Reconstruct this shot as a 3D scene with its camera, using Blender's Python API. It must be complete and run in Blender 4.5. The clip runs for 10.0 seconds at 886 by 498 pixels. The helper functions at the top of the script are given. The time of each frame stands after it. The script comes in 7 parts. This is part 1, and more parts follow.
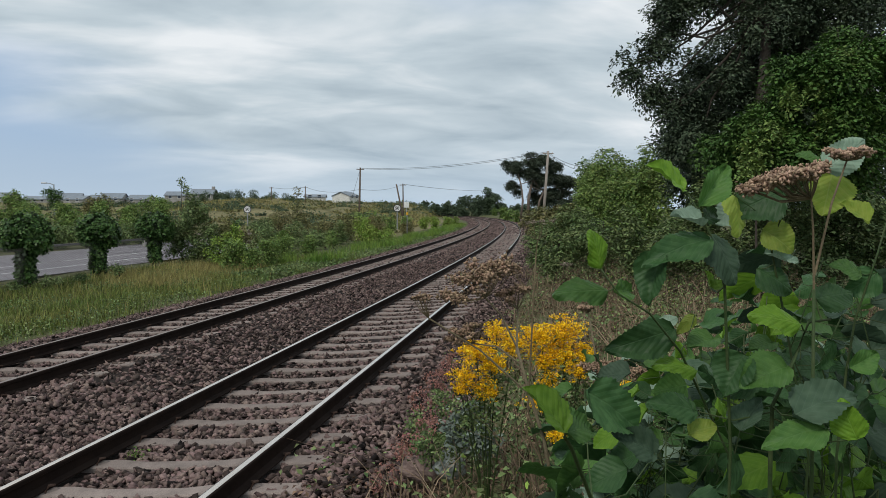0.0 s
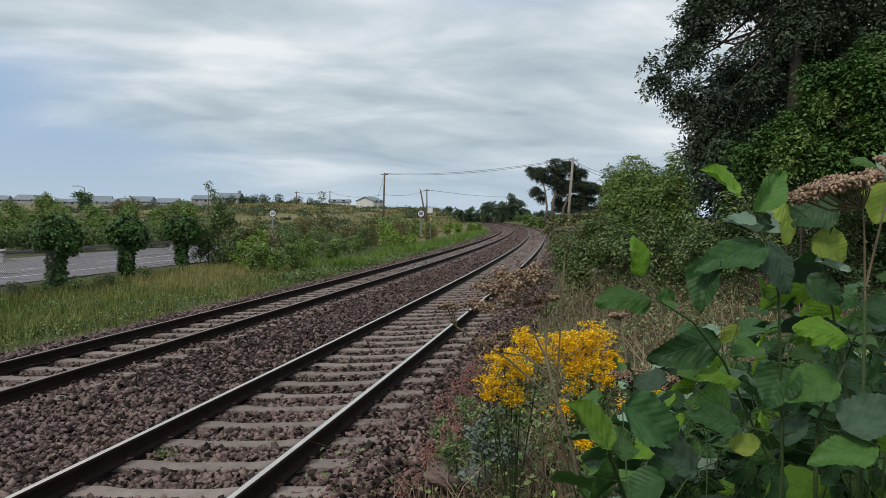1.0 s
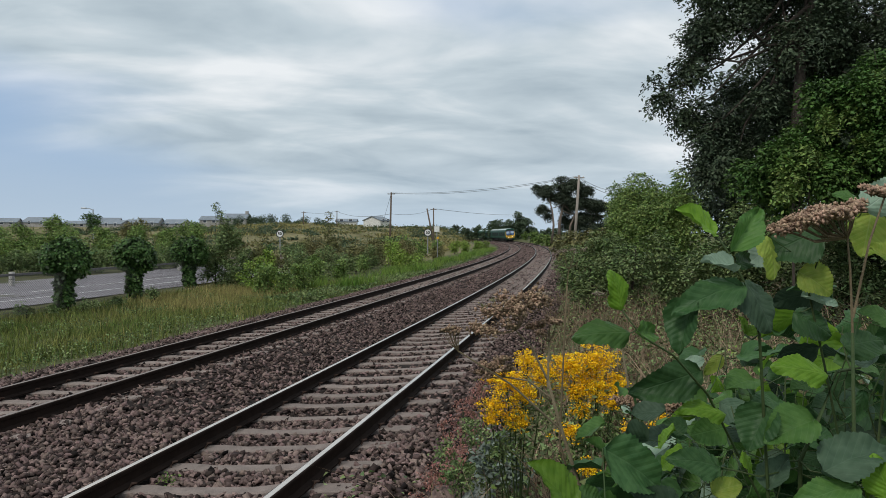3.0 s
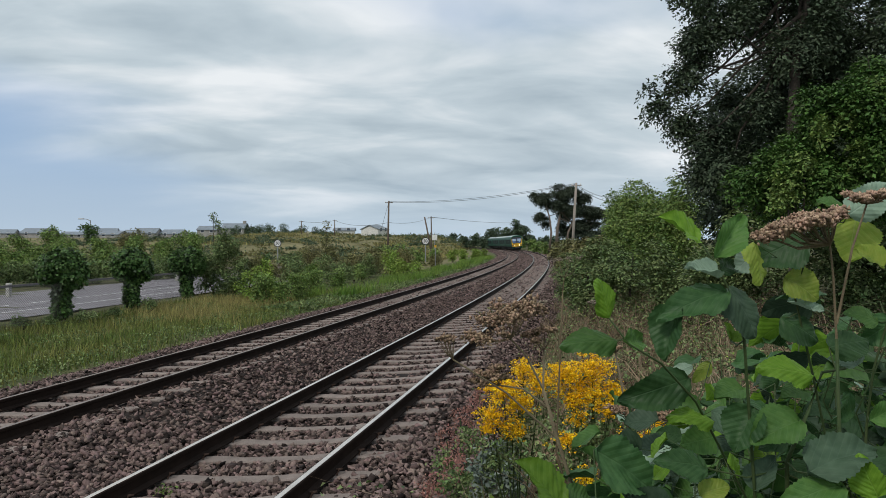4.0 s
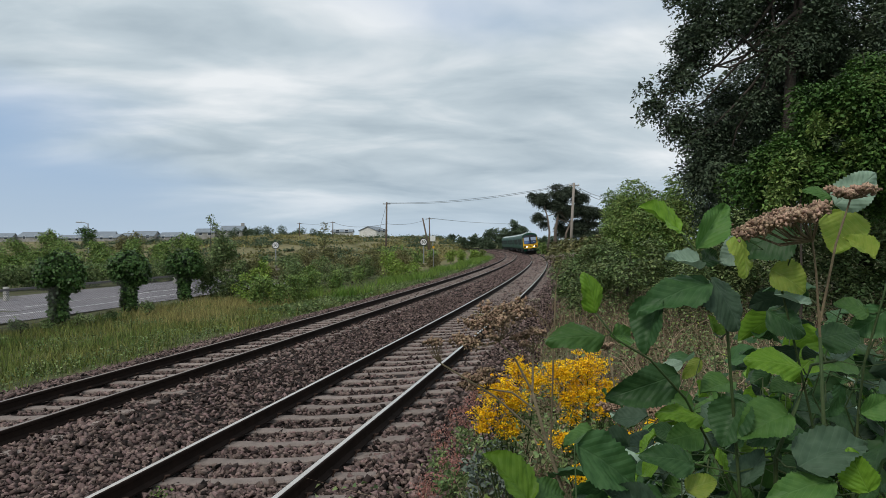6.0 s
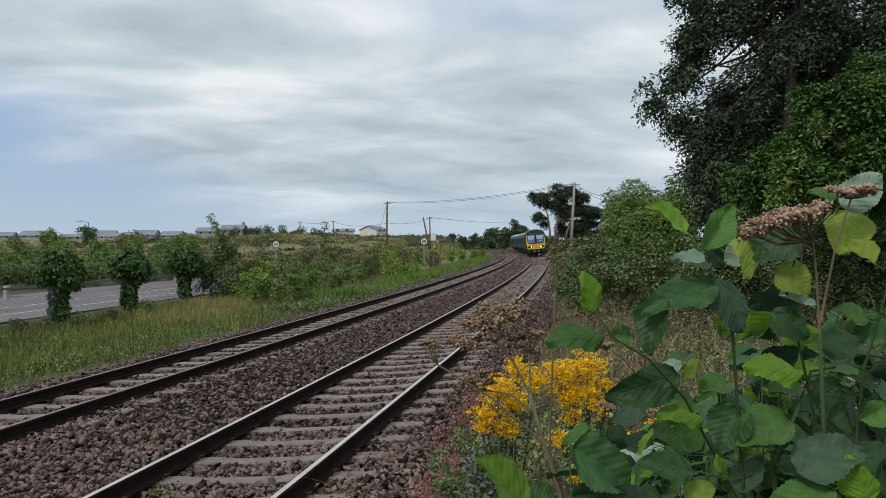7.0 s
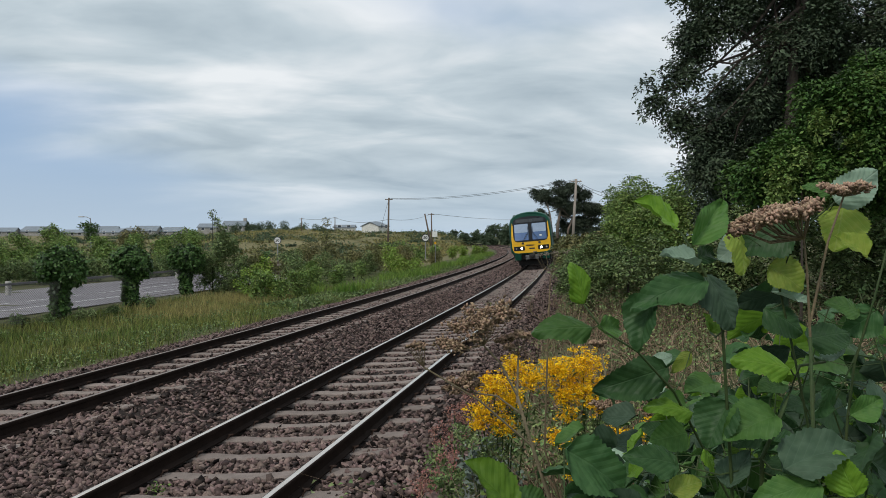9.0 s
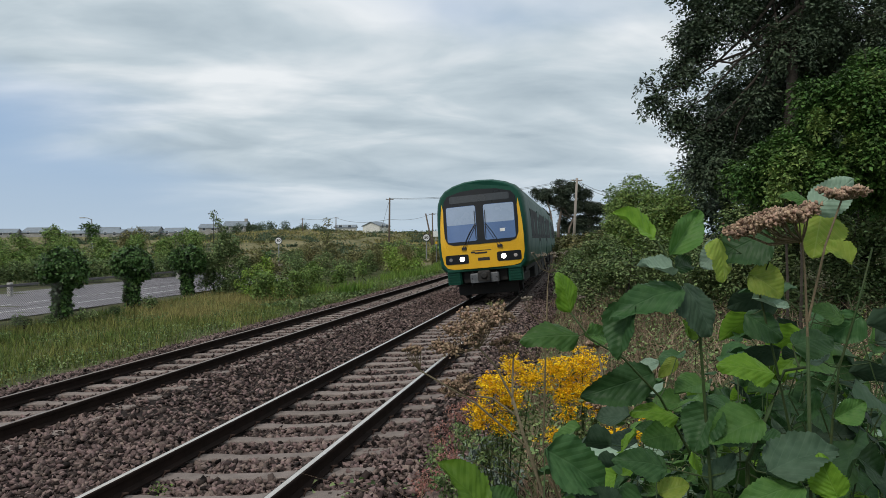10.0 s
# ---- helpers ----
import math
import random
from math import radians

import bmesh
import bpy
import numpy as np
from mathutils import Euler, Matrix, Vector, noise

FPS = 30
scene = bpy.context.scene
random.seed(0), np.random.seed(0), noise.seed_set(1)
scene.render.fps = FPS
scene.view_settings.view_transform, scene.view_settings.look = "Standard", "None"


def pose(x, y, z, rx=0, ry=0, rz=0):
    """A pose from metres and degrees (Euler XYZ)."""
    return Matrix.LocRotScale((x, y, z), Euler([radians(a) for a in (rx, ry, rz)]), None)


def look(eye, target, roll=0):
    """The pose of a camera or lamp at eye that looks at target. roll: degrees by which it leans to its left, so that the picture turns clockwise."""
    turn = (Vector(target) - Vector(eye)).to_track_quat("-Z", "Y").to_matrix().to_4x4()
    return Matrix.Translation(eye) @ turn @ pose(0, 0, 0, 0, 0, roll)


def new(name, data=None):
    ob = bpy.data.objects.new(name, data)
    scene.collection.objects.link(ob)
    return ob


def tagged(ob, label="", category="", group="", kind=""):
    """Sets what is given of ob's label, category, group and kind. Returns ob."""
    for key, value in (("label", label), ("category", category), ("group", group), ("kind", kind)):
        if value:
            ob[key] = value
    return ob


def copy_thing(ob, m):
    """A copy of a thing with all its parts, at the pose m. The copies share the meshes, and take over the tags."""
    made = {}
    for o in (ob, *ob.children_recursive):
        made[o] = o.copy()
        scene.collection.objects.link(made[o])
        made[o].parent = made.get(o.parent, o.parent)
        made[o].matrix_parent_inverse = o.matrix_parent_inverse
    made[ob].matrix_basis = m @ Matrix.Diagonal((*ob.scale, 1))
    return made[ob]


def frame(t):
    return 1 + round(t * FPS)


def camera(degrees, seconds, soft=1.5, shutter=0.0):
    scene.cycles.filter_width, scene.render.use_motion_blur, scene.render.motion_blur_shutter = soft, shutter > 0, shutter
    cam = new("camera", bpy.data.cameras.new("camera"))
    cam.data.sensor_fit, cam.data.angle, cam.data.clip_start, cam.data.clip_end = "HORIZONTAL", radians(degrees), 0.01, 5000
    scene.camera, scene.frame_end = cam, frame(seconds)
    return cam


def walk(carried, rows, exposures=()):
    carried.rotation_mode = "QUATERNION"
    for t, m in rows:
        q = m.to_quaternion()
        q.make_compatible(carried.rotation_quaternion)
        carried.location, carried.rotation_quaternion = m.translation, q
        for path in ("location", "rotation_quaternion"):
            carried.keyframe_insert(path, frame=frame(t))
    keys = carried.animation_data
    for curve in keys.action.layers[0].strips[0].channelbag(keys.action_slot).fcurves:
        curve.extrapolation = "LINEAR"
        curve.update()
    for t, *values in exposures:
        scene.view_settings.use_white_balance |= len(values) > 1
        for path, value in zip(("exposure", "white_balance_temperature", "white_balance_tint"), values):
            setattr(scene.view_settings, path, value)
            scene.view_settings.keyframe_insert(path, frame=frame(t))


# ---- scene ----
cam = camera(63, 10.0, soft=0.45)
PATH = [
    (0, (-0.029, -0.017, 1.951), (0.05, 1.979, 1.845), 0.4),
    (0.5, (-0.045, -0.019, 1.955), (0.003, 1.978, 1.859), 0.6),
    (1, (-0.057, -0.009, 1.949), (-0.042, 1.989, 1.858), 0.9),
    (1.5, (-0.045, 0.015, 1.948), (-0.038, 2.013, 1.861), 1.0),
    (2, (-0.032, 0.003, 1.97), (-0.028, 2.001, 1.891), 0.9),
    (2.5, (-0.029, 0.005, 1.97), (-0.033, 2.004, 1.911), 0.6),
    (4, (-0.012, -0.003, 1.978), (-0.012, 1.997, 1.961), 0.0),
    (4.5, (-0.002, -0.003, 1.974), (-0.002, 1.997, 1.962), -0.3),
    (5, (0.006, 0.024, 1.969), (0.009, 2.024, 1.961), -0.4),
    (5.5, (0.014, 0.02, 1.965), (0.018, 2.02, 1.953), -0.4),
    (7, (0.024, 0.028, 1.964), (0.027, 2.028, 1.948), -0.3),
    (7.5, (0.026, 0.028, 1.968), (0.028, 2.028, 1.948), -0.2),
    (8, (0.034, 0.027, 1.967), (0.035, 2.026, 1.944), -0.2),
    (8.5, (0.048, 0.022, 1.971), (0.044, 2.021, 1.948), -0.3),
    (9, (0.055, 0.04, 1.967), (0.053, 2.04, 1.941), -0.2),
    (9.5, (0.06, 0.013, 1.972), (0.058, 2.013, 1.945), -0.3),
    (10, (0.065, 0.012, 1.975), (0.06, 2.012, 1.948), -0.4),
]
walk(cam, [(t, look(eye, target, roll)) for t, eye, target, roll in PATH])

# ---- daylight: broken overcast, bright haze, soft sun from behind the left shoulder ----
world = bpy.data.worlds.new("sky")
scene.world = world
world.use_nodes = True
SUN_EL, SUN_AZ = radians(48), radians(215)


def build_sky():
    nt = world.node_tree
    N, L = nt.nodes, nt.links
    N.clear()
    out, bg = N.new("ShaderNodeOutputWorld"), N.new("ShaderNodeBackground")
    sky = N.new("ShaderNodeTexSky")
    sky.sky_type, sky.sun_disc = "NISHITA", False
    sky.sun_elevation, sky.sun_rotation = SUN_EL, SUN_AZ
    sky.air_density, sky.dust_density, sky.ozone_density = 1.0, 1.6, 1.2
    co = N.new("ShaderNodeTexCoord")
    sep = N.new("ShaderNodeSeparateXYZ")
    L.new(co.outputs["Generated"], sep.inputs[0])

    def m(op, a, b=None, c=None, clamp=False):
        n = N.new("ShaderNodeMath")
        n.operation, n.use_clamp = op, clamp
        for i, v in enumerate((a, b, c)):
            if v is None:
                continue
            if isinstance(v, (int, float)):
                n.inputs[i].default_value = v
            else:
                L.new(v, n.inputs[i])
        return n.outputs[0]

    up = m("MAXIMUM", sep.outputs[2], 0.0)
    den = m("ADD", up, 0.22)
    cx, cy = m("DIVIDE", sep.outputs[0], den), m("DIVIDE", sep.outputs[1], den)
    comb = N.new("ShaderNodeCombineXYZ")
    L.new(m("ADD", m("MULTIPLY", cx, 0.75), m("MULTIPLY", cy, 0.25)), comb.inputs[0])
    L.new(m("SUBTRACT", m("MULTIPLY", cy, 1.25), m("MULTIPLY", cx, 0.25)), comb.inputs[1])

    def cloud(scale, detail, rough, dist, off):
        n = N.new("ShaderNodeTexNoise")
        n.inputs["Scale"].default_value, n.inputs["Detail"].default_value = scale, detail
        n.inputs["Roughness"].default_value, n.inputs["Distortion"].default_value = rough, dist
        add = N.new("ShaderNodeVectorMath")
        L.new(comb.outputs[0], add.inputs[0])
        add.inputs[1].default_value = (off, off * 0.7, off * 0.3)
        L.new(add.outputs[0], n.inputs["Vector"])
        return n.outputs["Fac"]

    cover, tone, wisp = cloud(0.5, 5, 0.5, 0.35, 3.1), cloud(1.15, 6, 0.5, 0.6, 7.7), cloud(3.0, 4, 0.5, 0.6, 12.3)
    # the cloud sheet thins out towards the west, low down
    west = m("MULTIPLY", m("MULTIPLY", m("ADD", sep.outputs[0], 0.14), -2.0), m("SUBTRACT", 1.0, m("MULTIPLY", up, 3.5), clamp=True))
    thick = m("SUBTRACT", cover, west)
    mask = N.new("ShaderNodeMapRange")
    mask.interpolation_type = "SMOOTHSTEP"
    mask.inputs["From Min"].default_value, mask.inputs["From Max"].default_value = 0.18, 0.50
    mask.inputs["To Min"].default_value, mask.inputs["To Max"].default_value = 0.04, 1.0
    L.new(thick, mask.inputs["Value"])
    ramp = N.new("ShaderNodeValToRGB")
    e = ramp.color_ramp.elements
    e[0].position, e[0].color = 0.36, (0.36, 0.45, 0.52, 1)
    e[1].position, e[1].color = 0.64, (0.86, 0.90, 0.93, 1)
    mid = e.new(0.50)
    mid.color = (0.56, 0.65, 0.71, 1)
    # brighter cloud high in the west
    high = m("MULTIPLY", m("MULTIPLY", sep.outputs[0], -1.6, clamp=True), m("MULTIPLY", up, 3.2, clamp=True))
    L.new(m("ADD", m("ADD", m("MULTIPLY", tone, 0.72), m("MULTIPLY", wisp, 0.28)), m("MULTIPLY", high, 0.16)), ramp.inputs[0])
    blue = N.new("ShaderNodeMix")
    blue.data_type = "RGBA"
    blue.inputs[0].default_value = 0.78
    gain = N.new("ShaderNodeVectorMath")
    gain.operation = "SCALE"
    gain.inputs["Scale"].default_value = 0.11
    L.new(sky.outputs[0], gain.inputs[0])
    L.new(gain.outputs[0], blue.inputs[6])
    blue.inputs[7].default_value = (0.36, 0.51, 0.74, 1)
    mix = N.new("ShaderNodeMix")
    mix.data_type = "RGBA"
    L.new(mask.outputs[0], mix.inputs[0])
    L.new(blue.outputs[2], mix.inputs[6])
    L.new(ramp.outputs[0], mix.inputs[7])
    # pale haze over the horizon
    haze = N.new("ShaderNodeMix")
    haze.data_type = "RGBA"
    L.new(m("POWER", m("SUBTRACT", 1.0, m("MULTIPLY", up, 6.5), clamp=True), 2.0), haze.inputs[0])
    L.new(mix.outputs[2], haze.inputs[6])
    haze.inputs[7].default_value = (0.50, 0.62, 0.74, 1)
    L.new(haze.outputs[2], bg.inputs[0])
    bg.inputs[1].default_value = 1.0
    L.new(bg.outputs[0], out.inputs[0])


build_sky()
sun = new("sun", bpy.data.lights.new("sun", "SUN"))
sun.data.energy, sun.data.angle, sun.data.color = 1.7, radians(12), (1.0, 0.95, 0.88)
sun.matrix_world = look((0, 0, 0), (-math.sin(SUN_AZ) * math.cos(SUN_EL), -math.cos(SUN_AZ) * math.cos(SUN_EL), -math.sin(SUN_EL)))
scene.view_settings.exposure = -0.06


# ---- materials ----
def material(name, color, color2=None, rough=0.7, metal=0.0, scale=8.0, fine=60.0, bump=0.2, vary=0.0, island=False,
             emit=None, detail_color=None, detail_amount=0.35, spec=0.5, hue=0.0, translucent=0.0, stretch=(1, 1, 1)):
    """A surface with colour variation at two scales, relief, and a tint for each piece."""
    mat = bpy.data.materials.new(name)
    mat.use_nodes = True
    N, L = mat.node_tree.nodes, mat.node_tree.links
    bs = N["Principled BSDF"]
    tc = N.new("ShaderNodeTexCoord")
    mp = N.new("ShaderNodeMapping")
    mp.inputs["Scale"].default_value = stretch
    L.new(tc.outputs["Object"], mp.inputs[0])

    def nz(s, d, r):
        n = N.new("ShaderNodeTexNoise")
        n.inputs["Scale"].default_value, n.inputs["Detail"].default_value, n.inputs["Roughness"].default_value = s, d, r
        L.new(mp.outputs[0], n.inputs["Vector"])
        return n.outputs["Fac"]

    def mixc(fac, a, b, kind="MIX"):
        n = N.new("ShaderNodeMix")
        n.data_type, n.blend_type = "RGBA", kind
        for sock, v in ((n.inputs[0], fac), (n.inputs[6], a), (n.inputs[7], b)):
            if hasattr(v, "is_linked"):
                L.new(v, sock)
            else:
                sock.default_value = v if isinstance(v, (int, float)) else (*v, 1)
        return n.outputs[2]

    def rng(v, lo, hi):
        n = N.new("ShaderNodeMapRange")
        n.inputs["From Min"].default_value, n.inputs["From Max"].default_value = lo, hi
        L.new(v, n.inputs["Value"])
        return n.outputs[0]

    big, small = nz(scale, 4, 0.55), nz(fine, 3, 0.6)
    col = mixc(rng(big, 0.35, 0.65), color, color2 or tuple(c * 0.7 for c in color))
    col = mixc(detail_amount, col, mixc(rng(small, 0.3, 0.7), tuple(c * 0.45 for c in color), detail_color or tuple(min(1, c * 1.5) for c in color)))
    if vary:
        if island:
            g = N.new("ShaderNodeNewGeometry")
            r = g.outputs["Random Per Island"]
        else:
            g = N.new("ShaderNodeObjectInfo")
            r = g.outputs["Random"]
        hs = N.new("ShaderNodeHueSaturation")
        mr = N.new("ShaderNodeMapRange")
        mr.inputs["To Min"].default_value, mr.inputs["To Max"].default_value = 1 - vary, 1 + vary
        L.new(r, mr.inputs["Value"])
        L.new(mr.outputs[0], hs.inputs["Value"])
        if hue:
            wn = N.new("ShaderNodeTexWhiteNoise")
            wn.noise_dimensions = "1D"
            L.new(r, wn.inputs["W"])
            m2 = N.new("ShaderNodeMapRange")
            m2.inputs["To Min"].default_value, m2.inputs["To Max"].default_value = 0.5 - hue, 0.5 + hue * 0.6
            L.new(wn.outputs["Value"], m2.inputs["Value"])
            L.new(m2.outputs[0], hs.inputs["Hue"])
        L.new(col, hs.inputs["Color"])
        col = hs.outputs[0]
    L.new(col, bs.inputs["Base Color"])
    bs.inputs["Metallic"].default_value = metal
    bs.inputs["Specular IOR Level"].default_value = min(spec, 0.12) if rough >= 0.8 else spec
    rr = N.new("ShaderNodeMapRange")
    rr.inputs["To Min"].default_value, rr.inputs["To Max"].default_value = max(0.02, rough - 0.12), min(1, rough + 0.12)
    L.new(big, rr.inputs["Value"])
    L.new(rr.outputs[0], bs.inputs["Roughness"])
    if bump:
        bp = N.new("ShaderNodeBump")
        bp.inputs["Strength"].default_value, bp.inputs["Distance"].default_value = bump, 0.4 / fine
        L.new(small, bp.inputs["Height"])
        L.new(bp.outputs[0], bs.inputs["Normal"])
    if emit:
        bs.inputs["Emission Color"].default_value = (*emit[0], 1)
        bs.inputs["Emission Strength"].default_value = emit[1]
    if translucent:
        tr, ms, o = N.new("ShaderNodeBsdfTranslucent"), N.new("ShaderNodeMixShader"), N["Material Output"]
        L.new(col, tr.inputs[0])
        ms.inputs[0].default_value = translucent
        L.new(bs.outputs[0], ms.inputs[1])
        L.new(tr.outputs[0], ms.inputs[2])
        L.new(ms.outputs[0], o.inputs[0])
    return mat


def leaf_material(name, color, color2, vary=0.4, hue=0.02, rough=0.5, translucent=0.25, scale=0.5):
    return material(name, color, color2, rough=rough, scale=scale, fine=40, bump=0, vary=vary, island=True, hue=hue,
                    translucent=translucent, detail_amount=0.15, spec=0.16)


# near-black bed colour stands in for the shade in gaps between loose stones
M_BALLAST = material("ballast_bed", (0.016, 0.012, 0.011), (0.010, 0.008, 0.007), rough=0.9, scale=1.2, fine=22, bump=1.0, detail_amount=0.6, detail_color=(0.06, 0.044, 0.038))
M_STONE = material("ballast_stone", (0.146, 0.106, 0.093), (0.068, 0.049, 0.044), rough=0.82, scale=0.9, fine=50, bump=0.4, vary=0.97, island=True, hue=0.025, detail_amount=0.5)
M_CONCRETE = material("sleeper_concrete", (0.26, 0.215, 0.192), (0.16, 0.134, 0.12), rough=0.9, scale=5, fine=90, bump=0.4, vary=0.15)
M_RUST = material("rusty_rail_side", (0.022, 0.0135, 0.0105), (0.014, 0.0095, 0.008), rough=0.85, scale=6, fine=80, bump=0.3)
M_POLISHED = material("polished_rail_head", (0.80, 0.71, 0.62), (0.68, 0.60, 0.52), rough=0.25, metal=1.0, scale=4, fine=120, bump=0.03, detail_amount=0.15)
M_DULLHEAD = material("dull_rail_head", (0.30, 0.24, 0.20), (0.20, 0.15, 0.12), rough=0.40, metal=0.9, scale=4, fine=120, bump=0.05)
M_PALECONCRETE = material("pale_concrete", (0.46, 0.45, 0.42), (0.36, 0.35, 0.32), rough=0.9, scale=5, fine=60, bump=0.3)
M_CLIP = material("rusty_clip", (0.07, 0.045, 0.035), rough=0.8, bump=0.2)
M_EARTH = material("grassy_ground", (0.07, 0.085, 0.035), (0.15, 0.13, 0.065), rough=0.95, scale=0.35, fine=9, bump=0.8, detail_amount=0.5)
M_TARMAC = material("worn_tarmac", (0.26, 0.245, 0.262), (0.20, 0.19, 0.205), rough=0.85, scale=0.5, fine=30, bump=0.3, detail_amount=0.3)
M_BARK = material("dark_bark", (0.065, 0.054, 0.044), (0.038, 0.032, 0.027), rough=0.9, scale=3, fine=25, bump=0.7)
M_DARKLEAF = leaf_material("dark_evergreen_leaf", (0.050, 0.074, 0.044), (0.076, 0.105, 0.058), vary=0.65, translucent=0.1, rough=0.40, scale=1.5)
M_MIDLEAF = leaf_material("sycamore_leaf", (0.044, 0.098, 0.022), (0.080, 0.155, 0.034), vary=0.65, translucent=0.12, scale=1.6)
M_HEDGE = leaf_material("hedge_leaf", (0.115, 0.195, 0.045), (0.185, 0.265, 0.080), vary=0.6, hue=0.03, translucent=0.1, scale=1.5)
M_BRAMBLE = leaf_material("bramble_leaf", (0.105, 0.170, 0.058), (0.185, 0.235, 0.098), vary=0.65, hue=0.03, translucent=0.08, scale=1.5)
M_IVY = leaf_material("ivy_leaf", (0.050, 0.105, 0.030), (0.090, 0.165, 0.048), vary=0.65, translucent=0.1, rough=0.42)
M_YOUNG = leaf_material("bright_shrub_leaf", (0.16, 0.27, 0.045), (0.25, 0.33, 0.07), vary=0.5, hue=0.02, translucent=0.15, scale=1.5)
M_PINE = leaf_material("pine_needles", (0.052, 0.072, 0.048), (0.075, 0.095, 0.062), vary=0.5, translucent=0.06)
M_SCRUB = leaf_material("dune_scrub", (0.135, 0.150, 0.056), (0.21, 0.185, 0.080), vary=0.6, hue=0.02, translucent=0.1)
M_FARTREE = leaf_material("far_tree_leaf", (0.07, 0.105, 0.06), (0.10, 0.14, 0.08), vary=0.4)
M_GRASS = leaf_material("verge_grass", (0.092, 0.148, 0.033), (0.195, 0.205, 0.062), vary=0.65, hue=0.035, rough=0.6, translucent=0.12)
M_DRYGRASS = leaf_material("dry_grass", (0.31, 0.27, 0.105), (0.23, 0.22, 0.075), vary=0.5, hue=0.02, rough=0.7, translucent=0.15)
M_RAMBLE_GRASS = leaf_material("tall_green_grass", (0.105, 0.20, 0.034), (0.18, 0.255, 0.055), vary=0.55, rough=0.6, translucent=0.2)
M_PINEBARK = material("pine_bark", (0.20, 0.16, 0.13), (0.12, 0.095, 0.08), rough=0.9, scale=2, fine=15, bump=0.7)
M_DUNE = material("dune_turf", (0.20, 0.18, 0.09), (0.085, 0.092, 0.042), rough=0.95, scale=0.10, fine=0.9, bump=0.9, detail_amount=0.5, detail_color=(0.30, 0.26, 0.14))
M_RAILWOOD = material("dark_barrier_rail", (0.13, 0.125, 0.125), (0.09, 0.086, 0.086), rough=0.85, scale=4, fine=40, bump=0.3)
M_WOODPOLE = material("weathered_pole_wood", (0.16, 0.125, 0.10), (0.10, 0.08, 0.065), rough=0.9, scale=4, fine=60, bump=0.4, stretch=(1, 1, 0.1))
M_PALEPOLE = material("pale_weathered_wood", (0.34, 0.30, 0.26), (0.24, 0.21, 0.18), rough=0.9, scale=4, fine=60, bump=0.4, stretch=(1, 1, 0.1))
M_WIRE = material("cable", (0.09, 0.10, 0.11), rough=0.6, bump=0)
M_WHITE = material("white_sign_paint", (0.78, 0.78, 0.76), (0.66, 0.66, 0.63), rough=0.5, scale=6, bump=0.05, detail_amount=0.1)
M_BLACK = material("black_paint", (0.02, 0.02, 0.022), rough=0.5, scale=6, bump=0.05)
M_FENCEWIRE = material("dark_fence_wire", (0.10, 0.09, 0.085), rough=0.7, bump=0)
M_GREY = material("galvanised_steel", (0.36, 0.37, 0.37), (0.28, 0.28, 0.28), rough=0.5, metal=0.6, scale=8, bump=0.1)
M_TGREEN = material("train_dark_green", (0.008, 0.066, 0.042), (0.006, 0.052, 0.033), rough=0.5, scale=1.2, fine=12, bump=0.02, detail_amount=0.12, spec=0.2)
M_TYELLOW = material("train_yellow", (0.80, 0.44, 0.012), (0.74, 0.40, 0.012), rough=0.35, scale=1.5, fine=20, bump=0.02, detail_amount=0.10)
# pale base colour paints the sky's sheen on a dark green roof
M_TROOF = material("train_roof_sky_sheen", (0.44, 0.50, 0.48), (0.34, 0.40, 0.38), rough=0.45, scale=1.5, fine=20, bump=0.1)
M_TBLACK = material("train_black_gloss", (0.012, 0.013, 0.015), rough=0.3, scale=2, bump=0, spec=0.3)
M_WORNSTEEL = material("worn_grey_steel", (0.15, 0.155, 0.16), (0.08, 0.08, 0.085), rough=0.6, metal=0.3, scale=5, fine=30, bump=0.3)
M_TUNDER = material("train_underframe", (0.03, 0.03, 0.03), (0.05, 0.045, 0.04), rough=0.8, scale=4, bump=0.2)
M_WSCREEN = material("coated_windscreen_glass", (0.15, 0.22, 0.37), (0.14, 0.20, 0.34), rough=0.08, metal=0.9, scale=1, bump=0, detail_amount=0.05)
# pale blue-grey that paints the sky's reflection on the windscreen
M_PANE_SKY = material("pale_sky_on_glass", (0.33, 0.41, 0.54), (0.30, 0.38, 0.50), rough=0.25, scale=2, fine=20, bump=0, detail_amount=0.05)
M_DISPLAY = material("dark_display_glass", (0.045, 0.05, 0.055), rough=0.25, scale=2, bump=0, spec=0.5)
M_LAMP = material("lit_headlamp", (1, 1, 1), rough=0.3, bump=0, emit=((1.0, 0.93, 0.85), 14.0))
M_LAMP_WARM = material("lit_lamp_warm", (1, 0.9, 0.7), rough=0.3, bump=0, emit=((1.0, 0.86, 0.62), 9.0))
M_LAMP_DIM = material("dim_lamp", (0.30, 0.27, 0.26), rough=0.3, bump=0, emit=((1.0, 0.9, 0.85), 0.12))
M_LAMP_OFF = material("dark_lamp_lens", (0.25, 0.24, 0.24), rough=0.2, bump=0)
M_RENDER = material("white_house_render", (0.66, 0.65, 0.61), (0.55, 0.54, 0.50), rough=0.9, scale=0.6, fine=5, bump=0.1)
# slate with the bluish haze of distance mixed into its colour
M_SLATE = material("hazed_slate_roof", (0.20, 0.235, 0.27), (0.15, 0.175, 0.20), rough=0.7, scale=0.7, fine=6, bump=0.2)
M_SIDEGLASS = material("dark_side_window", (0.012, 0.013, 0.014), rough=0.6, scale=2, bump=0, spec=0.1)
M_GLASS_DARK = material("dark_window", (0.03, 0.035, 0.045), rough=0.15, scale=1, bump=0, spec=0.8)


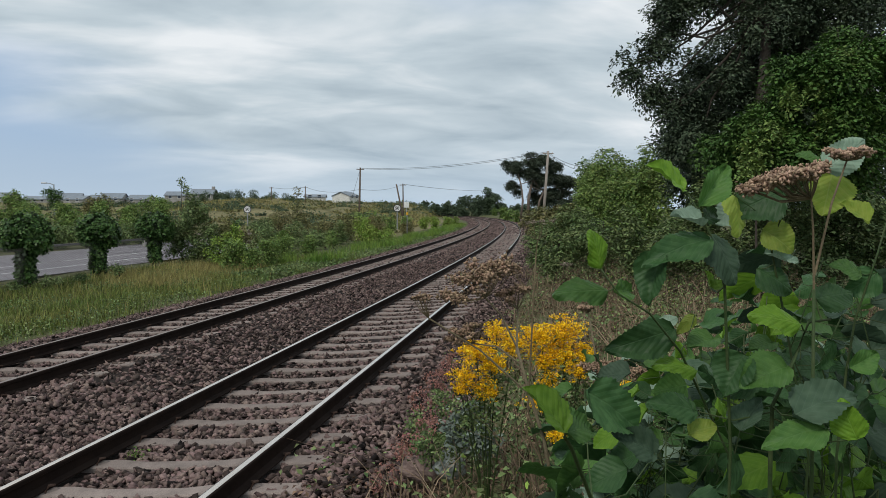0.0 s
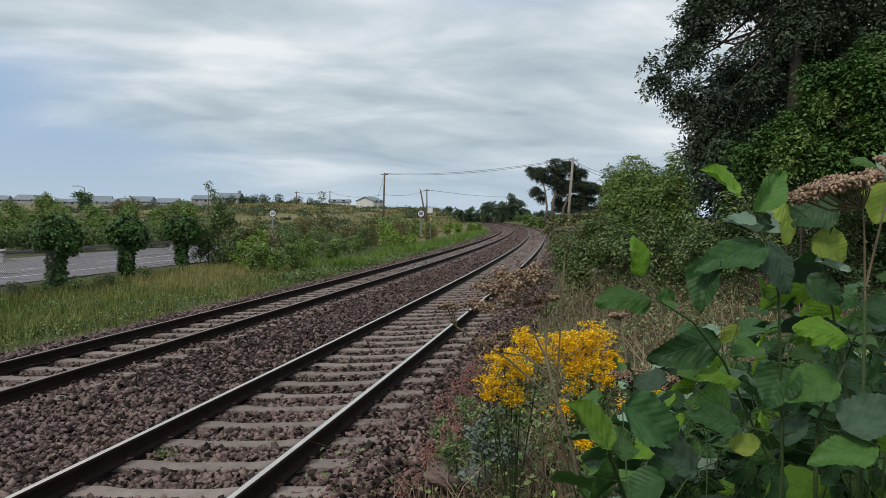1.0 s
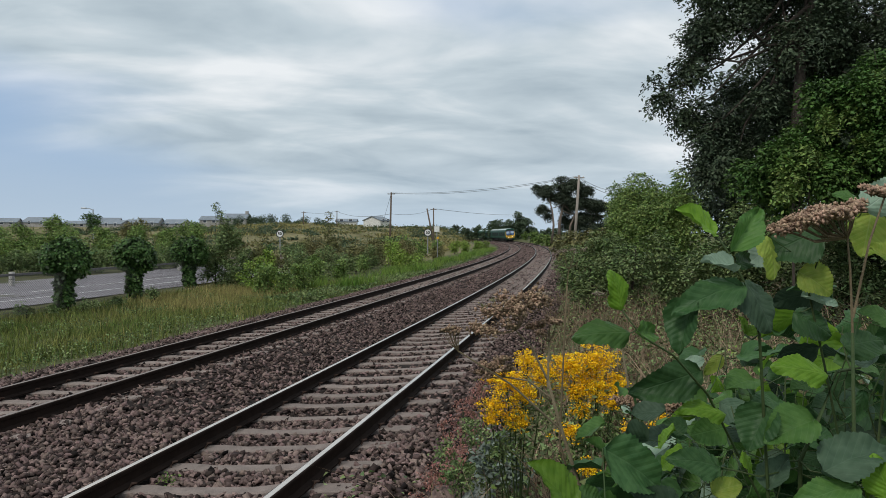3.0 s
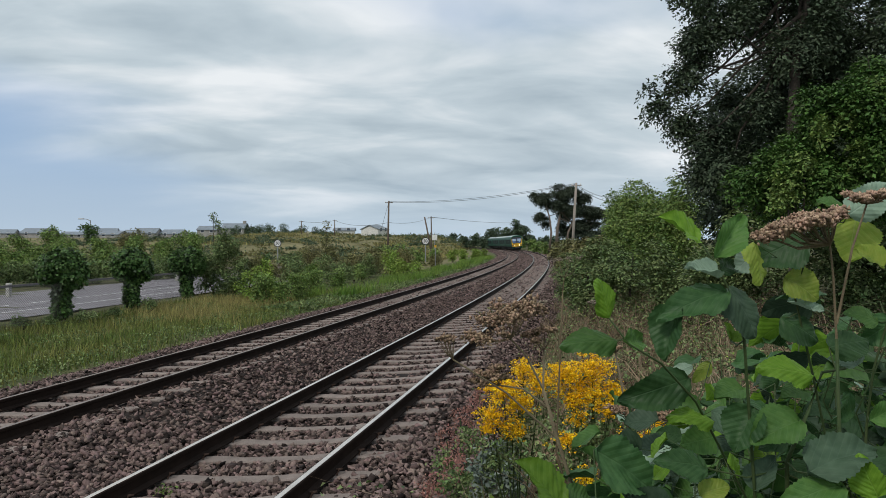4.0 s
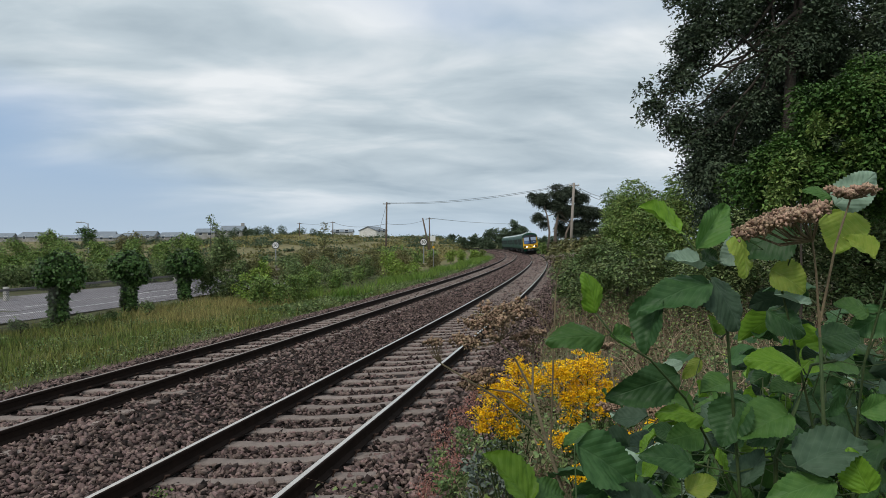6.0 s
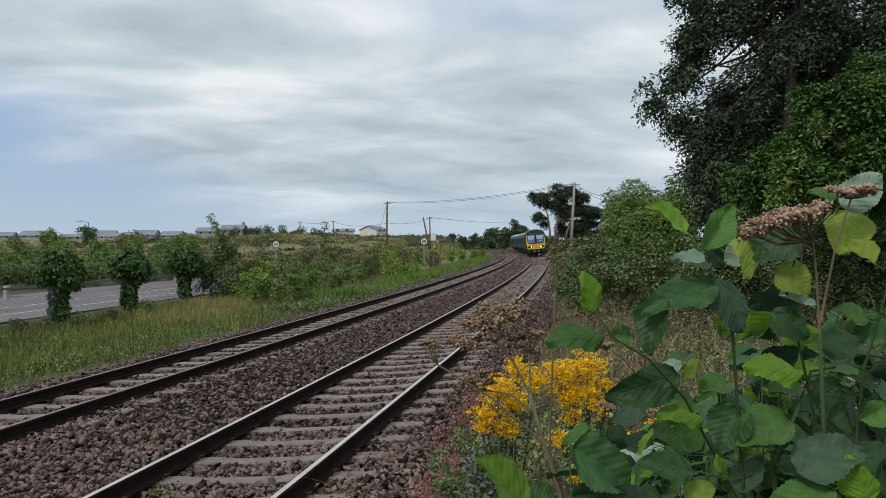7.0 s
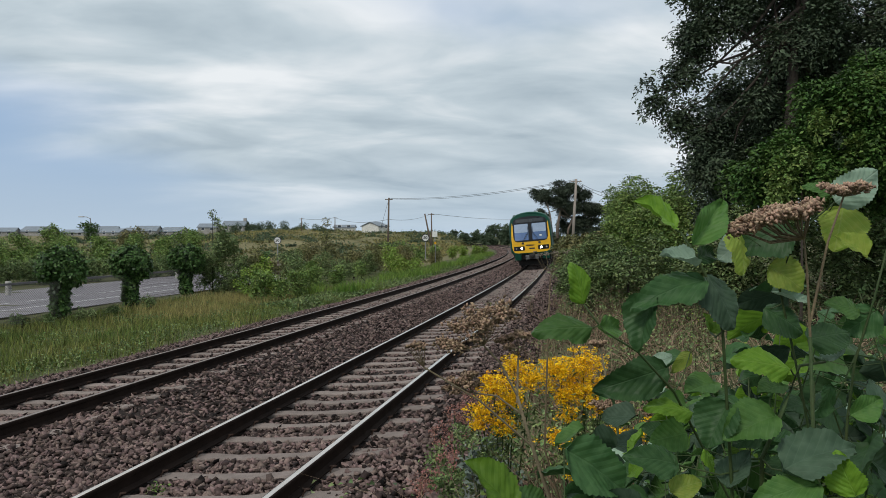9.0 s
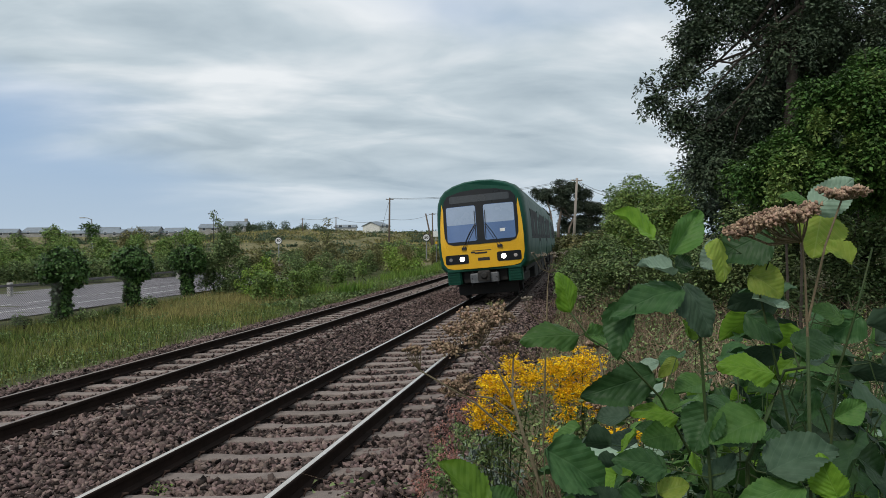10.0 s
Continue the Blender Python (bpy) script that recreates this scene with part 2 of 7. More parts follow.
# ---- mesh helpers ----
class Geo:
    """Collects vertices and faces for one mesh."""

    def __init__(self):
        self.v, self.f = [], []

    def add(self, verts, faces):
        o = len(self.v)
        self.v += [tuple(p) for p in verts]
        self.f += [tuple(i + o for i in f) for f in faces]
        return self

    def box(self, x0, y0, z0, x1, y1, z1, b=0.0):
        """A box, its upright and top edges chamfered by b."""
        if b <= 0:
            v = [(x, y, z) for z in (z0, z1) for x, y in ((x0, y0), (x1, y0), (x1, y1), (x0, y1))]
            return self.add(v, [(3, 2, 1, 0), (4, 5, 6, 7), (0, 1, 5, 4), (1, 2, 6, 5), (2, 3, 7, 6), (3, 0, 4, 7)])
        ring = [(x0 + b, y0), (x1 - b, y0), (x1, y0 + b), (x1, y1 - b), (x1 - b, y1), (x0 + b, y1), (x0, y1 - b), (x0, y0 + b)]
        cx, cy = (x0 + x1) / 2, (y0 + y1) / 2
        top = [(x + (b if x < cx else -b) * (0.7), y + (b if y < cy else -b) * 0.7, z1) for x, y in ring]
        v = [(x, y, z0) for x, y in ring] + [(x, y, z1 - b) for x, y in ring] + top
        f = [tuple(range(7, -1, -1)), tuple(range(16, 24))]
        for k in (0, 8):
            f += [(k + i, k + (i + 1) % 8, k + 8 + (i + 1) % 8, k + 8 + i) for i in range(8)]
        return self.add(v, f)

    def tube(self, pts, radii, sides=7, cap=True):
        pts = [Vector(p) for p in pts]
        if isinstance(radii, (int, float)):
            radii = [radii] * len(pts)
        v, f = [], []
        ref = Vector((0.31, 0.17, 0.93)).normalized()
        for i, p in enumerate(pts):
            d = (pts[min(i + 1, len(pts) - 1)] - pts[max(i - 1, 0)]).normalized()
            a = d.cross(ref if abs(d.dot(ref)) < 0.95 else Vector((1, 0, 0))).normalized()
            b = d.cross(a)
            v += [p + (a * math.cos(2 * math.pi * k / sides) + b * math.sin(2 * math.pi * k / sides)) * radii[i] for k in range(sides)]
        for i in range(len(pts) - 1):
            f += [(i * sides + k, i * sides + (k + 1) % sides, (i + 1) * sides + (k + 1) % sides, (i + 1) * sides + k) for k in range(sides)]
        if cap:
            f += [tuple(range(sides - 1, -1, -1)), tuple((len(pts) - 1) * sides + k for k in range(sides))]
        return self.add(v, f)

    def loft(self, rings, closed=True, cap=True):
        n = len(rings[0])
        v = [p for r in rings for p in r]
        f = []
        for i in range(len(rings) - 1):
            f += [(i * n + k, i * n + (k + 1) % n, (i + 1) * n + (k + 1) % n, (i + 1) * n + k) for k in range(n if closed else n - 1)]
        if cap:
            f += [tuple(range(n - 1, -1, -1)), tuple((len(rings) - 1) * n + k for k in range(n))]
        return self.add(v, f)

    def plate(self, outline, y_front, depth):
        """An outline of (x, z), met twice by each upright line, turned into a curved plate; y_front(x, z) gives its face."""
        xs = [x for x, z in outline]
        lo, hi = min(xs) + 1e-4, max(xs) - 1e-4
        cols = sorted(set([round(lo + (hi - lo) * k / 20, 4) for k in range(21)] + [round(min(hi, max(lo, x + e)), 4) for x in xs for e in (-1e-3, 1e-3)]))
        v, f, n = [], [], 7
        for x in cols:
            zs = []
            for (xa, za), (xb, zb) in zip(outline, outline[1:] + outline[:1]):
                if (xa - x) * (xb - x) <= 0 and xa != xb:
                    zs.append(za + (zb - za) * (x - xa) / (xb - xa))
            z0, z1 = min(zs), max(zs)
            for off in (0.0, depth):
                v += [(x, y_front(x, z0 + (z1 - z0) * j / (n - 1)) - off, z0 + (z1 - z0) * j / (n - 1)) for j in range(n)]
        for i in range(len(cols) - 1):
            a, b = i * 2 * n, (i + 1) * 2 * n
            for j in range(n - 1):
                f += [(a + j, b + j, b + j + 1, a + j + 1), (a + n + j, a + n + j + 1, b + n + j + 1, b + n + j)]
            f += [(a, a + n, b + n, b), (a + n - 1, b + n - 1, b + 2 * n - 1, a + 2 * n - 1)]
        e = (len(cols) - 1) * 2 * n
        for j in range(n - 1):
            f += [(j, j + 1, n + j + 1, n + j), (e + j, e + n + j, e + n + j + 1, e + j + 1)]
        return self.add(v, f)

    def mesh(self, name, mat, smooth=False):
        me = bpy.data.meshes.new(name)
        me.from_pydata(self.v, [], self.f)
        me.materials.append(mat)
        if smooth:
            me.polygons.foreach_set("use_smooth", [True] * len(me.polygons))
        me.update()
        return me


def fix_normals(me):
    bm = bmesh.new()
    bm.from_mesh(me)
    bmesh.ops.recalc_face_normals(bm, faces=bm.faces)
    bm.to_mesh(me)
    bm.free()


def part(name, geo, mat, parent=None, label="", smooth=False, at=None, fix=True):
    me = geo if isinstance(geo, bpy.types.Mesh) else geo.mesh(name, mat, smooth)
    if fix and not isinstance(geo, bpy.types.Mesh) and len(me.polygons) < 20000:
        fix_normals(me)
    ob = new(name, me)
    if parent:
        ob.parent = parent
    if at is not None:
        ob.matrix_basis = at
    return tagged(ob, label)


def thing(name, label, category, at=None, group="", kind=""):
    ob = new(name)
    ob.empty_display_size = 0.2
    if at is not None:
        ob.matrix_basis = at
    return tagged(ob, label, category, group, kind)


def np_mesh(name, verts, faces, mat):
    """A mesh from arrays: verts (n, 3), faces (m, k) all of k corners."""
    me = bpy.data.meshes.new(name)
    k = faces.shape[1]
    me.vertices.add(len(verts))
    me.vertices.foreach_set("co", verts.astype(np.float32).ravel())
    me.loops.add(faces.size)
    me.loops.foreach_set("vertex_index", faces.astype(np.int32).ravel())
    me.polygons.add(len(faces))
    me.polygons.foreach_set("loop_start", np.arange(0, faces.size, k, dtype=np.int32))
    me.materials.append(mat)
    me.update(calc_edges=True)
    return me


def frames_for(rng, n, up):
    """n random orthonormal frames whose normals lean upwards by up."""
    nor = rng.normal(size=(n, 3))
    nor /= np.linalg.norm(nor, axis=1)[:, None]
    nor[:, 2] += up
    nor /= np.linalg.norm(nor, axis=1)[:, None]
    a = np.cross(nor, rng.normal(size=(n, 3)))
    a /= np.linalg.norm(a, axis=1)[:, None] + 1e-9
    return a, np.cross(nor, a), nor


def leaf_mesh(name, rng, centers, size, mat, up=0.6, wide=0.5, fold=0.18):
    """Folded pointed leaves, two triangles each."""
    n = len(centers)
    a, b, c = frames_for(rng, n, up)
    s = (size * rng.uniform(0.6, 1.35, n))[:, None]
    v = np.stack([centers - a * s * 0.5, centers + b * s * wide * 0.5 + c * s * fold, centers + a * s * 0.5, centers - b * s * wide * 0.5 + c * s * fold], 1)
    i = np.arange(n)[:, None] * 4
    f = np.concatenate([i + np.array([[0, 2, 1]]), i + np.array([[0, 3, 2]])], 1).reshape(-1, 3)
    return np_mesh(name, v.reshape(-1, 3), f, mat)


def twig_cloud(rng, blobs, twigs, per, spread, inner=0.55, floor=-9.0):
    """Leaf places: twigs spread over the outer part of the blobs (centre, radii), leaves strewn round each twig."""
    c = np.array([b[0] for b in blobs], float)
    r = np.array([b[1] for b in blobs], float)
    w = (r[:, 0] * r[:, 1] + r[:, 1] * r[:, 2] + r[:, 0] * r[:, 2])
    k = rng.choice(len(blobs), twigs, p=w / w.sum())
    d = rng.normal(size=(twigs, 3))
    d /= np.linalg.norm(d, axis=1)[:, None]
    t = c[k] + d * r[k] * (rng.uniform(inner ** 3, 1.12, twigs) ** (1 / 3))[:, None]
    p = np.repeat(t, per, 0) + rng.normal(size=(twigs * per, 3)) * spread
    return p[p[:, 2] > floor]


def spray_mesh(name, rng, blobs, twigs, per, size, spread, mat, up=0.5, wide=0.55, inner=0.55, floor=-9.0, origin=(0, 0, 0), fold=0.15):
    """Foliage in layered sprays: flat fans of leaves that face outwards and to the sky, over blobs (centre, radii)."""
    pads, each = twigs * 3, max(5, per // 3)
    c = np.array([b[0] for b in blobs], float)
    r = np.array([b[1] for b in blobs], float)
    w = r[:, 0] * r[:, 1] + r[:, 1] * r[:, 2] + r[:, 0] * r[:, 2]
    k = rng.choice(len(blobs), pads, p=w / w.sum())

    def unit(v):
        return v / (np.linalg.norm(v, axis=1)[:, None] + 1e-9)

    d = unit(rng.normal(size=(pads, 3)))
    reach = rng.uniform(inner ** 3, 1.12, pads) ** (1 / 3) * (1 + 0.3 * (rng.uniform(size=pads) < 0.22) * rng.uniform(0.3, 1.0, pads))
    t = c[k] + d * r[k] * reach[:, None]
    nor = unit(d * 0.6 + np.array([0, 0, up + 0.2]) + rng.normal(size=(pads, 3)) * 0.3)
    ax = d + np.array([0, 0, -0.25]) + rng.normal(size=(pads, 3)) * 0.5
    ax = unit(ax - nor * (ax * nor).sum(1)[:, None])
    sd = np.cross(nor, ax)
    t, nor, ax, sd = (np.repeat(a, each, 0) for a in (t, nor, ax, sd))
    n = len(t)
    u = rng.uniform(-0.7, 1.0, n)[:, None]
    v = rng.uniform(-1, 1, n)[:, None] * (1 - 0.45 * abs(u))
    pos = t + ax * u * spread * 1.35 + sd * v * spread + nor * rng.normal(size=(n, 1)) * spread * 0.16 - np.array([0, 0, 1]) * u ** 2 * spread * 0.35
    a = ax * 0.7 + sd * np.sign(v) * 0.65 + rng.normal(size=(n, 3)) * 0.25
    ln = unit(nor + rng.normal(size=(n, 3)) * 0.26)
    a = unit(a - ln * (a * ln).sum(1)[:, None])
    b = np.cross(ln, a)
    ok = pos[:, 2] > floor
    pos, a, b, ln = pos[ok] - np.array(origin), a[ok], b[ok], ln[ok]
    n = len(pos)
    z = (size * rng.uniform(0.6, 1.35, n))[:, None]
    vv = np.stack([pos - a * z * 0.5, pos + b * z * wide * 0.5 + ln * z * fold, pos + a * z * 0.5, pos - b * z * wide * 0.5 + ln * z * fold], 1)
    i = np.arange(n)[:, None] * 4
    f = np.concatenate([i + np.array([[0, 2, 1]]), i + np.array([[0, 3, 2]])], 1).reshape(-1, 3)
    return np_mesh(name, vv.reshape(-1, 3), f, mat)


def seed_mesh(name, rng, centers, size, mat):
    """Small angular seeds."""
    n = len(centers)
    a, b, c = frames_for(rng, n, 0.2)
    z = (size * rng.uniform(0.6, 1.4, n))[:, None] * 0.5
    v = np.stack([centers + a * z * 1.7, centers + b * z * 0.8, centers - a * z, centers - b * z * 0.8, centers + c * z * 0.8, centers - c * z * 0.8], 1)
    tri = np.array([(0, 1, 4), (1, 2, 4), (2, 3, 4), (3, 0, 4), (1, 0, 5), (2, 1, 5), (3, 2, 5), (0, 3, 5)])
    return np_mesh(name, v.reshape(-1, 3), (np.arange(n)[:, None, None] * 6 + tri[None]).reshape(-1, 3), mat)


def blades(name, rng, roots, height, width, mat, lean=0.35):
    """Bent grass blades, three triangles each."""
    n = len(roots)
    h = height * rng.uniform(0.45, 1.25, n)
    az = rng.uniform(0, 2 * np.pi, n)
    side = np.stack([np.cos(az), np.sin(az), np.zeros(n)], 1) * (width * rng.uniform(0.6, 1.4, n))[:, None]
    az2 = rng.uniform(0, 2 * np.pi, n)
    bend = np.stack([np.cos(az2), np.sin(az2), np.zeros(n)], 1) * (h * rng.uniform(0.05, lean * 2, n))[:, None]
    upv = np.stack([np.zeros(n), np.zeros(n), h], 1)
    v = np.stack([roots - side, roots + side, roots + upv * 0.6 + bend * 0.35 - side * 0.7, roots + upv * 0.6 + bend * 0.35 + side * 0.7, roots + upv * 0.95 + bend], 1)
    i = np.arange(n)[:, None] * 5
    f = np.concatenate([i + np.array([[0, 1, 3]]), i + np.array([[0, 3, 2]]), i + np.array([[2, 3, 4]])], 1).reshape(-1, 3)
    return np_mesh(name, v.reshape(-1, 3), f, mat)


# ---- the line of the railway ----
GAUGE_HALF, CANT, TRACK_GAP = 0.835, 0.141, 3.863
Z_FAR = -0.065
_ds = 0.25
_s = np.arange(-80, 620, _ds)
_sc = np.minimum(_s, 320.0)
_h = 0.206209 - 0.000904 * _sc - 1e-6 * _sc ** 2 / 2 * np.sign(_sc)
_x = np.concatenate([[0], np.cumsum((np.sin(_h[1:]) + np.sin(_h[:-1])) / 2 * _ds)])
_y = np.concatenate([[0], np.cumsum((np.cos(_h[1:]) + np.cos(_h[:-1])) / 2 * _ds)])
_i0 = int(np.argmin(abs(_s)))
_x += -1.982625 - _x[_i0]
_y += 6.0 - _y[_i0]


def line(s, o=0.0):
    """Place in the plan s metres along the near track and o metres to its right, and the heading."""
    s = np.asarray(s, float)
    x, y, h = np.interp(s, _s, _x), np.interp(s, _s, _y), np.interp(s, _s, _h)
    return x + np.cos(h) * o, y - np.sin(h) * o, h


def on_track(s, o, z):
    x, y, h = line(s, o)
    return (float(x), float(y), float(z))


def bed(o, track=0):
    """Height of the canted railhead plane at o from the track's centre."""
    return (Z_FAR if track else 0.0) + CANT * o / (2 * GAUGE_HALF)


def to_line(x, y):
    """s and o of a place in the plan."""
    x, y = np.asarray(x, float), np.asarray(y, float)
    s = y - 6.0
    for _ in range(6):
        px, py, h = line(s)
        s = s + (x - px) * np.sin(h) + (y - py) * np.cos(h)
    px, py, h = line(s)
    return s, (x - px) * np.cos(h) - (y - py) * np.sin(h)


def smooth(a, b, x):
    t = np.clip((np.asarray(x, float) - a) / (b - a), 0, 1)
    return t * t * (3 - 2 * t)


def ground_z(s, o):
    """Height of the land beside and under the line."""
    s, o = np.asarray(s, float), np.asarray(o, float)
    z = np.interp(o, [-60, -11, -8, -6.9, -6.3, -5.3, -2.0, 1.5, 2.0, 2.5, 3.1, 5, 9, 16, 40],
                  [-0.8, -0.8, -0.62, -0.60, -0.62, -0.52, -0.42, -0.40, -0.30, -0.02, 0.32, 0.45, 0.7, 1.4, 2.5])
    dune = smooth(-10, -24, o) * smooth(60, 210, s) * (5.0 + 0.6 * np.sin(s * 0.035 + o * 0.05) + 0.6 * np.sin(o * 0.11 + 1.3))
    dune = dune * (1 - 0.55 * smooth(-58, -115, o))
    west = smooth(-60, -130, o) * smooth(90, 300, s + 0.35 * abs(o)) * 4.0
    hummock = np.sin(s * 0.21 + 2 * np.sin(o * 0.13)) * np.sin(o * 0.27 + 1.7 * np.sin(s * 0.11)) + 0.5 * np.sin(s * 0.47 + o * 0.33) * np.sin(o * 0.52 - s * 0.19)
    z = z + 0.5 * hummock * smooth(-14, -30, o) * smooth(60, 110, s) * smooth(330, 250, s)
    return z + np.maximum(dune, west) + smooth(300, 600, s) * 2.0


# ---- ground ----
def build_ground():
    ss = np.concatenate([[-80, -40, -20, -12], np.arange(-9, 30, 1.0), np.arange(30, 80, 3.0), np.arange(80, 260, 3.0), [280, 320, 380, 450, 520, 610]])
    oo = np.concatenate([[-800, -500, -350, -260], np.arange(-200, -120, 14), np.arange(-120, -12, 3), np.arange(-12, -5, 0.5), [-4, -3, -2, -1, 0, 1, 1.5, 1.75, 2.0, 2.25, 2.5, 2.8, 3.1, 3.5, 4, 5, 6, 7, 9, 12, 16, 22, 30, 40, 70, 150, 400, 900]])
    S, O = np.meshgrid(ss, oo, indexing="ij")
    X, Y, H = line(S, O)
    far = S >= 600
    Y = np.where(far, Y + 2500, Y)
    X = np.where(far, X + O * 2, X)
    Z = ground_z(S, O)
    rng = np.random.default_rng(5)
    Z = Z + rng.normal(size=Z.shape) * 0.03 * ((O > 2.2) | (O < -6.5))
    n, m = S.shape
    idx = np.arange(n * m).reshape(n, m)
    f = np.stack([idx[:-1, :-1], idx[:-1, 1:], idx[1:, 1:], idx[1:, :-1]], -1).reshape(-1, 4)
    me = np_mesh("ground", np.stack([X, Y, Z], -1).reshape(-1, 3), f, M_EARTH)
    me.polygons.foreach_set("use_smooth", [True] * len(me.polygons))
    me.materials.append(M_DUNE)
    mid_s, mid_o = (S[:-1, :-1] + S[1:, 1:]) / 2, (O[:-1, :-1] + O[1:, 1:]) / 2
    me.polygons.foreach_set("material_index", ((mid_s > 62) & (mid_o < -12.5)).astype(np.int32).ravel())
    tagged(new("ground", me), "rough grassy coastal land with sandy dunes", "ground", kind="structure")


build_ground()


def build_ballast():
    ss = np.concatenate([np.arange(-14, 60, 0.5), np.arange(60, 330, 3.0)])
    oo = np.array([-7.2, -6.6, -6.1, -5.5, -5.0, -4.75, -4.6, -3.86, -3.1, -2.95, -2.6, -1.95, -1.3, -0.95, -0.75, 0, 0.75, 0.95, 1.2, 1.5, 2.0, 2.4, 2.8])
    zz = np.array([-0.66, -0.56, -0.46, -0.31, -0.30, -0.325, -0.355, -0.295, -0.225, -0.175, -0.165, -0.24, -0.275, -0.27, -0.29, -0.23, -0.165, -0.13, -0.105, -0.085, -0.16, -0.25, -0.34])
    S, O = np.meshgrid(ss, oo, indexing="ij")
    X, Y, H = line(S, O)
    rng = np.random.default_rng(6)
    Z = zz[None] + rng.normal(size=S.shape) * 0.012
    n, m = S.shape
    idx = np.arange(n * m).reshape(n, m)
    f = np.stack([idx[:-1, :-1], idx[:-1, 1:], idx[1:, 1:], idx[1:, :-1]], -1).reshape(-1, 4)
    # the sheet under the stones carries their gap shade in its colour
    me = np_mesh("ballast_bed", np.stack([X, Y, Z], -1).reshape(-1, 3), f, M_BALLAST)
    ob = tagged(new("ballast_bed", me), "crushed stone ballast under both tracks, near-black as shade between stones", "ballast", kind="structure")
    return ob, oo, zz


BALLAST, BAL_O, BAL_Z = build_ballast()


def stones(name, seed, s0, s1, o0, o1, count, size, label, fine=True):
    rng = np.random.default_rng(seed)
    s, o = rng.uniform(s0, s1, count), rng.uniform(o0, o1, count)
    # keep the rail seats and the sleeper tops mostly clear
    shift = np.where(o < -1.9, 0.21, 0.0)
    phase = np.abs(((s - shift - SLEEPER_0) / SLEEPER_STEP + 0.5) % 1.0 - 0.5) * SLEEPER_STEP
    rail = (np.abs(np.abs(o) - GAUGE_HALF) < 0.10) | (np.abs(np.abs(o + TRACK_GAP) - GAUGE_HALF) < 0.10)
    inner = (np.abs(o) < 1.0) | (np.abs(o + TRACK_GAP) < 0.95)
    keep = ~(inner & (phase < 0.085)) & ~rail & ~((o > 0.95) & (o < 1.25) & (phase < 0.1) & (rng.uniform(size=count) < 0.7)) | ((rng.uniform(size=count) < 0.012) & ~rail)
    s, o = s[keep], o[keep]
    n = len(s)
    x, y, h = line(s, o)
    z = np.interp(o, BAL_O, BAL_Z) + rng.uniform(-0.030, 0.034, n)
    if not fine:
        octa = np.array([(1, 0, 0), (0, 1, 0), (-1, 0, 0), (0, -1, 0), (0, 0, 1), (0, 0, -1)], float)
        v = octa[None] * rng.uniform(0.6, 1.3, (n, 6, 1)) * (size * rng.uniform(0.34, 0.80, (n, 1, 1))) * np.array([1.45, 0.95, 0.6]) * rng.uniform(0.75, 1.25, (n, 1, 3)) + rng.normal(size=(n, 6, 3)) * size * 0.09
        tri = np.array([(0, 1, 4), (1, 2, 4), (2, 3, 4), (3, 0, 4), (1, 0, 5), (2, 1, 5), (3, 2, 5), (0, 3, 5)])
        a, b, c = frames_for(rng, n, 1.2)
        v = v[:, :, 0:1] * a[:, None] + v[:, :, 1:2] * b[:, None] + v[:, :, 2:3] * c[:, None] + np.stack([x, y, z], 1)[:, None]
        f = (np.arange(n)[:, None, None] * 6 + tri[None]).reshape(-1, 3)
        tagged(new(name, np_mesh(name, v.reshape(-1, 3), f, M_STONE)), label, "gravel", kind="stuff")
        return
    cube = np.array([(a, b, c) for c in (-1, 1) for a, b in ((-1, -1), (1, -1), (1, 1), (-1, 1))], float)
    v = cube[None] * rng.uniform(0.35, 1.0, (n, 8, 3)) * (size * rng.uniform(0.30, 0.78, (n, 1, 1))) * np.array([1.35, 0.9, 0.55]) * rng.uniform(0.75, 1.25, (n, 1, 3))
    a, b, c = frames_for(rng, n, 1.2)
    v = v[:, :, 0:1] * a[:, None] + v[:, :, 1:2] * b[:, None] + v[:, :, 2:3] * c[:, None] + np.stack([x, y, z], 1)[:, None]
    quad = np.array([(3, 2, 1, 0), (4, 5, 6, 7), (0, 1, 5, 4), (1, 2, 6, 5), (2, 3, 7, 6), (3, 0, 4, 7)])
    f = (np.arange(n)[:, None, None] * 8 + quad[None]).reshape(-1, 4)
    tagged(new(name, np_mesh(name, v.reshape(-1, 3), f, M_STONE)), label, "gravel", kind="stuff")


SLEEPER_0, SLEEPER_STEP = 0.66, 0.622


# ---- tracks ----
def rail_ring(s, o, track, prof):
    z0 = bed(o + (TRACK_GAP if track else 0), track)
    x, y, h = line(s, o)
    nx, ny = math.cos(h), -math.sin(h)
    return [(float(x) + nx * a, float(y) + ny * a, z0 + b) for a, b in prof]


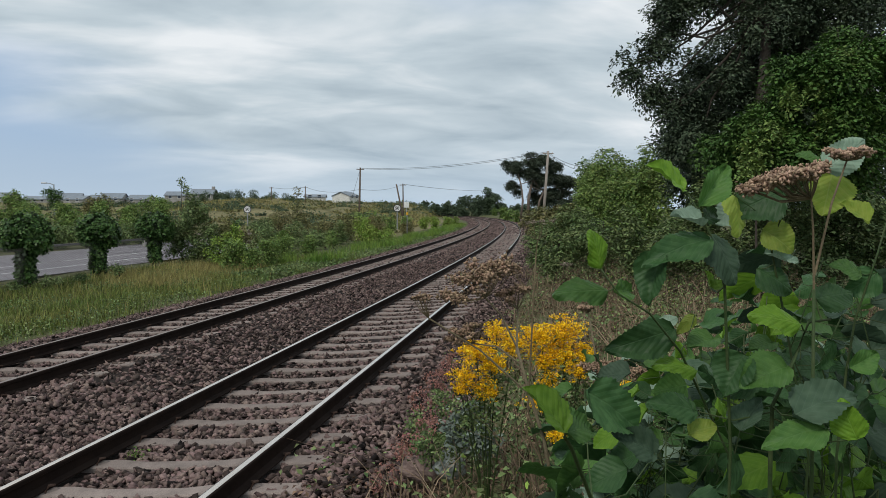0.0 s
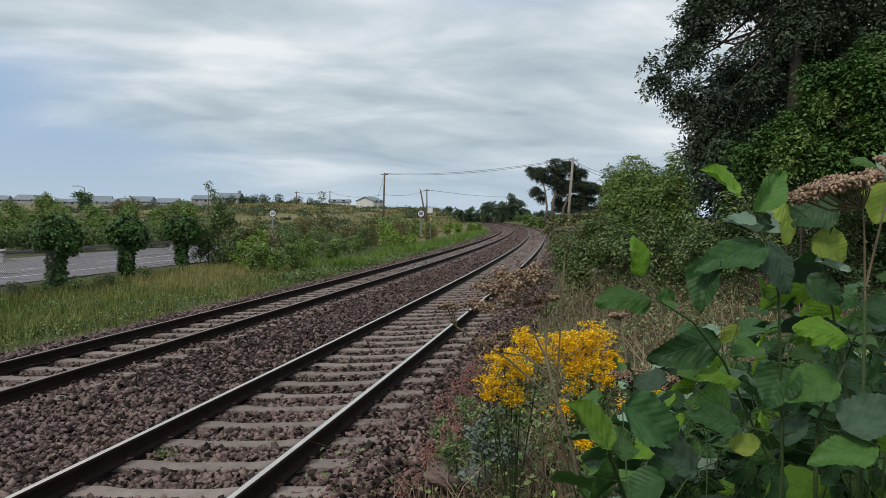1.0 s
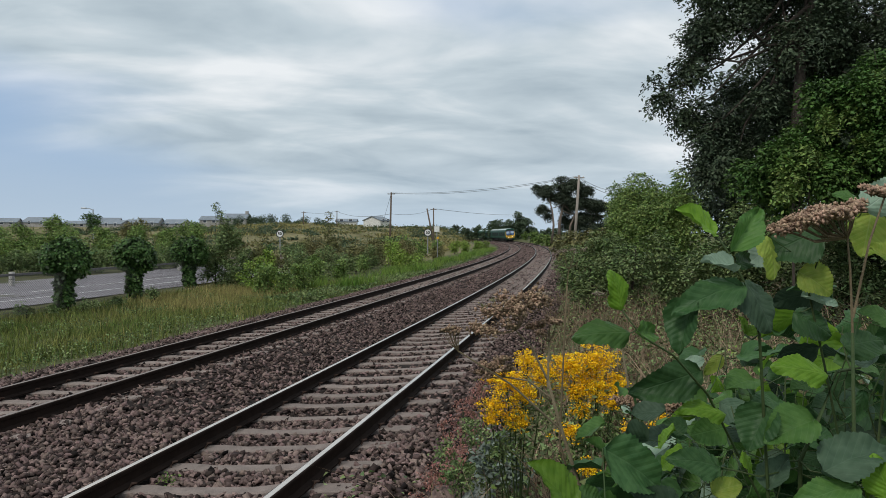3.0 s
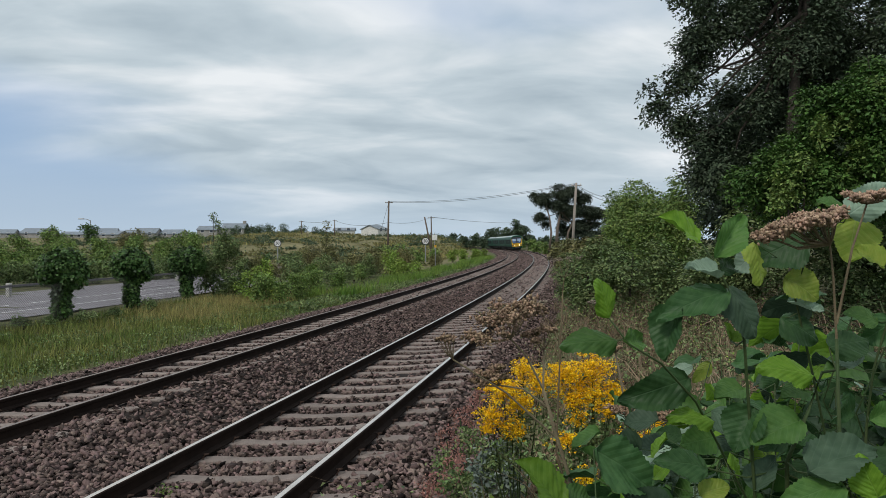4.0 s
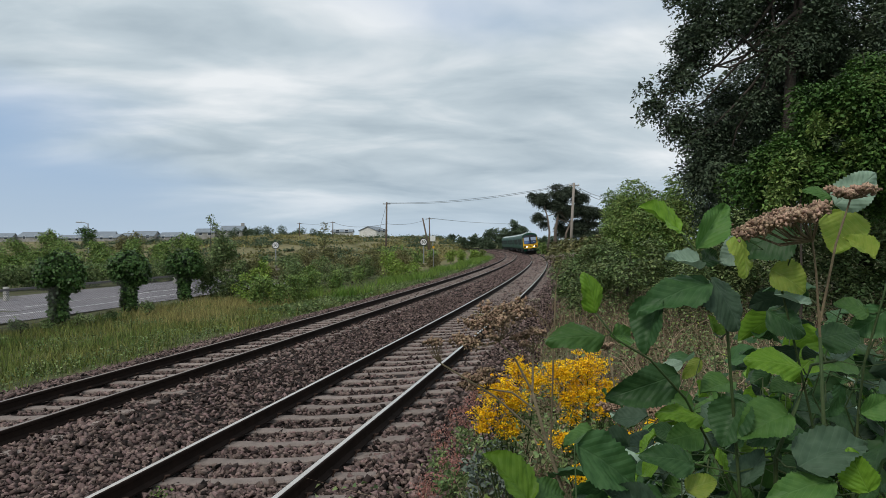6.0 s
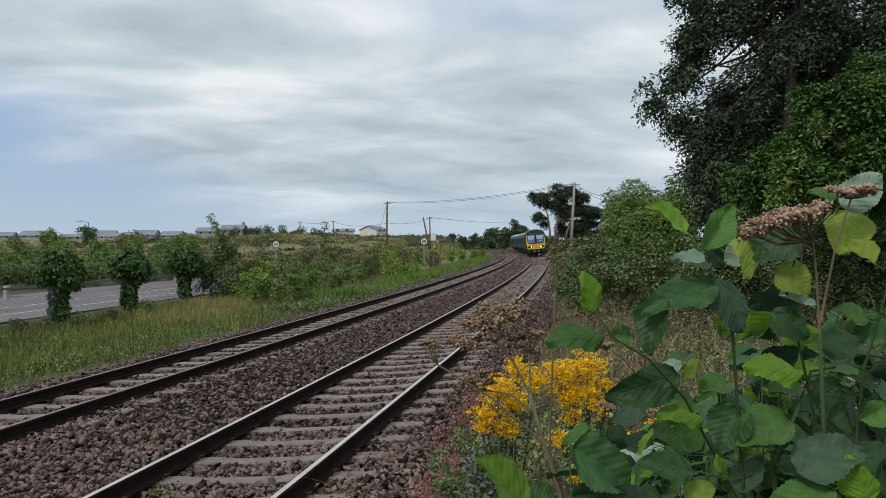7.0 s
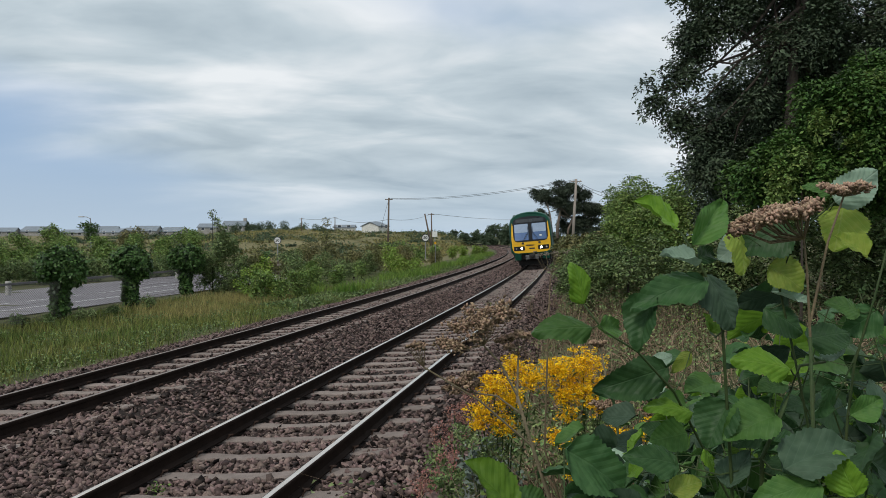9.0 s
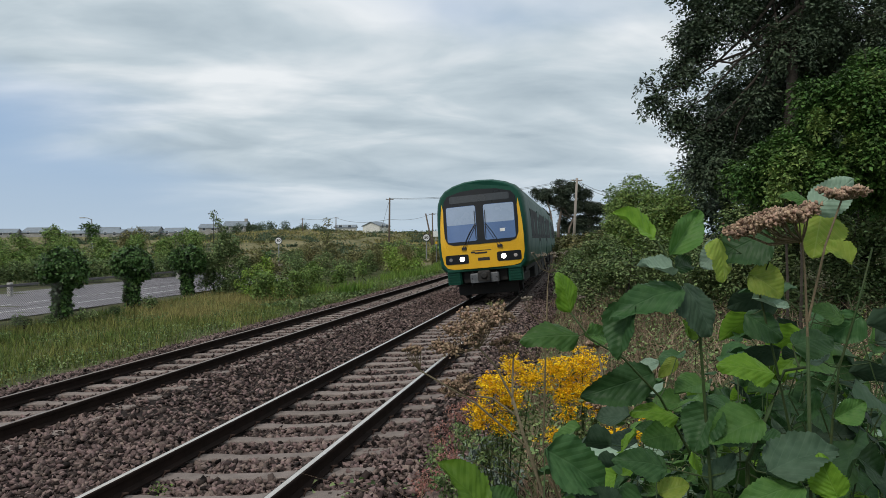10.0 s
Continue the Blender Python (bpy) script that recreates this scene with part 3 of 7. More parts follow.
def build_track(track):
    oc = -TRACK_GAP if track else 0.0
    root = thing("railway_track", "curved railway track of rusty steel rails on concrete sleepers" if track else "curved railway track with polished steel rails on concrete sleepers", "railway track", group="pair of tracks")
    ss = list(np.arange(-12, 70, 1.0)) + list(np.arange(70, 330, 4.0))
    foot = [(-0.065, -0.16), (0.065, -0.16), (0.065, -0.148), (0.012, -0.128), (0.010, -0.052), (0.034, -0.038), (0.0365, -0.010), (0.028, -0.003), (-0.028, -0.003), (-0.0365, -0.010), (-0.034, -0.038), (-0.010, -0.052), (-0.012, -0.128), (-0.065, -0.148)]
    head = [(-0.022, -0.011), (0.026, -0.011), (0.026, -0.001), (0.018, 0.0005), (-0.016, 0.0005), (-0.022, -0.001)]
    for side in (-GAUGE_HALF, GAUGE_HALF):
        rail = part("rail", Geo().loft([rail_ring(s, oc + side, track, foot) for s in ss]), M_RUST, root, "rust-brown steel rail")
        part("rail_head", Geo().loft([rail_ring(s, oc + side, track, head) for s in ss]), M_DULLHEAD if track else M_POLISHED, rail, "worn running surface", smooth=False)
    # one sleeper: deeper at the rail seats, waisted in the middle
    secs = [(-1.30, 0.09, -0.02), (-1.27, 0.10, 0.0), (-0.60, 0.10, 0.0), (-0.35, 0.085, -0.018), (0.35, 0.085, -0.018), (0.60, 0.10, 0.0), (1.27, 0.10, 0.0), (1.30, 0.09, -0.02)]
    g = Geo().loft([[(x, -w - 0.02, -0.2), (x, w + 0.02, -0.2), (x, w, t - 0.012), (x, w - 0.015, t), (x, -w + 0.015, t), (x, -w, t - 0.012)] for x, w, t in secs])
    sl_mesh = g.mesh("sleeper", M_CONCRETE)
    fix_normals(sl_mesh)
    clips = []
    for inout in (-1, 1):
        cg = Geo()
        cg.tube([(0, -0.05, 0.005), (inout * 0.02, -0.03, 0.05), (inout * 0.035, 0.01, 0.045), (inout * 0.01, 0.05, 0.03), (-inout * 0.03, 0.03, 0.035)], 0.010, 5)
        clips.append(cg.mesh("rail_clip", M_CLIP))
    rest = Geo()
    rng = random.Random(3 + track)
    k = -16
    while True:
        s = SLEEPER_0 + k * SLEEPER_STEP + (0.21 if track else 0.0)
        if s > 235:
            break
        x, y, h = line(s, oc)
        z = (Z_FAR if track else 0.0) - 0.172
        m = Matrix.Translation((float(x), float(y), z + rng.uniform(-0.006, 0.004))) @ Matrix.Rotation(-float(h) + rng.uniform(-0.012, 0.012), 4, "Z") @ Matrix.Rotation(-math.atan(CANT / (2 * GAUGE_HALF)), 4, "Y")
        if s < 70:
            ob = part("sleeper", sl_mesh, None, root, at=m)
            if s < 22:
                for side in (-1, 1):
                    for i, me in zip((-1, 1), clips):
                        part("rail_clip", me, None, ob, at=Matrix.Translation((side * GAUGE_HALF + i * 0.085, 0, 0)))
        else:
            rest.add([m @ Vector(p) for p in g.v], g.f)
        k += 1
    tagged(part("sleeper_row", rest, M_CONCRETE, root), "row of grey concrete sleepers", kind="stuff")
    return root


build_track(0)
build_track(1)
stones("near_ballast_stones", 11, -1.8, 2.4, -7.1, 2.45, 40000, 0.052, "loose grey-brown ballast stones round the sleepers")
stones("middle_ballast_stones", 12, 2.4, 24, -7.1, 2.4, 72000, 0.056, "loose grey-brown ballast stones round the sleepers", False)
stones("distant_ballast_stones", 13, 24, 60, -7.0, 2.4, 26000, 0.085, "loose grey-brown ballast stones round the sleepers", False)
stones("far_ballast_stones", 14, 60, 130, -6.8, 2.4, 14000, 0.15, "loose grey-brown ballast stones round the bend", False)
stones("bend_ballast_stones", 15, 130, 260, -6.6, 2.4, 9000, 0.22, "loose grey-brown ballast stones round the bend", False)
stones("rear_ballast_stones", 16, -6.0, -1.8, -7.0, 2.45, 9000, 0.10, "loose grey-brown ballast stones round the sleepers", False)


# ---- west side: verge, fence, car park, hedges ----
def ragged(rng, blobs):
    """Breaks each round mass into smaller ones, so that the outline is uneven and has gaps."""
    out = []
    for c, r in blobs:
        for k in range(6):
            d = rng.normal(size=3)
            d /= np.linalg.norm(d)
            out.append((tuple(np.array(c) + d * r * rng.uniform(0.35, 0.85)), r * rng.uniform(0.28, 0.55)))
    return out


def bush(name, label, category, blobs, mat, twigs, per, size, spread, seed, floor=-1.0, up=0.5, wide=0.55, stems=3, group="", squash=1.0):
    """A shrub: crooked stems from the ground into a crown of many leaves."""
    rng = np.random.default_rng(seed)
    # the lower branches sweep towards the ground
    blobs = blobs + [((c[0], c[1], max(floor + 0.4 * r, c[2] - r)), r * 0.8) for c, r in blobs if c[2] - r > floor + 0.1]
    full = [(c, (r, r, r * squash)) for c, r in ragged(rng, blobs)]
    c0 = np.mean([c for c, r in blobs], 0)
    root = thing(name, label, category, Matrix.Translation((c0[0], c0[1], floor)), group)
    inv = np.array([c0[0], c0[1], floor])
    part("foliage", spray_mesh("foliage", rng, full, int(twigs * 0.85), per, size, spread, mat, up, wide, floor=floor + 0.02, origin=inv), None, root)
    for k in range(stems):
        g = Geo()
        c, r = blobs[rng.integers(len(blobs))]
        e = np.array(c) - inv
        b = np.array([e[0] + rng.normal() * r * 0.3, e[1] + rng.normal() * r * 0.3, -0.1])
        j = rng.normal(size=3) * r * 0.2
        g.tube([b, b * 0.6 + e * 0.4 + j, e + np.array([0, 0, r * 0.5])], [0.02 + r * 0.05, 0.015 + r * 0.03, 0.008], 6)
        part("stem", g, M_BARK, root)
    return root


def scatter(rng, n, s0, s1, o0, o1, bias=1.0):
    s = s0 + (s1 - s0) * rng.uniform(size=n) ** bias
    o = rng.uniform(o0, o1, n)
    x, y, h = line(s, o)
    return np.stack([x, y, ground_z(s, o) - 0.02], 1), s, o


def build_verge():
    rng = np.random.default_rng(21)
    r, s, o = scatter(rng, 60000, -2, 34, -15.5, -6.5, 1.4)
    clump = np.sin(r[:, 0] * 1.7 + np.sin(r[:, 1] * 1.1) * 2) + np.sin(r[:, 1] * 0.9 + r[:, 0])
    patch = np.clip(1.5 - ((r[:, 0] + 9.6) / 2.6) ** 2 - ((r[:, 1] - 31) / 7.0) ** 2, -0.6, 1.2)
    dry = (clump * 0.6 + patch * 1.7 + rng.normal(size=len(r)) * 0.8) > 1.15
    edge = np.clip((-6.75 + 0.4 * np.sin(s * 0.9) + 0.25 * np.sin(s * 2.3 + 1) - o) / 0.9, 0.03, 1.0)
    keep = rng.uniform(size=len(r)) < edge
    for nm, sel, mat, h, lab in (("verge_grass", keep & ~dry, M_GRASS, 0.27, "long green grass beside the ballast"), ("dry_verge_grass", keep & dry, M_DRYGRASS, 0.40, "straw-coloured seeding grass among the green")):
        tagged(new(nm, blades(nm, rng, r[sel], h, 0.009, mat)), lab, "grass", kind="stuff")
    # broad-leaved weeds in the grass and along the edge of the stones
    w, s, o = scatter(rng, 70000, -2, 60, -14.5, -6.2, 1.5)
    thick = (np.sin(w[:, 0] * 2.3) + np.sin(w[:, 1] * 1.3 + 1) + 1.6 * (abs(o + 7.2) < 0.7) > 0.5) & (rng.uniform(size=len(w)) < np.clip((-6.2 - o) / 0.9, 0.05, 1.0))
    w = w[thick]
    w[:, 2] += rng.uniform(0.02, 0.28, len(w))
    tagged(new("verge_weeds", leaf_mesh("verge_weeds", rng, w, 0.058, M_BRAMBLE, 0.8, 0.55)), "low broad-leaved weeds in the grass", "weeds", kind="stuff")
    w, s, o = scatter(rng, 18000, 20, 120, -9.0, -6.7, 1.6)
    w = w[rng.uniform(size=len(w)) < np.clip((-6.5 + 0.3 * np.sin(s * 0.8) - o) / 0.8, 0.05, 1.0)]
    w[:, 2] += rng.uniform(0.02, 0.25, len(w))
    tagged(new("lineside_weeds", leaf_mesh("lineside_weeds", rng, w, 0.12, M_BRAMBLE, 0.7, 0.6)), "mixed green weeds at the edge of the stones", "weeds", kind="stuff")
    # bright tall grass further along, at the foot of the shrubs
    r, s, o = scatter(rng, 30000, 26, 120, -9.8, -7.2, 1.2)
    keep = rng.uniform(size=len(r)) < 0.08 + 0.7 * (np.sin(s * 0.33 + 0.8 * np.sin(o * 2)) > 0.25)
    tagged(new("tall_grass", blades("tall_grass", rng, r[keep], 0.62, 0.018, M_RAMBLE_GRASS, 0.35)), "tall bright green grass along the line", "grass", kind="stuff")


build_verge()


def build_car_park():
    ss = np.arange(2, 60, 2.0)
    oo = np.array([-27.6, -26.5, -25.4, -23, -21, -17.2])
    S, O = np.meshgrid(ss, oo, indexing="ij")
    X, Y, H = line(S, O)
    n, m = S.shape
    idx = np.arange(n * m).reshape(n, m)
    f = np.stack([idx[:-1, :-1], idx[:-1, 1:], idx[1:, 1:], idx[1:, :-1]], -1).reshape(-1, 4)
    v = np.stack([X, Y, ground_z(S, O) + 0.05], -1).reshape(-1, 3)
    lot = tagged(new("pavement", np_mesh("pavement", v, f, M_TARMAC)), "pale worn tarmac of an empty car park", "car park", kind="structure")
    g = Geo()
    for o in (-19.2, -21.6):
        for a, b in ((4, 22), (23, 48)):
            p = [on_track(s, o + w, float(ground_z(s, o)) + 0.056) for s in (a, b) for w in (-0.06, 0.06)]
            g.add(p, [(0, 1, 3, 2)])
    part("bay_line", g, M_WHITE, lot, "worn white painted line")
    # low timber rail on concrete posts
    rail = thing("vehicle_barrier", "low timber rail on short concrete posts round the car park", "barrier", Matrix.Translation(on_track(28, -25.4, -0.76)))
    inv = rail.matrix_basis.inverted()
    posts = [8.0, 12.3, 17.0, 21.6, 26.3, 31.5, 37.0, 42.5, 48.0]
    for s in posts:
        x, y, h = line(s, -25.4)
        part("post", Geo().box(-0.11, -0.11, -0.1, 0.11, 0.11, 0.72, 0.02), M_PALECONCRETE, rail, at=inv @ Matrix.Translation((float(x), float(y), -0.78)) @ Matrix.Rotation(-float(h), 4, "Z"))
    for a, b in zip(posts[:-1], posts[1:]):
        p, q = Vector(on_track(a + 0.02, -25.25, -0.20)), Vector(on_track(b - 0.02, -25.25, -0.20))
        g = Geo()
        d = (q - p).normalized()
        n_ = Vector((-d.y, d.x, 0)) * 0.075
        z = Vector((0, 0, 0.055))
        g.loft([[inv @ (e - n_ - z), inv @ (e + n_ - z), inv @ (e + n_ + z), inv @ (e - n_ + z)] for e in (p, q)])
        part("rail", g, M_RAILWOOD, rail, "dark weathered top rail")


build_car_park()


def fence_o(s):
    return -14.4 - 0.15 * (s - 16)


def build_fence():
    fence = thing("chain_link_fence", "rusty grey chain-link fence overgrown with ivy", "fence", Matrix.Translation(on_track(16, -14.5, -0.6)))
    inv = fence.matrix_basis.inverted()
    g = Geo()
    s0, s1, z0, z1 = 4.0, 29.0, -0.60, 0.62
    step, rad = 0.10, 0.0045
    k = 0
    hgt = z1 - z0
    for i in range(int((s1 - s0) / step)):
        a = s0 + i * step
        for d in (1, -1):
            p = Vector(on_track(a, fence_o(a), z0 if d > 0 else z1))
            q = Vector(on_track(a + hgt, fence_o(a), z1 if d > 0 else z0))
            g.tube([inv @ p, inv @ q], rad, 3, cap=False)
    part("mesh_panel", g, M_FENCEWIRE, fence, "diamond wire mesh", fix=False)
    for z in (-0.45, 0.0, 0.55):
        part("line_wire", Geo().tube([inv @ Vector(on_track(s, fence_o(s), z - 0.03 * math.sin(s))) for s in np.arange(4, 29.5, 1.0)], 0.007, 4), M_FENCEWIRE, fence)
    for s in (5.0, 10.5, 16.1, 20.7, 26.6):
        part("fence_post", Geo().box(-0.06, -0.06, -0.1, 0.06, 0.06, 1.5, 0.015), M_CONCRETE, fence, at=inv @ Matrix.Translation(on_track(s, fence_o(s) - 0.05, -0.6)))


build_fence()

IVY_POSTS = [(-12.95, 24.50, -0.60), (-12.51, 29.00, -0.59), (-12.26, 34.50, -0.50)]


def build_ivy(k, at):
    rng = np.random.default_rng(40 + k)
    w = (1.0, 0.98, 1.12, 1.0)[k]
    root = thing("ivy_clump", "dense dark green ivy swallowing a fence post", "ivy", Matrix.Translation((at[0], at[1], -0.62)), group="ivy-covered fence posts")
    blobs = [((0.0, 0, 1.84), (0.66 * w, 0.55, 0.50)), ((-0.32, 0, 1.6), (0.40 * w, 0.45, 0.46)), ((0.36, 0.1, 1.55), (0.40 * w, 0.45, 0.46)),
             ((0, 0, 0.85), (0.26, 0.26, 0.5)), ((0, 0, 0.35), (0.27, 0.27, 0.4))]
    part("foliage", spray_mesh("foliage", rng, blobs, 560, 18, 0.095, 0.085, M_IVY, 0.15, 0.85, inner=0.86, floor=0.0, fold=0.08), None, root)
    inner = twig_cloud(rng, [(c, (r[0] * 0.8, r[1] * 0.8, r[2] * 0.85)) for c, r in blobs], 260, 12, 0.08, inner=0.3, floor=0.0)
    part("inner_foliage", leaf_mesh("inner_foliage", rng, inner, 0.15, M_DARKLEAF, 0.3, 0.9), None, root)
    for j in range(5):
        g = Geo()
        a = rng.uniform(0, 6.28)
        g.tube([(0.2 * math.cos(a), 0.2 * math.sin(a), -0.05), (0.15 * math.cos(a + 1), 0.15 * math.sin(a + 1), 0.7), (0.25 * math.cos(a + 2), 0.25 * math.sin(a + 2), 1.5)], [0.03, 0.02, 0.01], 5)
        part("stem", g, M_BARK, root)


for k, at in enumerate(IVY_POSTS):
    build_ivy(k, at)

# shrubs along the fence and the line
bush("sapling_shrub", "tall straggling sapling rising out of a dark shrub", "shrub", [((-10.89, 35.50, 0.69), 0.83), ((-11.55, 35.50, 0.48), 0.55), ((-10.17, 35.50, 0.25), 0.67), ((-9.97, 35.50, 1.02), 0.44), ((-10.71, 35.50, 1.72), 0.72), ((-11.63, 35.50, 1.25), 0.33), ((-10.32, 35.50, 1.97), 0.39), ((-10.93, 35.50, 2.47), 0.39), ((-11.12, 35.50, 2.92), 0.19), ((-11.28, 35.50, 3.31), 0.11)], M_BRAMBLE, 775, 26, 0.097, 0.169, 51, floor=-0.62)
bush("young_shrub", "pale green young shrub with yellowing leaves", "shrub", [((-8.62, 34.00, 0.53), 0.53), ((-9.15, 34.00, 0.13), 0.53), ((-7.85, 33.00, 0.18), 0.41), ((-8.35, 34.00, 1.06), 0.27)], M_YOUNG, 162, 16, 0.114, 0.156, 52, floor=-0.62)
bush("bramble_bush", "tangled bramble and thorn beside the line", "shrub", [((-9.93, 52.00, 0.55), 1.30), ((-10.52, 50.00, 0.22), 1.02), ((-8.71, 52.00, 0.34), 1.06), ((-10.22, 46.00, 0.01), 0.72)], M_SCRUB, 600, 26, 0.114, 0.260, 53, floor=-0.6)
bush("small_tree", "thin young tree standing out of brambles", "tree", [((-8.93, 56.00, 1.31), 0.88), ((-9.01, 56.00, 2.19), 0.61), ((-9.05, 56.00, 2.97), 0.35), ((-9.05, 56.00, 3.50), 0.22), ((-8.50, 56.00, 0.43), 0.96)], M_SCRUB, 187, 16, 0.141, 0.208, 54, floor=-0.6)
bush("bramble_bush", "tangled bramble and thorn beside the line", "shrub", [((-6.99, 58.00, 0.59), 1.18), ((-5.85, 58.00, 0.81), 1.00), ((-7.35, 54.00, 0.27), 0.76)], M_SCRUB, 325, 18, 0.158, 0.260, 55, floor=-0.6)
bush("bright_shrub", "bright green shrub at the edge of the grass", "shrub", [((-3.41, 50.00, 0.26), 0.86), ((-2.71, 50.00, -0.14), 0.70), ((-3.75, 51.00, 0.94), 0.64), ((-2.16, 56.00, -0.04), 0.79)], M_YOUNG, 287, 16, 0.132, 0.221, 56, floor=-0.6)
bush("bramble_bush", "tangled bramble and thorn beside the line", "shrub", [((-2.76, 80.00, 0.65), 1.00), ((-0.94, 85.00, 0.56), 0.93), ((-4.34, 75.00, 1.04), 1.06), ((-6.14, 72.00, 1.09), 0.90)], M_HEDGE, 325, 18, 0.194, 0.325, 57, floor=-0.6)
bush("bright_shrub", "bright green shrub at the edge of the grass", "shrub", [((2.95, 105.00, 0.61), 0.82), ((4.81, 110.00, 0.62), 0.69), ((1.22, 98.00, 0.56), 0.69), ((6.54, 118.00, 0.42), 0.55)], M_YOUNG, 250, 16, 0.220, 0.364, 58, floor=-0.6)
bush("low_scrub", "low dark scrub beside a sign", "shrub", [((-11.40, 46.00, 0.91), 0.43), ((-11.84, 46.00, 0.74), 0.36)], M_IVY, 87, 16, 0.132, 0.195, 59, floor=-0.6)
bush("field_hedge", "broad overgrown hedge behind the car park", "hedge", [((-34.65, 58.00, 0.17), 1.18), ((-32.38, 58.00, 0.52), 1.27), ((-30.17, 59.00, 0.48), 1.29), ((-28.10, 60.00, 0.53), 1.22), ((-36.78, 60.00, 0.96), 1.13), ((-26.37, 62.00, 0.37), 1.36), ((-23.47, 62.00, 0.45), 1.16)], M_HEDGE, 1375, 26, 0.167, 0.390, 60, floor=-0.9)
bush("field_hedge", "broad overgrown hedge behind the car park", "hedge", [((-43.62, 75.00, 1.57), 1.17), ((-40.04, 76.00, 1.54), 1.19), ((-37.43, 78.00, 1.69), 1.10), ((-32.61, 76.00, 1.79), 1.07), ((-30.12, 78.00, 1.76), 1.10), ((-26.37, 76.00, 1.75), 1.07), ((-46.51, 74.00, 1.59), 1.16)], M_HEDGE, 1000, 24, 0.202, 0.429, 61, floor=-0.9)
bush("small_tree", "small dark tree over the hedge", "tree", [((-44.35, 82.00, 2.47), 1.15), ((-44.47, 82.00, 3.24), 0.77), ((-43.51, 82.00, 2.79), 0.77), ((-45.24, 82.00, 2.86), 0.64)], M_HEDGE, 137, 18, 0.229, 0.364, 62, floor=-0.8)
bush("small_tree", "small dark tree over the hedge", "tree", [((-41.09, 84.00, 3.24), 0.72), ((-41.48, 84.00, 3.77), 0.53), ((-40.43, 84.00, 3.63), 0.46)], M_IVY, 87, 18, 0.220, 0.325, 63, floor=-0.8)
bush("small_tree", "rounded olive bush over the hedge", "tree", [((-35.18, 82.00, 2.54), 1.15), ((-36.14, 82.00, 2.29), 0.77), ((-34.22, 82.00, 2.28), 0.77)], M_SCRUB, 137, 18, 0.229, 0.390, 64, floor=-0.8)
bush("small_tree", "rounded olive bush over the hedge", "tree", [((-29.80, 84.00, 2.72), 0.92), ((-27.45, 80.00, 2.24), 0.88), ((-30.79, 84.00, 2.53), 0.59)], M_HEDGE, 125, 18, 0.229, 0.390, 65, floor=-0.8)


bush("field_hedge", "thick bramble hedge along the car park", "hedge", [((-27.50, 44.00, 0.13), 0.89), ((-26.71, 45.00, 0.15), 0.95), ((-25.62, 46.00, 0.17), 0.93), ((-24.85, 48.00, 0.19), 0.98), ((-23.93, 50.00, 0.22), 0.94), ((-22.85, 52.00, 0.31), 0.98), ((-21.71, 54.00, 0.31), 0.93), ((-20.76, 56.00, 0.33), 0.96)], M_BRAMBLE, 1250, 26, 0.141, 0.286, 66, floor=-0.8, stems=5)
bush("bramble_bush", "low brambles at the foot of the fence", "shrub", [((-13.11, 22.50, -0.61), 0.28), ((-12.50, 23.00, -0.59), 0.29), ((-12.16, 24.50, -0.53), 0.27), ((-11.79, 26.00, -0.53), 0.28), ((-11.44, 28.00, -0.46), 0.26)], M_BRAMBLE, 275, 22, 0.070, 0.130, 67, floor=-0.62, stems=4)
bush("lineside_shrub", "mixed green shrubs spreading towards the line", "shrub", [((-7.56, 30.00, 0.27), 0.42), ((-6.79, 30.00, 0.10), 0.35), ((-6.61, 33.00, 0.22), 0.49), ((-6.49, 37.00, 0.21), 0.52), ((-5.91, 41.00, 0.20), 0.58), ((-5.19, 46.00, 0.05), 0.58), ((-7.48, 40.00, 0.41), 0.50)], M_HEDGE, 775, 24, 0.097, 0.195, 68, floor=-0.6, stems=5)
bush("lineside_shrub", "reddish-brown thorn shrub beside the line", "shrub", [((-9.78, 38.00, 1.01), 0.36), ((-9.81, 37.00, 0.69), 0.40), ((-9.10, 38.00, 0.59), 0.36)], M_SCRUB, 187, 22, 0.106, 0.182, 69, floor=-0.6)


bush("lineside_shrub", "dark tangled thorn and bramble beside the line", "shrub", [((-8.6, 42.0, 0.25), 0.85), ((-7.6, 46.0, 0.30), 0.85), ((-9.6, 47.0, 0.55), 0.95), ((-6.6, 50.0, 0.30), 0.85), ((-5.6, 54.0, 0.35), 0.85), ((-11.5, 42.0, 0.25), 0.8)], M_BRAMBLE, 700, 24, 0.11, 0.22, 70, floor=-0.6, stems=5)
bush("lineside_shrub", "olive scrub thinning out along the line", "shrub", [((-4.6, 60.0, 0.35), 0.9), ((-3.0, 66.0, 0.30), 0.9), ((-6.0, 64.0, 0.7), 1.1), ((-0.8, 76.0, 0.35), 0.95), ((-4.4, 70.0, 0.6), 1.0)], M_SCRUB, 480, 24, 0.15, 0.28, 76, floor=-0.6, stems=5)


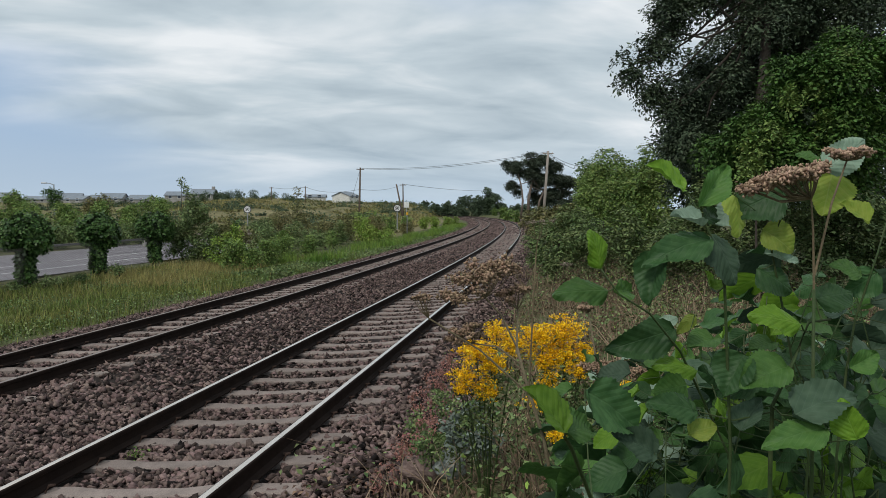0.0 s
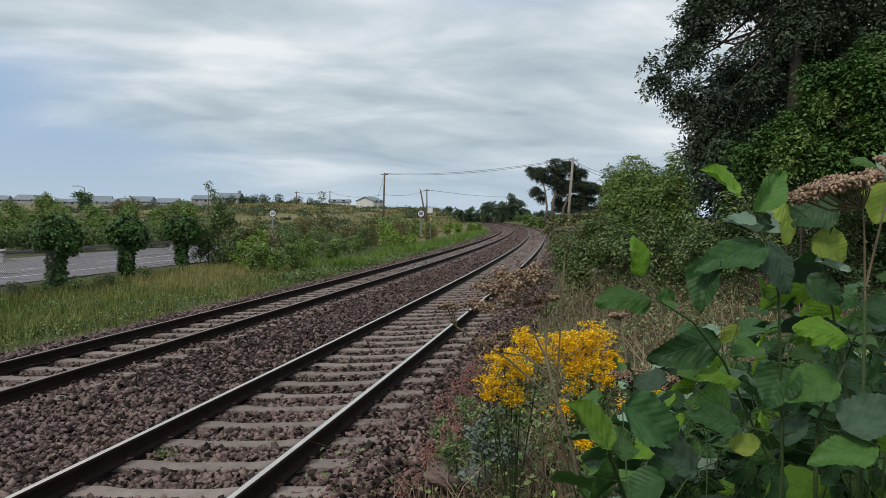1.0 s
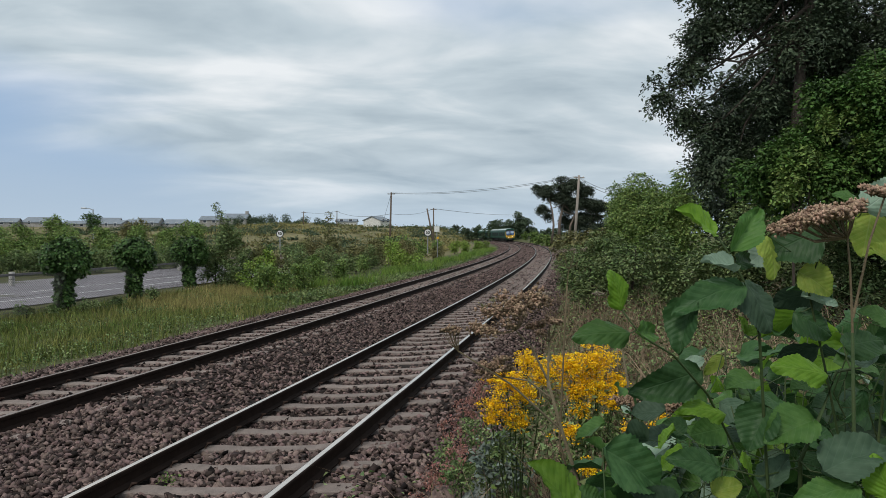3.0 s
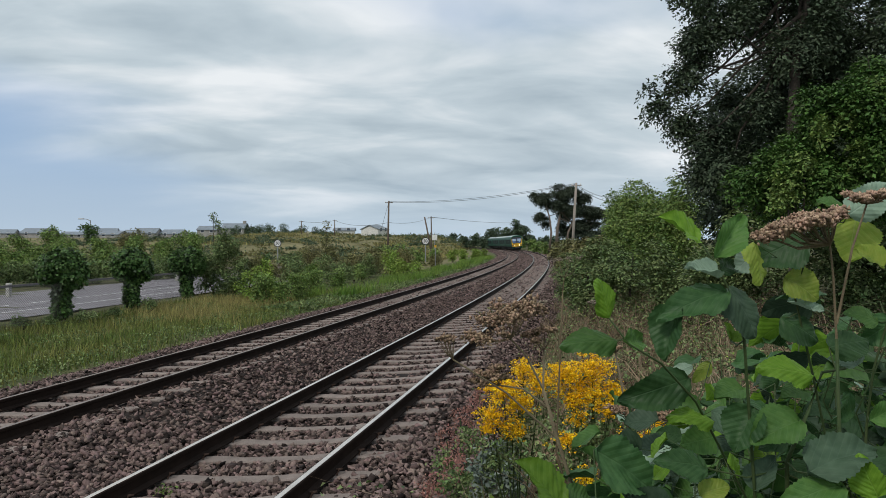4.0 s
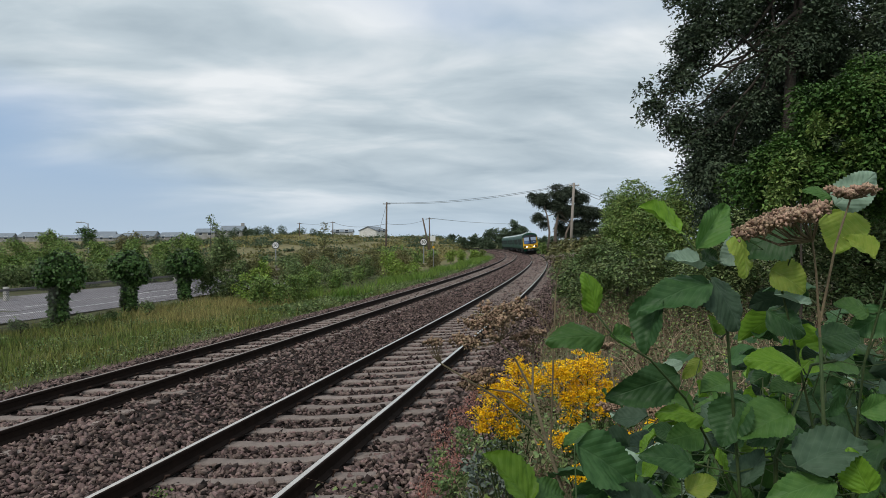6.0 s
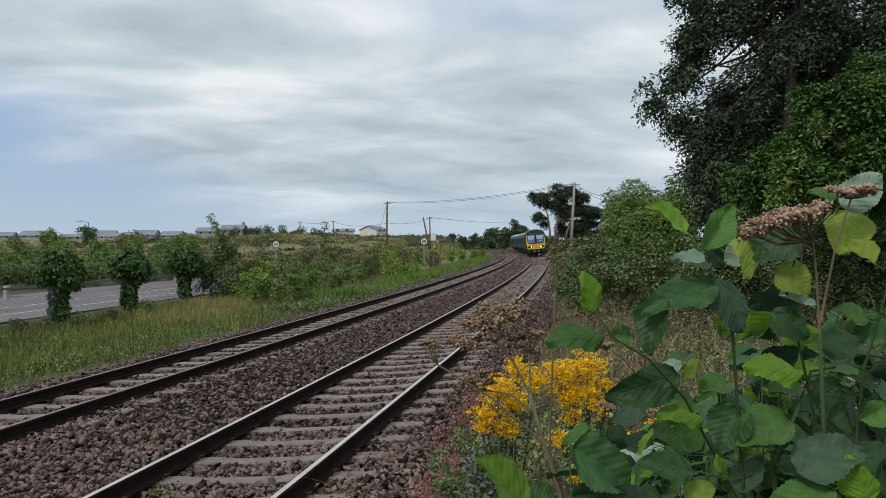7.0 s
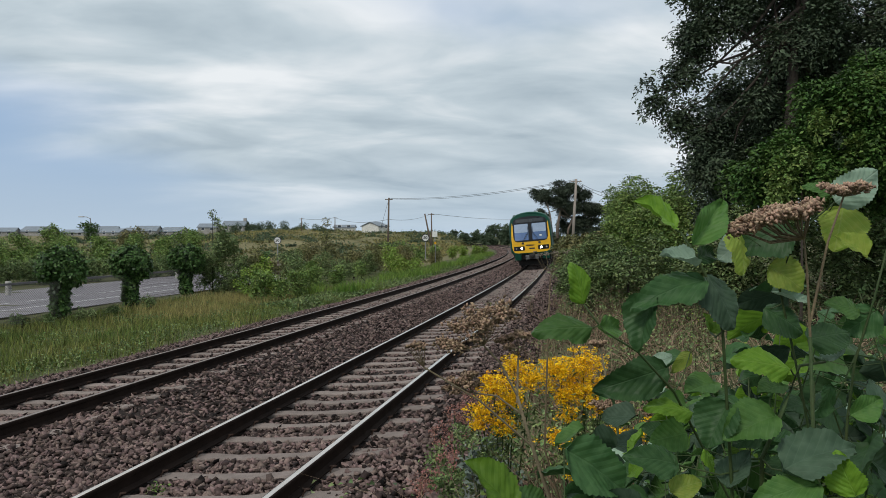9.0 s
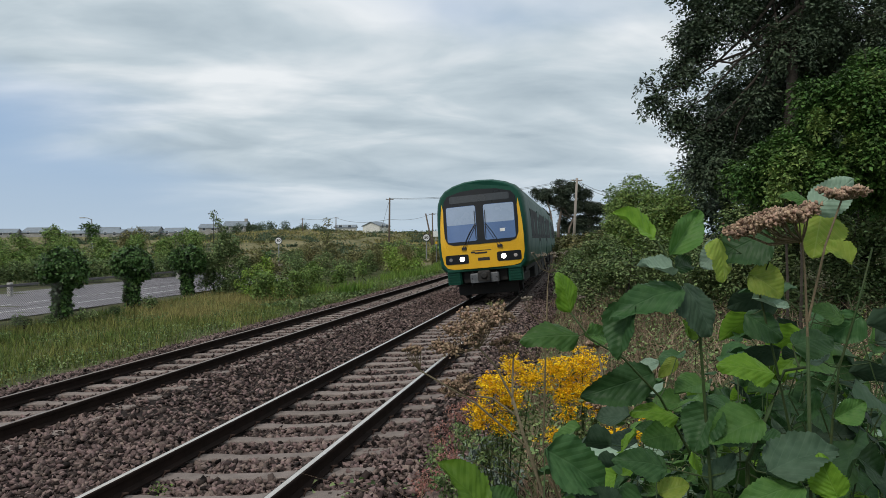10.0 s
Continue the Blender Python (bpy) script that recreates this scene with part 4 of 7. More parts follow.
# ---- dunes and distance ----
def build_dune_scrub():
    rng = np.random.default_rng(71)
    n = 380
    s, o = rng.uniform(70, 235, n), -rng.uniform(14, 95, n)
    x, y, h = line(s, o)
    z = ground_z(s, o)
    r = rng.uniform(0.5, 1.7, n)
    pts = []
    for i in range(n):
        k = int(60 * r[i])
        d = rng.normal(size=(k, 3)) * np.array([1.3, 1.0, 0.30]) * r[i] * 0.7
        d[:, 2] = abs(d[:, 2])
        pts.append(d + (x[i], y[i], z[i]))
    pts = np.concatenate(pts)
    tagged(new("dune_scrub", leaf_mesh("dune_scrub", rng, pts, 0.42, M_SCRUB, 0.8, 0.6)), "olive and brown scrub over the dunes", "scrub", kind="stuff")
    n = 230
    s, o = rng.uniform(75, 240, n), -rng.uniform(20, 110, n)
    x, y, h = line(s, o)
    z = ground_z(s, o)
    r = rng.uniform(0.8, 2.4, n)
    dark = np.concatenate([np.abs(rng.normal(size=(int(90 * r[i]), 3)) * np.array([1.6, 1.0, 0.28]) * r[i] * 0.7) * np.array([rng.choice([-1, 1]), 1, 1]) + (x[i], y[i], z[i]) for i in range(n)])
    tagged(new("dark_dune_scrub", leaf_mesh("dark_dune_scrub", rng, dark, 0.42, M_FARTREE, 0.8, 0.6)), "dark green thorn patches on the dunes", "scrub", kind="stuff")
    g, s, o = scatter(rng, 40000, 60, 230, -100, -14)
    keep = np.sin(g[:, 0] * 0.14 + 1) + np.sin(g[:, 1] * 0.06 + g[:, 0] * 0.05) > 0.2
    tagged(new("dune_grass", blades("dune_grass", rng, g[keep], 0.6, 0.05, M_DRYGRASS, 0.4)), "pale dry marram grass on the dunes", "grass", kind="stuff")
    # dark scrub band along the skyline
    pts = []
    for x, y, z, r in [(*p, r) for p, r in [((-61.31, 235.00, 6.32), 0.73), ((-55.80, 235.00, 6.28), 1.10), ((-51.21, 235.00, 6.26), 0.92), ((-46.62, 235.00, 6.04), 0.73), ((-40.23, 230.00, 5.93), 0.72), ((-11.72, 235.00, 5.65), 0.73), ((-2.60, 240.00, 5.30), 0.94), ((-8.40, 220.00, 4.37), 0.69), ((-68.51, 255.00, 8.09), 1.40), ((-15.72, 240.00, 6.13), 0.56)]]:
        d = rng.normal(size=(260, 3)) * np.array([2.4, 1.0, 0.55]) * r * 0.8
        sx, ox = to_line(x, y)
        pts.append(d + (x, y, float(ground_z(sx, ox)) + 0.5 * r))
    tagged(new("skyline_scrub", leaf_mesh("skyline_scrub", rng, np.concatenate(pts), 0.6, M_FARTREE, 0.8, 0.7)), "dark thorn scrub along the skyline", "scrub", kind="stuff")


build_dune_scrub()
bush("far_tree", "round dark tree beyond the bend", "tree", [((25.12, 245.00, 6.35), 3.06), ((22.24, 245.00, 5.99), 2.30), ((27.99, 245.00, 5.57), 2.30), ((24.55, 245.00, 8.27), 1.92), ((25.10, 245.00, 3.29), 2.68), ((20.89, 245.00, 3.12), 2.11), ((29.51, 245.00, 3.07), 2.30)], M_FARTREE, 420, 18, 0.7, 0.7, 81, floor=0.0)
bush("far_tree", "round dark tree beyond the bend", "tree", [((19.09, 265.00, 6.34), 2.07), ((17.01, 265.00, 5.11), 2.07), ((20.95, 265.00, 5.09), 1.86), ((17.83, 265.00, 2.62), 2.28), ((21.97, 265.00, 2.60), 2.07)], M_FARTREE, 240, 18, 0.7, 0.7, 82, floor=0.0)
bush("tree_belt", "distant belt of green trees", "trees", [((3.78, 300.00, 4.21), 1.88), ((8.47, 300.00, 4.42), 1.88), ((13.62, 300.00, 4.16), 2.11), ((-0.94, 310.00, 4.32), 1.70), ((-5.79, 310.00, 4.59), 1.45), ((15.55, 280.00, 2.68), 1.75), ((3.76, 300.00, 2.10), 1.88), ((9.62, 300.00, 2.07), 1.88), ((-2.13, 305.00, 2.38), 1.91), ((33.99, 270.00, 2.54), 1.90), ((36.88, 265.00, 2.72), 1.86), ((39.48, 255.00, 2.47), 1.99), ((42.22, 250.00, 2.04), 1.95)], M_FARTREE, 560, 18, 0.9, 0.9, 83, floor=0.0)
bush("scrub_bank", "green scrub on the outside of the bend", "shrub", [((19.47, 150.00, 1.58), 1.06), ((18.39, 130.00, 1.22), 0.91), ((21.95, 180.00, 1.79), 0.98), ((23.70, 215.00, 2.11), 1.01)], M_HEDGE, 220, 16, 0.4, 0.45, 84, floor=0.0)


def tree(name, label, trunk, blobs, mat, twigs, per, size, spread, seed, limbs, bark=M_BARK, wide=0.5, up=0.5, inner=0.55, squash=1.0, category="tree"):
    """Tapered trunk, limbs that reach into the crown, and the crown's leaves."""
    rng = np.random.default_rng(seed)
    base = np.array(trunk[0])
    root = thing(name, label, category, Matrix.Translation(base))
    rel = [np.array(p) - base for p in trunk]
    n = len(rel)
    r0 = limbs[0]
    part("trunk", Geo().tube(rel, [r0 * (1 - 0.8 * i / (n - 1)) for i in range(n)], 10), bark, root, smooth=True)
    for k in range(limbs[1]):
        c, r = blobs[k % len(blobs)]
        e = np.array(c) - base
        q = (n - 1) * rng.uniform(0.5, 0.97)
        st = rel[int(q)] * (1 - q % 1) + rel[int(q) + 1] * (q % 1)
        lift = np.array([0, 0, 0.12 * np.linalg.norm(e - st)])
        path = [st * (1 - q) + e * q - lift * math.sin(math.pi * q) * 0.8 + rng.normal(size=3) * r * 0.16 * math.sin(math.pi * q) for q in (0.0, 0.2, 0.4, 0.6, 0.8, 1.0)]
        mid = path[3]
        g = Geo().tube(path, [r0 * 0.30, r0 * 0.24, r0 * 0.18, r0 * 0.13, r0 * 0.09, r0 * 0.05], 7)
        for j in range(5):
            d = rng.normal(size=3)
            d /= np.linalg.norm(d)
            g.tube([mid * 0.4 + e * 0.6, e + d * r * 0.5, e + d * r * 0.95], [r0 * 0.08, r0 * 0.05, r0 * 0.02], 5)
        part("limb", g, bark, root, smooth=True)
    full = [(c, (r, r, r * squash)) for c, r in ragged(rng, blobs)]
    part("crown", spray_mesh("crown", rng, full, twigs, per, size, spread, mat, up, wide, inner=inner, origin=base), None, root)
    return root


PINE = tree("pine_tree", "wind-shaped dark pine with bare grey trunks and a flat-topped crown", [(19.64, 125.00, 0.75), (19.75, 125.00, 4.16), (20.36, 125.00, 7.58), (20.66, 125.00, 10.02)],
            [((17.44, 125.00, 10.04), 1.37), ((19.69, 125.00, 11.00), 1.7), ((22.13, 125.00, 10.50), 1.8), ((24.08, 125.00, 9.80), 1.4), ((16.73, 125.00, 6.33), 0.88), ((22.60, 125.50, 7.77), 1.8), ((25.04, 125.00, 6.57), 1.9), ((26.99, 125.00, 7.05), 1.7), ((23.60, 126.00, 5.13), 1.8), ((25.52, 125.00, 4.33), 1.8), ((15.78, 125.00, 9.85), 0.8), ((20.16, 125.50, 8.76), 1.6), ((24.53, 126.00, 2.67), 1.7), ((27.17, 125.00, 3.14), 1.8), ((28.45, 125.00, 5.09), 1.6), ((18.3, 126.0, 8.7), 1.0), ((21.2, 126.5, 6.4), 1.3), ((22.6, 127.0, 3.6), 1.5), ((20.9, 127.0, 4.6), 1.0), ((18.0, 126.5, 5.6), 0.7)],
            M_PINE, 2000, 33, 0.33, 0.62, 91, (0.36, 18), bark=M_PINEBARK, wide=0.42, up=0.8, squash=0.6, inner=0.2)
for foot_x, bends in ((-1.3, ((-1.0, 3.0), (-1.3, 5.6), (-2.1, 8.4))), (1.5, ((1.9, 3.0), (3.0, 5.4), (4.2, 6.6)))):
    part("limb", Geo().tube([(foot_x, -0.4, -0.3)] + [(x, -0.5, z) for x, z in bends], [0.22, 0.18, 0.13, 0.06], 8), M_PINEBARK, PINE, smooth=True)


# ---- poles, wires, signs ----
def utility_pole(base, top, radius, mat, label, arms=1, group="overhead line poles"):
    sx, ox = to_line(base[0], base[1])
    base, top = Vector((base[0], base[1], min(base[2], float(ground_z(sx, ox)) + 0.1))), Vector(top)
    root = thing("utility_pole", label, "pole", Matrix.Translation(base), group)
    part("pole", Geo().tube([(0, 0, -0.3), (top - base) * 0.5, top - base], [radius, radius * 0.85, radius * 0.7], 9), mat, root, smooth=True)
    t = top - base
    for k in range(arms):
        z = t.z - 0.25 - 0.7 * k
        part("crossarm", Geo().box(t.x - 0.55, t.y - 0.05, z - 0.05, t.x + 0.55, t.y + 0.05, z + 0.05, 0.01), mat, root)
        for dx in (-0.45, 0.45):
            part("insulator", Geo().tube([(t.x + dx, t.y, z + 0.05), (t.x + dx, t.y, z + 0.12), (t.x + dx, t.y, z + 0.2)], [0.03, 0.05, 0.03], 7), M_WHITE, root, "small pale insulator")
    return root


utility_pole((-8.05, 105.00, 0.92), (-7.88, 105.00, 8.06), 0.16, M_WOODPOLE, "dark wooden pole carrying overhead wires")
utility_pole((13.36, 75.00, 0.46), (13.81, 75.00, 8.20), 0.17, M_PALEPOLE, "pale weathered wooden pole beside the bend")
utility_pole((-2.03, 130.00, 0.83), (-2.15, 130.00, 6.72), 0.14, M_WOODPOLE, "slim wooden pole beyond the sign", 1)
utility_pole((-1.55, 110.00, 0.83), (-2.81, 110.00, 5.91), 0.15, M_WOODPOLE, "leaning old wooden pole with no wires", 0, "")
utility_pole((-35.30, 180.00, 3.40), (-35.27, 180.00, 7.48), 0.14, M_WOODPOLE, "distant wooden pole on the dunes")
utility_pole((-27.00, 180.00, 3.35), (-26.97, 180.00, 7.71), 0.14, M_WOODPOLE, "distant wooden pole on the dunes")


def wire(a, b, sag, r=0.022):
    a, b = Vector(a), Vector(b)
    pts = [a.lerp(b, k / 16) - Vector((0, 0, sag * 4 * (k / 16) * (1 - k / 16))) for k in range(17)]
    tagged(new("overhead_wire", Geo().tube(pts, r, 4).mesh("overhead_wire", M_WIRE)), "thin dark overhead wire between two poles", "wire", group="overhead wires")


wire((-7.84, 105.00, 7.98), (13.75, 75.00, 8.14), 0.6)
wire((-7.84, 105.00, 7.90), (13.75, 75.00, 8.05), 0.68)
wire((-2.10, 130.00, 6.62), (23.05, 230.00, 8.42), 0.4, 0.035)
wire((-2.10, 130.00, 6.62), (-7.86, 105.00, 4.94), 0.5)
wire((-7.86, 105.00, 4.94), (-26.97, 180.00, 7.57), 0.8, 0.03)
wire((-26.97, 180.00, 7.57), (-35.27, 180.00, 7.34), 0.4, 0.03)
wire((13.87, 75.00, 8.02), (15.31, 60.00, 5.71), 0.5, 0.02)
wire((13.87, 75.00, 7.90), (15.31, 60.00, 5.24), 0.5, 0.02)
wire((-7.88, 105.00, 7.90), (-9.01, 104.00, 3.54), 0.0, 0.02)


def speed_sign(base, top, two_line):
    base, top = Vector(base), Vector(top)
    root = thing("speed_sign", "round white speed board with black figures on a steel post", "railway sign", Matrix.Translation(base), "speed boards")
    h = (top - base).z
    part("post", Geo().tube([(0, 0, -0.3), (0, 0, h)], 0.055, 8), M_GREY, root)
    n = 28
    ring = lambda r, y: [(r * math.cos(2 * math.pi * k / n), y, h + r * math.sin(2 * math.pi * k / n)) for k in range(n)]
    part("rim", Geo().loft([ring(0.36, -0.05), ring(0.36, -0.075)]), M_BLACK, root, "black rim")
    disc = part("disc", Geo().loft([ring(0.285, -0.076), ring(0.285, -0.084)]), M_WHITE, root, "white painted disc")
    for k, word in enumerate(("50",) if two_line else ("50",)):
        cu = bpy.data.curves.new("figures", "FONT")
        cu.body, cu.size, cu.align_x, cu.align_y, cu.extrude, cu.offset = word, 0.38, "CENTER", "CENTER", 0.004, 0.012
        tmp = bpy.data.objects.new("figures", cu)
        me = bpy.data.meshes.new_from_object(tmp)
        bpy.data.objects.remove(tmp)
        me.materials.clear()
        me.materials.append(M_BLACK)
        part("figures", me, None, disc, "black painted figures", at=Matrix.Translation((0, -0.089, h)) @ Matrix.Rotation(math.pi / 2, 4, "X"))
    return root


speed_sign((-1.61, 66.00, 0.52), (-1.58, 66.00, 2.14), False)
speed_sign((-15.56, 68.00, 0.13), (-15.52, 68.00, 1.94), False)


def relay_box(at):
    root = thing("relay_box", "small grey lineside equipment box on a post", "equipment box", Matrix.Translation(at))
    part("box", Geo().box(-0.35, -0.2, 0.0, 0.35, 0.2, 0.75, 0.03), M_WHITE, root)
    part("post", Geo().tube([(0, 0, -2.5), (0, 0, 0)], 0.06, 7), M_GREY, root)


def marker_post(at):
    root = thing("marker_post", "small yellow marker board on a thin post", "railway sign", Matrix.Translation(at))
    part("post", Geo().tube([(0, 0, -0.4), (0, 0, 1.5)], 0.035, 7), M_GREY, root)
    part("board", Geo().box(-0.09, -0.05, 1.30, 0.09, -0.03, 1.52, 0.01), M_TYELLOW, root, "weathered yellow board")


def timber_fence(at, turn):
    root = thing("timber_fence", "short run of weathered timber rails among the shrubs", "fence", Matrix.Translation(at) @ Matrix.Rotation(radians(turn), 4, "Z"))
    for x in (-1.5, 0.0, 1.5):
        part("post", Geo().box(x - 0.06, -0.06, -0.4, x + 0.06, 0.06, 1.25, 0.015), M_WOODPOLE, root)
    for z in (0.55, 0.98):
        part("rail", Geo().box(-1.7, -0.1, z, 1.7, -0.065, z + 0.12, 0.01), M_PALEPOLE, root)


marker_post((-0.72, 67.0, 0.25))
timber_fence((-11.9, 45.5, -0.62), 12)
relay_box((-1.17, 100.00, 2.34))


# ---- houses on the skyline ----
def house(name, label, at, length, depth, eaves, ridge, turn=0.0, windows=3, chimney=True, mat=M_RENDER, roofmat=M_SLATE, gable=False):
    root = thing(name, label, "house", Matrix.Translation(at) @ Matrix.Rotation(radians(turn), 4, "Z"), "houses on the skyline")
    L, D = length / 2, depth / 2
    wall = part("wall", Geo().loft([[(x, -D, -3), (x, D, -3), (x, D, eaves), (x, 0, ridge), (x, -D, eaves)] for x in (-L, L)]), mat, root)
    r = Geo()
    for sgn in (-1, 1):
        r.add([(-L - 0.3, sgn * (D + 0.3), eaves - 0.1), (L + 0.3, sgn * (D + 0.3), eaves - 0.1), (L + 0.3, 0, ridge + 0.12), (-L - 0.3, 0, ridge + 0.12),
               (-L - 0.3, sgn * (D + 0.3), eaves + 0.1), (L + 0.3, sgn * (D + 0.3), eaves + 0.1), (L + 0.3, 0, ridge + 0.32), (-L - 0.3, 0, ridge + 0.32)],
              [(0, 1, 2, 3), (4, 5, 6, 7), (0, 1, 5, 4), (1, 2, 6, 5), (2, 3, 7, 6), (3, 0, 4, 7)])
    roof = part("roof", r, roofmat, root)
    if chimney:
        part("chimney", Geo().box(L - 1.2, -0.5, ridge - 0.6, L - 0.2, 0.5, ridge + 1.2, 0.05), mat, roof)
    for k in range(windows):
        x = -L + length * (k + 0.6) / (windows + 0.2)
        w = part("window", Geo().box(x - 0.65, -D - 0.06, 0.7, x + 0.65, -D + 0.05, 1.9), M_WHITE, root)
        part("pane", Geo().box(x - 0.55, -D - 0.09, 0.8, x + 0.55, -D - 0.061, 1.8), M_GLASS_DARK, w)
    return root


M_DULLRENDER = material("weathered_render", (0.34, 0.33, 0.31), (0.26, 0.25, 0.24), rough=0.9, scale=0.6, fine=5, bump=0.1)
house("farmhouse", "long pale rendered house with slate roof and chimney", (-74.6, 260.00, 5.1), 8.0, 7, 2.0, 3.6, 0, 3, mat=M_DULLRENDER)
house("outbuilding", "low pale outbuilding with a slate roof", (-84.6, 262.00, 4.9), 7.0, 6, 1.7, 2.9, 0, 2, False, mat=M_DULLRENDER)
house("bungalow", "pale gabled bungalow on the dunes", (-21.72, 230.00, 4.95), 5.8, 6.4, 1.3, 2.4, 62, 2, False)
house("low_shed", "long low pale shed on the dunes", (-32.0, 235.00, 4.9), 6.5, 4, 1.1, 1.7, 0, 2, False)
ESTATE = ((-172.0, 282, 11), (-163.5, 268, 10), (-152.0, 272, 11), (-147.5, 290, 9), (-136.0, 284, 9), (-127.5, 274, 8), (-122.0, 268, 8), (-117.5, 280, 10), (-110.0, 270, 8), (-107.5, 286, 9), (-101.0, 272, 8))
for k, (hx, hy, ln) in enumerate(ESTATE):
    house("terrace_house", "low pale terraced house in a distant estate", (hx, hy, 3.6 + 0.25 * (k % 3)), ln, 7, 1.4 + 0.15 * (k % 2), 2.6 + 0.25 * (k % 3), (0, 14, -9, 5)[k % 4], 2 + k % 2, False, mat=M_DULLRENDER)


_hrng = random.Random(12)
bush("far_hedge", "dark hedge in front of the distant estate", "hedge", [((-104.0 + k * 3.1, 196 + _hrng.uniform(-5, 5), 2.3 + _hrng.uniform(-0.4, 0.5)), 1.35) for k in range(12)], M_FARTREE, 520, 24, 0.42, 0.6, 86, floor=0.5, stems=4)
bush("far_hedge", "dark thorn hedge beside the farmhouse", "hedge", [((x, 232 + _hrng.uniform(-4, 4), z + 0.3), 2.2) for x, z in ((-65.5, 5.6), (-61.8, 5.2), (-58.6, 6.0), (-55.2, 5.8), (-51.6, 5.4), (-47.6, 5.7), (-44.0, 5.0), (-40.5, 5.2))], M_FARTREE, 620, 24, 0.42, 0.9, 87, floor=2.4, stems=4)
bush("far_tree", "round dark tree beside the farmhouse", "tree", [((-69.6, 258, 7.2), 1.7), ((-68.6, 258, 6.0), 1.5), ((-70.6, 258, 5.6), 1.5)], M_FARTREE, 160, 20, 0.45, 0.5, 88, floor=3.2)


def street_lamp(base, top, reach):
    base, top = Vector(base), Vector(top)
    root = thing("street_lamp", "slim grey street lamp standing behind the hedge", "street lamp", Matrix.Translation(base))
    h = (top - base).z
    part("column", Geo().tube([(0, 0, -0.3), (0, 0, h * 0.5), (0, 0, h)], [0.10, 0.08, 0.06], 8), M_GREY, root)
    part("arm", Geo().tube([(0, 0, h - 0.1), (-reach * 0.5, 0, h + 0.12), (-reach, 0, h + 0.15)], 0.045, 7), M_GREY, root)
    part("lantern", Geo().box(-reach - 0.55, -0.13, h + 0.08, -reach + 0.1, 0.13, h + 0.22, 0.04), M_GREY, root)


street_lamp((-42.92, 88.00, 1.45), (-42.89, 88.00, 4.75), 0.9)


# ---- east side: brambles, hedge, tall trees ----
tree("evergreen_oak", "tall dark evergreen tree with a ragged crown", [(6.50, 13.50, 1.55), (6.48, 13.50, 3.34), (6.53, 13.50, 4.50), (6.60, 13.60, 5.40), (6.85, 13.7, 6.4), (7.1, 13.9, 7.6)],
     [((4.21, 14.00, 4.74), 0.42), ((4.79, 14.00, 5.39), 0.40), ((5.06, 14.00, 6.26), 0.42), ((5.55, 14.00, 6.13), 0.66), ((4.94, 14.00, 3.95), 0.45), ((5.24, 14.00, 3.29), 0.66), ((6.06, 13.80, 4.56), 0.56), ((6.65, 14.00, 6.01), 0.98), ((7.85, 14.00, 6.33), 1.09), ((6.75, 14.00, 4.05), 0.98), ((7.90, 14.50, 5.13), 1.13), ((6.10, 14.50, 7.52), 1.25), ((7.91, 14.50, 7.84), 1.59),
      ((4.55, 14.00, 4.35), 0.40), ((4.50, 14.10, 5.10), 0.34), ((5.00, 14.10, 5.80), 0.46), ((5.60, 14.20, 4.25), 0.52), ((5.05, 14.30, 6.95), 0.55), ((5.60, 14.20, 3.70), 0.6)],
     M_DARKLEAF, 2700, 36, 0.078, 0.18, 101, (0.16, 15), wide=0.5, inner=0.45)
tree("evergreen_tree", "dense dark evergreen tree at the back of the bank", [(8.67, 15.50, 1.48), (8.68, 15.50, 3.17), (8.68, 15.50, 4.14), (8.5, 15.6, 5.4), (8.3, 15.8, 6.6)],
     [((6.52, 15.00, 3.15), 1.06), ((7.95, 15.50, 3.06), 1.21), ((9.16, 15.50, 3.29), 1.33), ((9.89, 15.50, 4.74), 1.45), ((9.72, 16.00, 6.33), 1.63), ((8.34, 16.00, 4.84), 1.50), ((10.37, 15.50, 2.92), 1.57), ((7.31, 16.50, 6.22), 1.68), ((6.46, 16.00, 4.10), 1.00), ((8.69, 15.50, 6.92), 1.21), ((7.72, 15.50, 7.05), 0.97), ((6.69, 15.50, 5.06), 0.87), ((6.88, 15.00, 5.25), 0.70), ((6.27, 16.00, 2.79), 0.65), ((6.71, 16.00, 2.35), 0.75)],
     M_DARKLEAF, 1650, 36, 0.115, 0.22, 102, (0.25, 8), wide=0.45, inner=0.3)
tree("sycamore_tree", "leafy green sycamore in front of darker trees", [(7.44, 12.60, 1.27), (7.23, 12.40, 2.25), (6.25, 11.00, 3.08)],
     [((5.52, 10.00, 3.76), 0.55), ((5.95, 10.00, 4.03), 0.59), ((5.16, 10.20, 3.44), 0.53), ((4.88, 10.20, 3.01), 0.46), ((4.65, 10.60, 2.88), 0.36), ((5.37, 10.00, 3.06), 0.55), ((5.95, 9.80, 3.26), 0.61), ((6.38, 10.00, 3.99), 0.63), ((6.30, 10.00, 2.67), 0.63), ((4.85, 10.40, 2.66), 0.33)],
     M_MIDLEAF, 2000, 36, 0.060, 0.13, 103, (0.14, 9), wide=0.6, inner=0.5)
bush("hawthorn_hedge", "tall rounded hedge of elder and thorn", "hedge", [((6.23, 23.00, 3.04), 0.86), ((6.18, 25.00, 2.69), 0.82), ((6.26, 21.00, 2.90), 0.82), ((6.70, 28.00, 3.43), 0.66), ((6.11, 19.00, 2.43), 0.74), ((5.72, 20.00, 2.15), 0.78), ((5.50, 23.00, 2.00), 0.72), ((6.59, 20.00, 3.24), 0.56)], M_HEDGE, 2500, 30, 0.085, 0.19, 104, floor=0.4, stems=6)
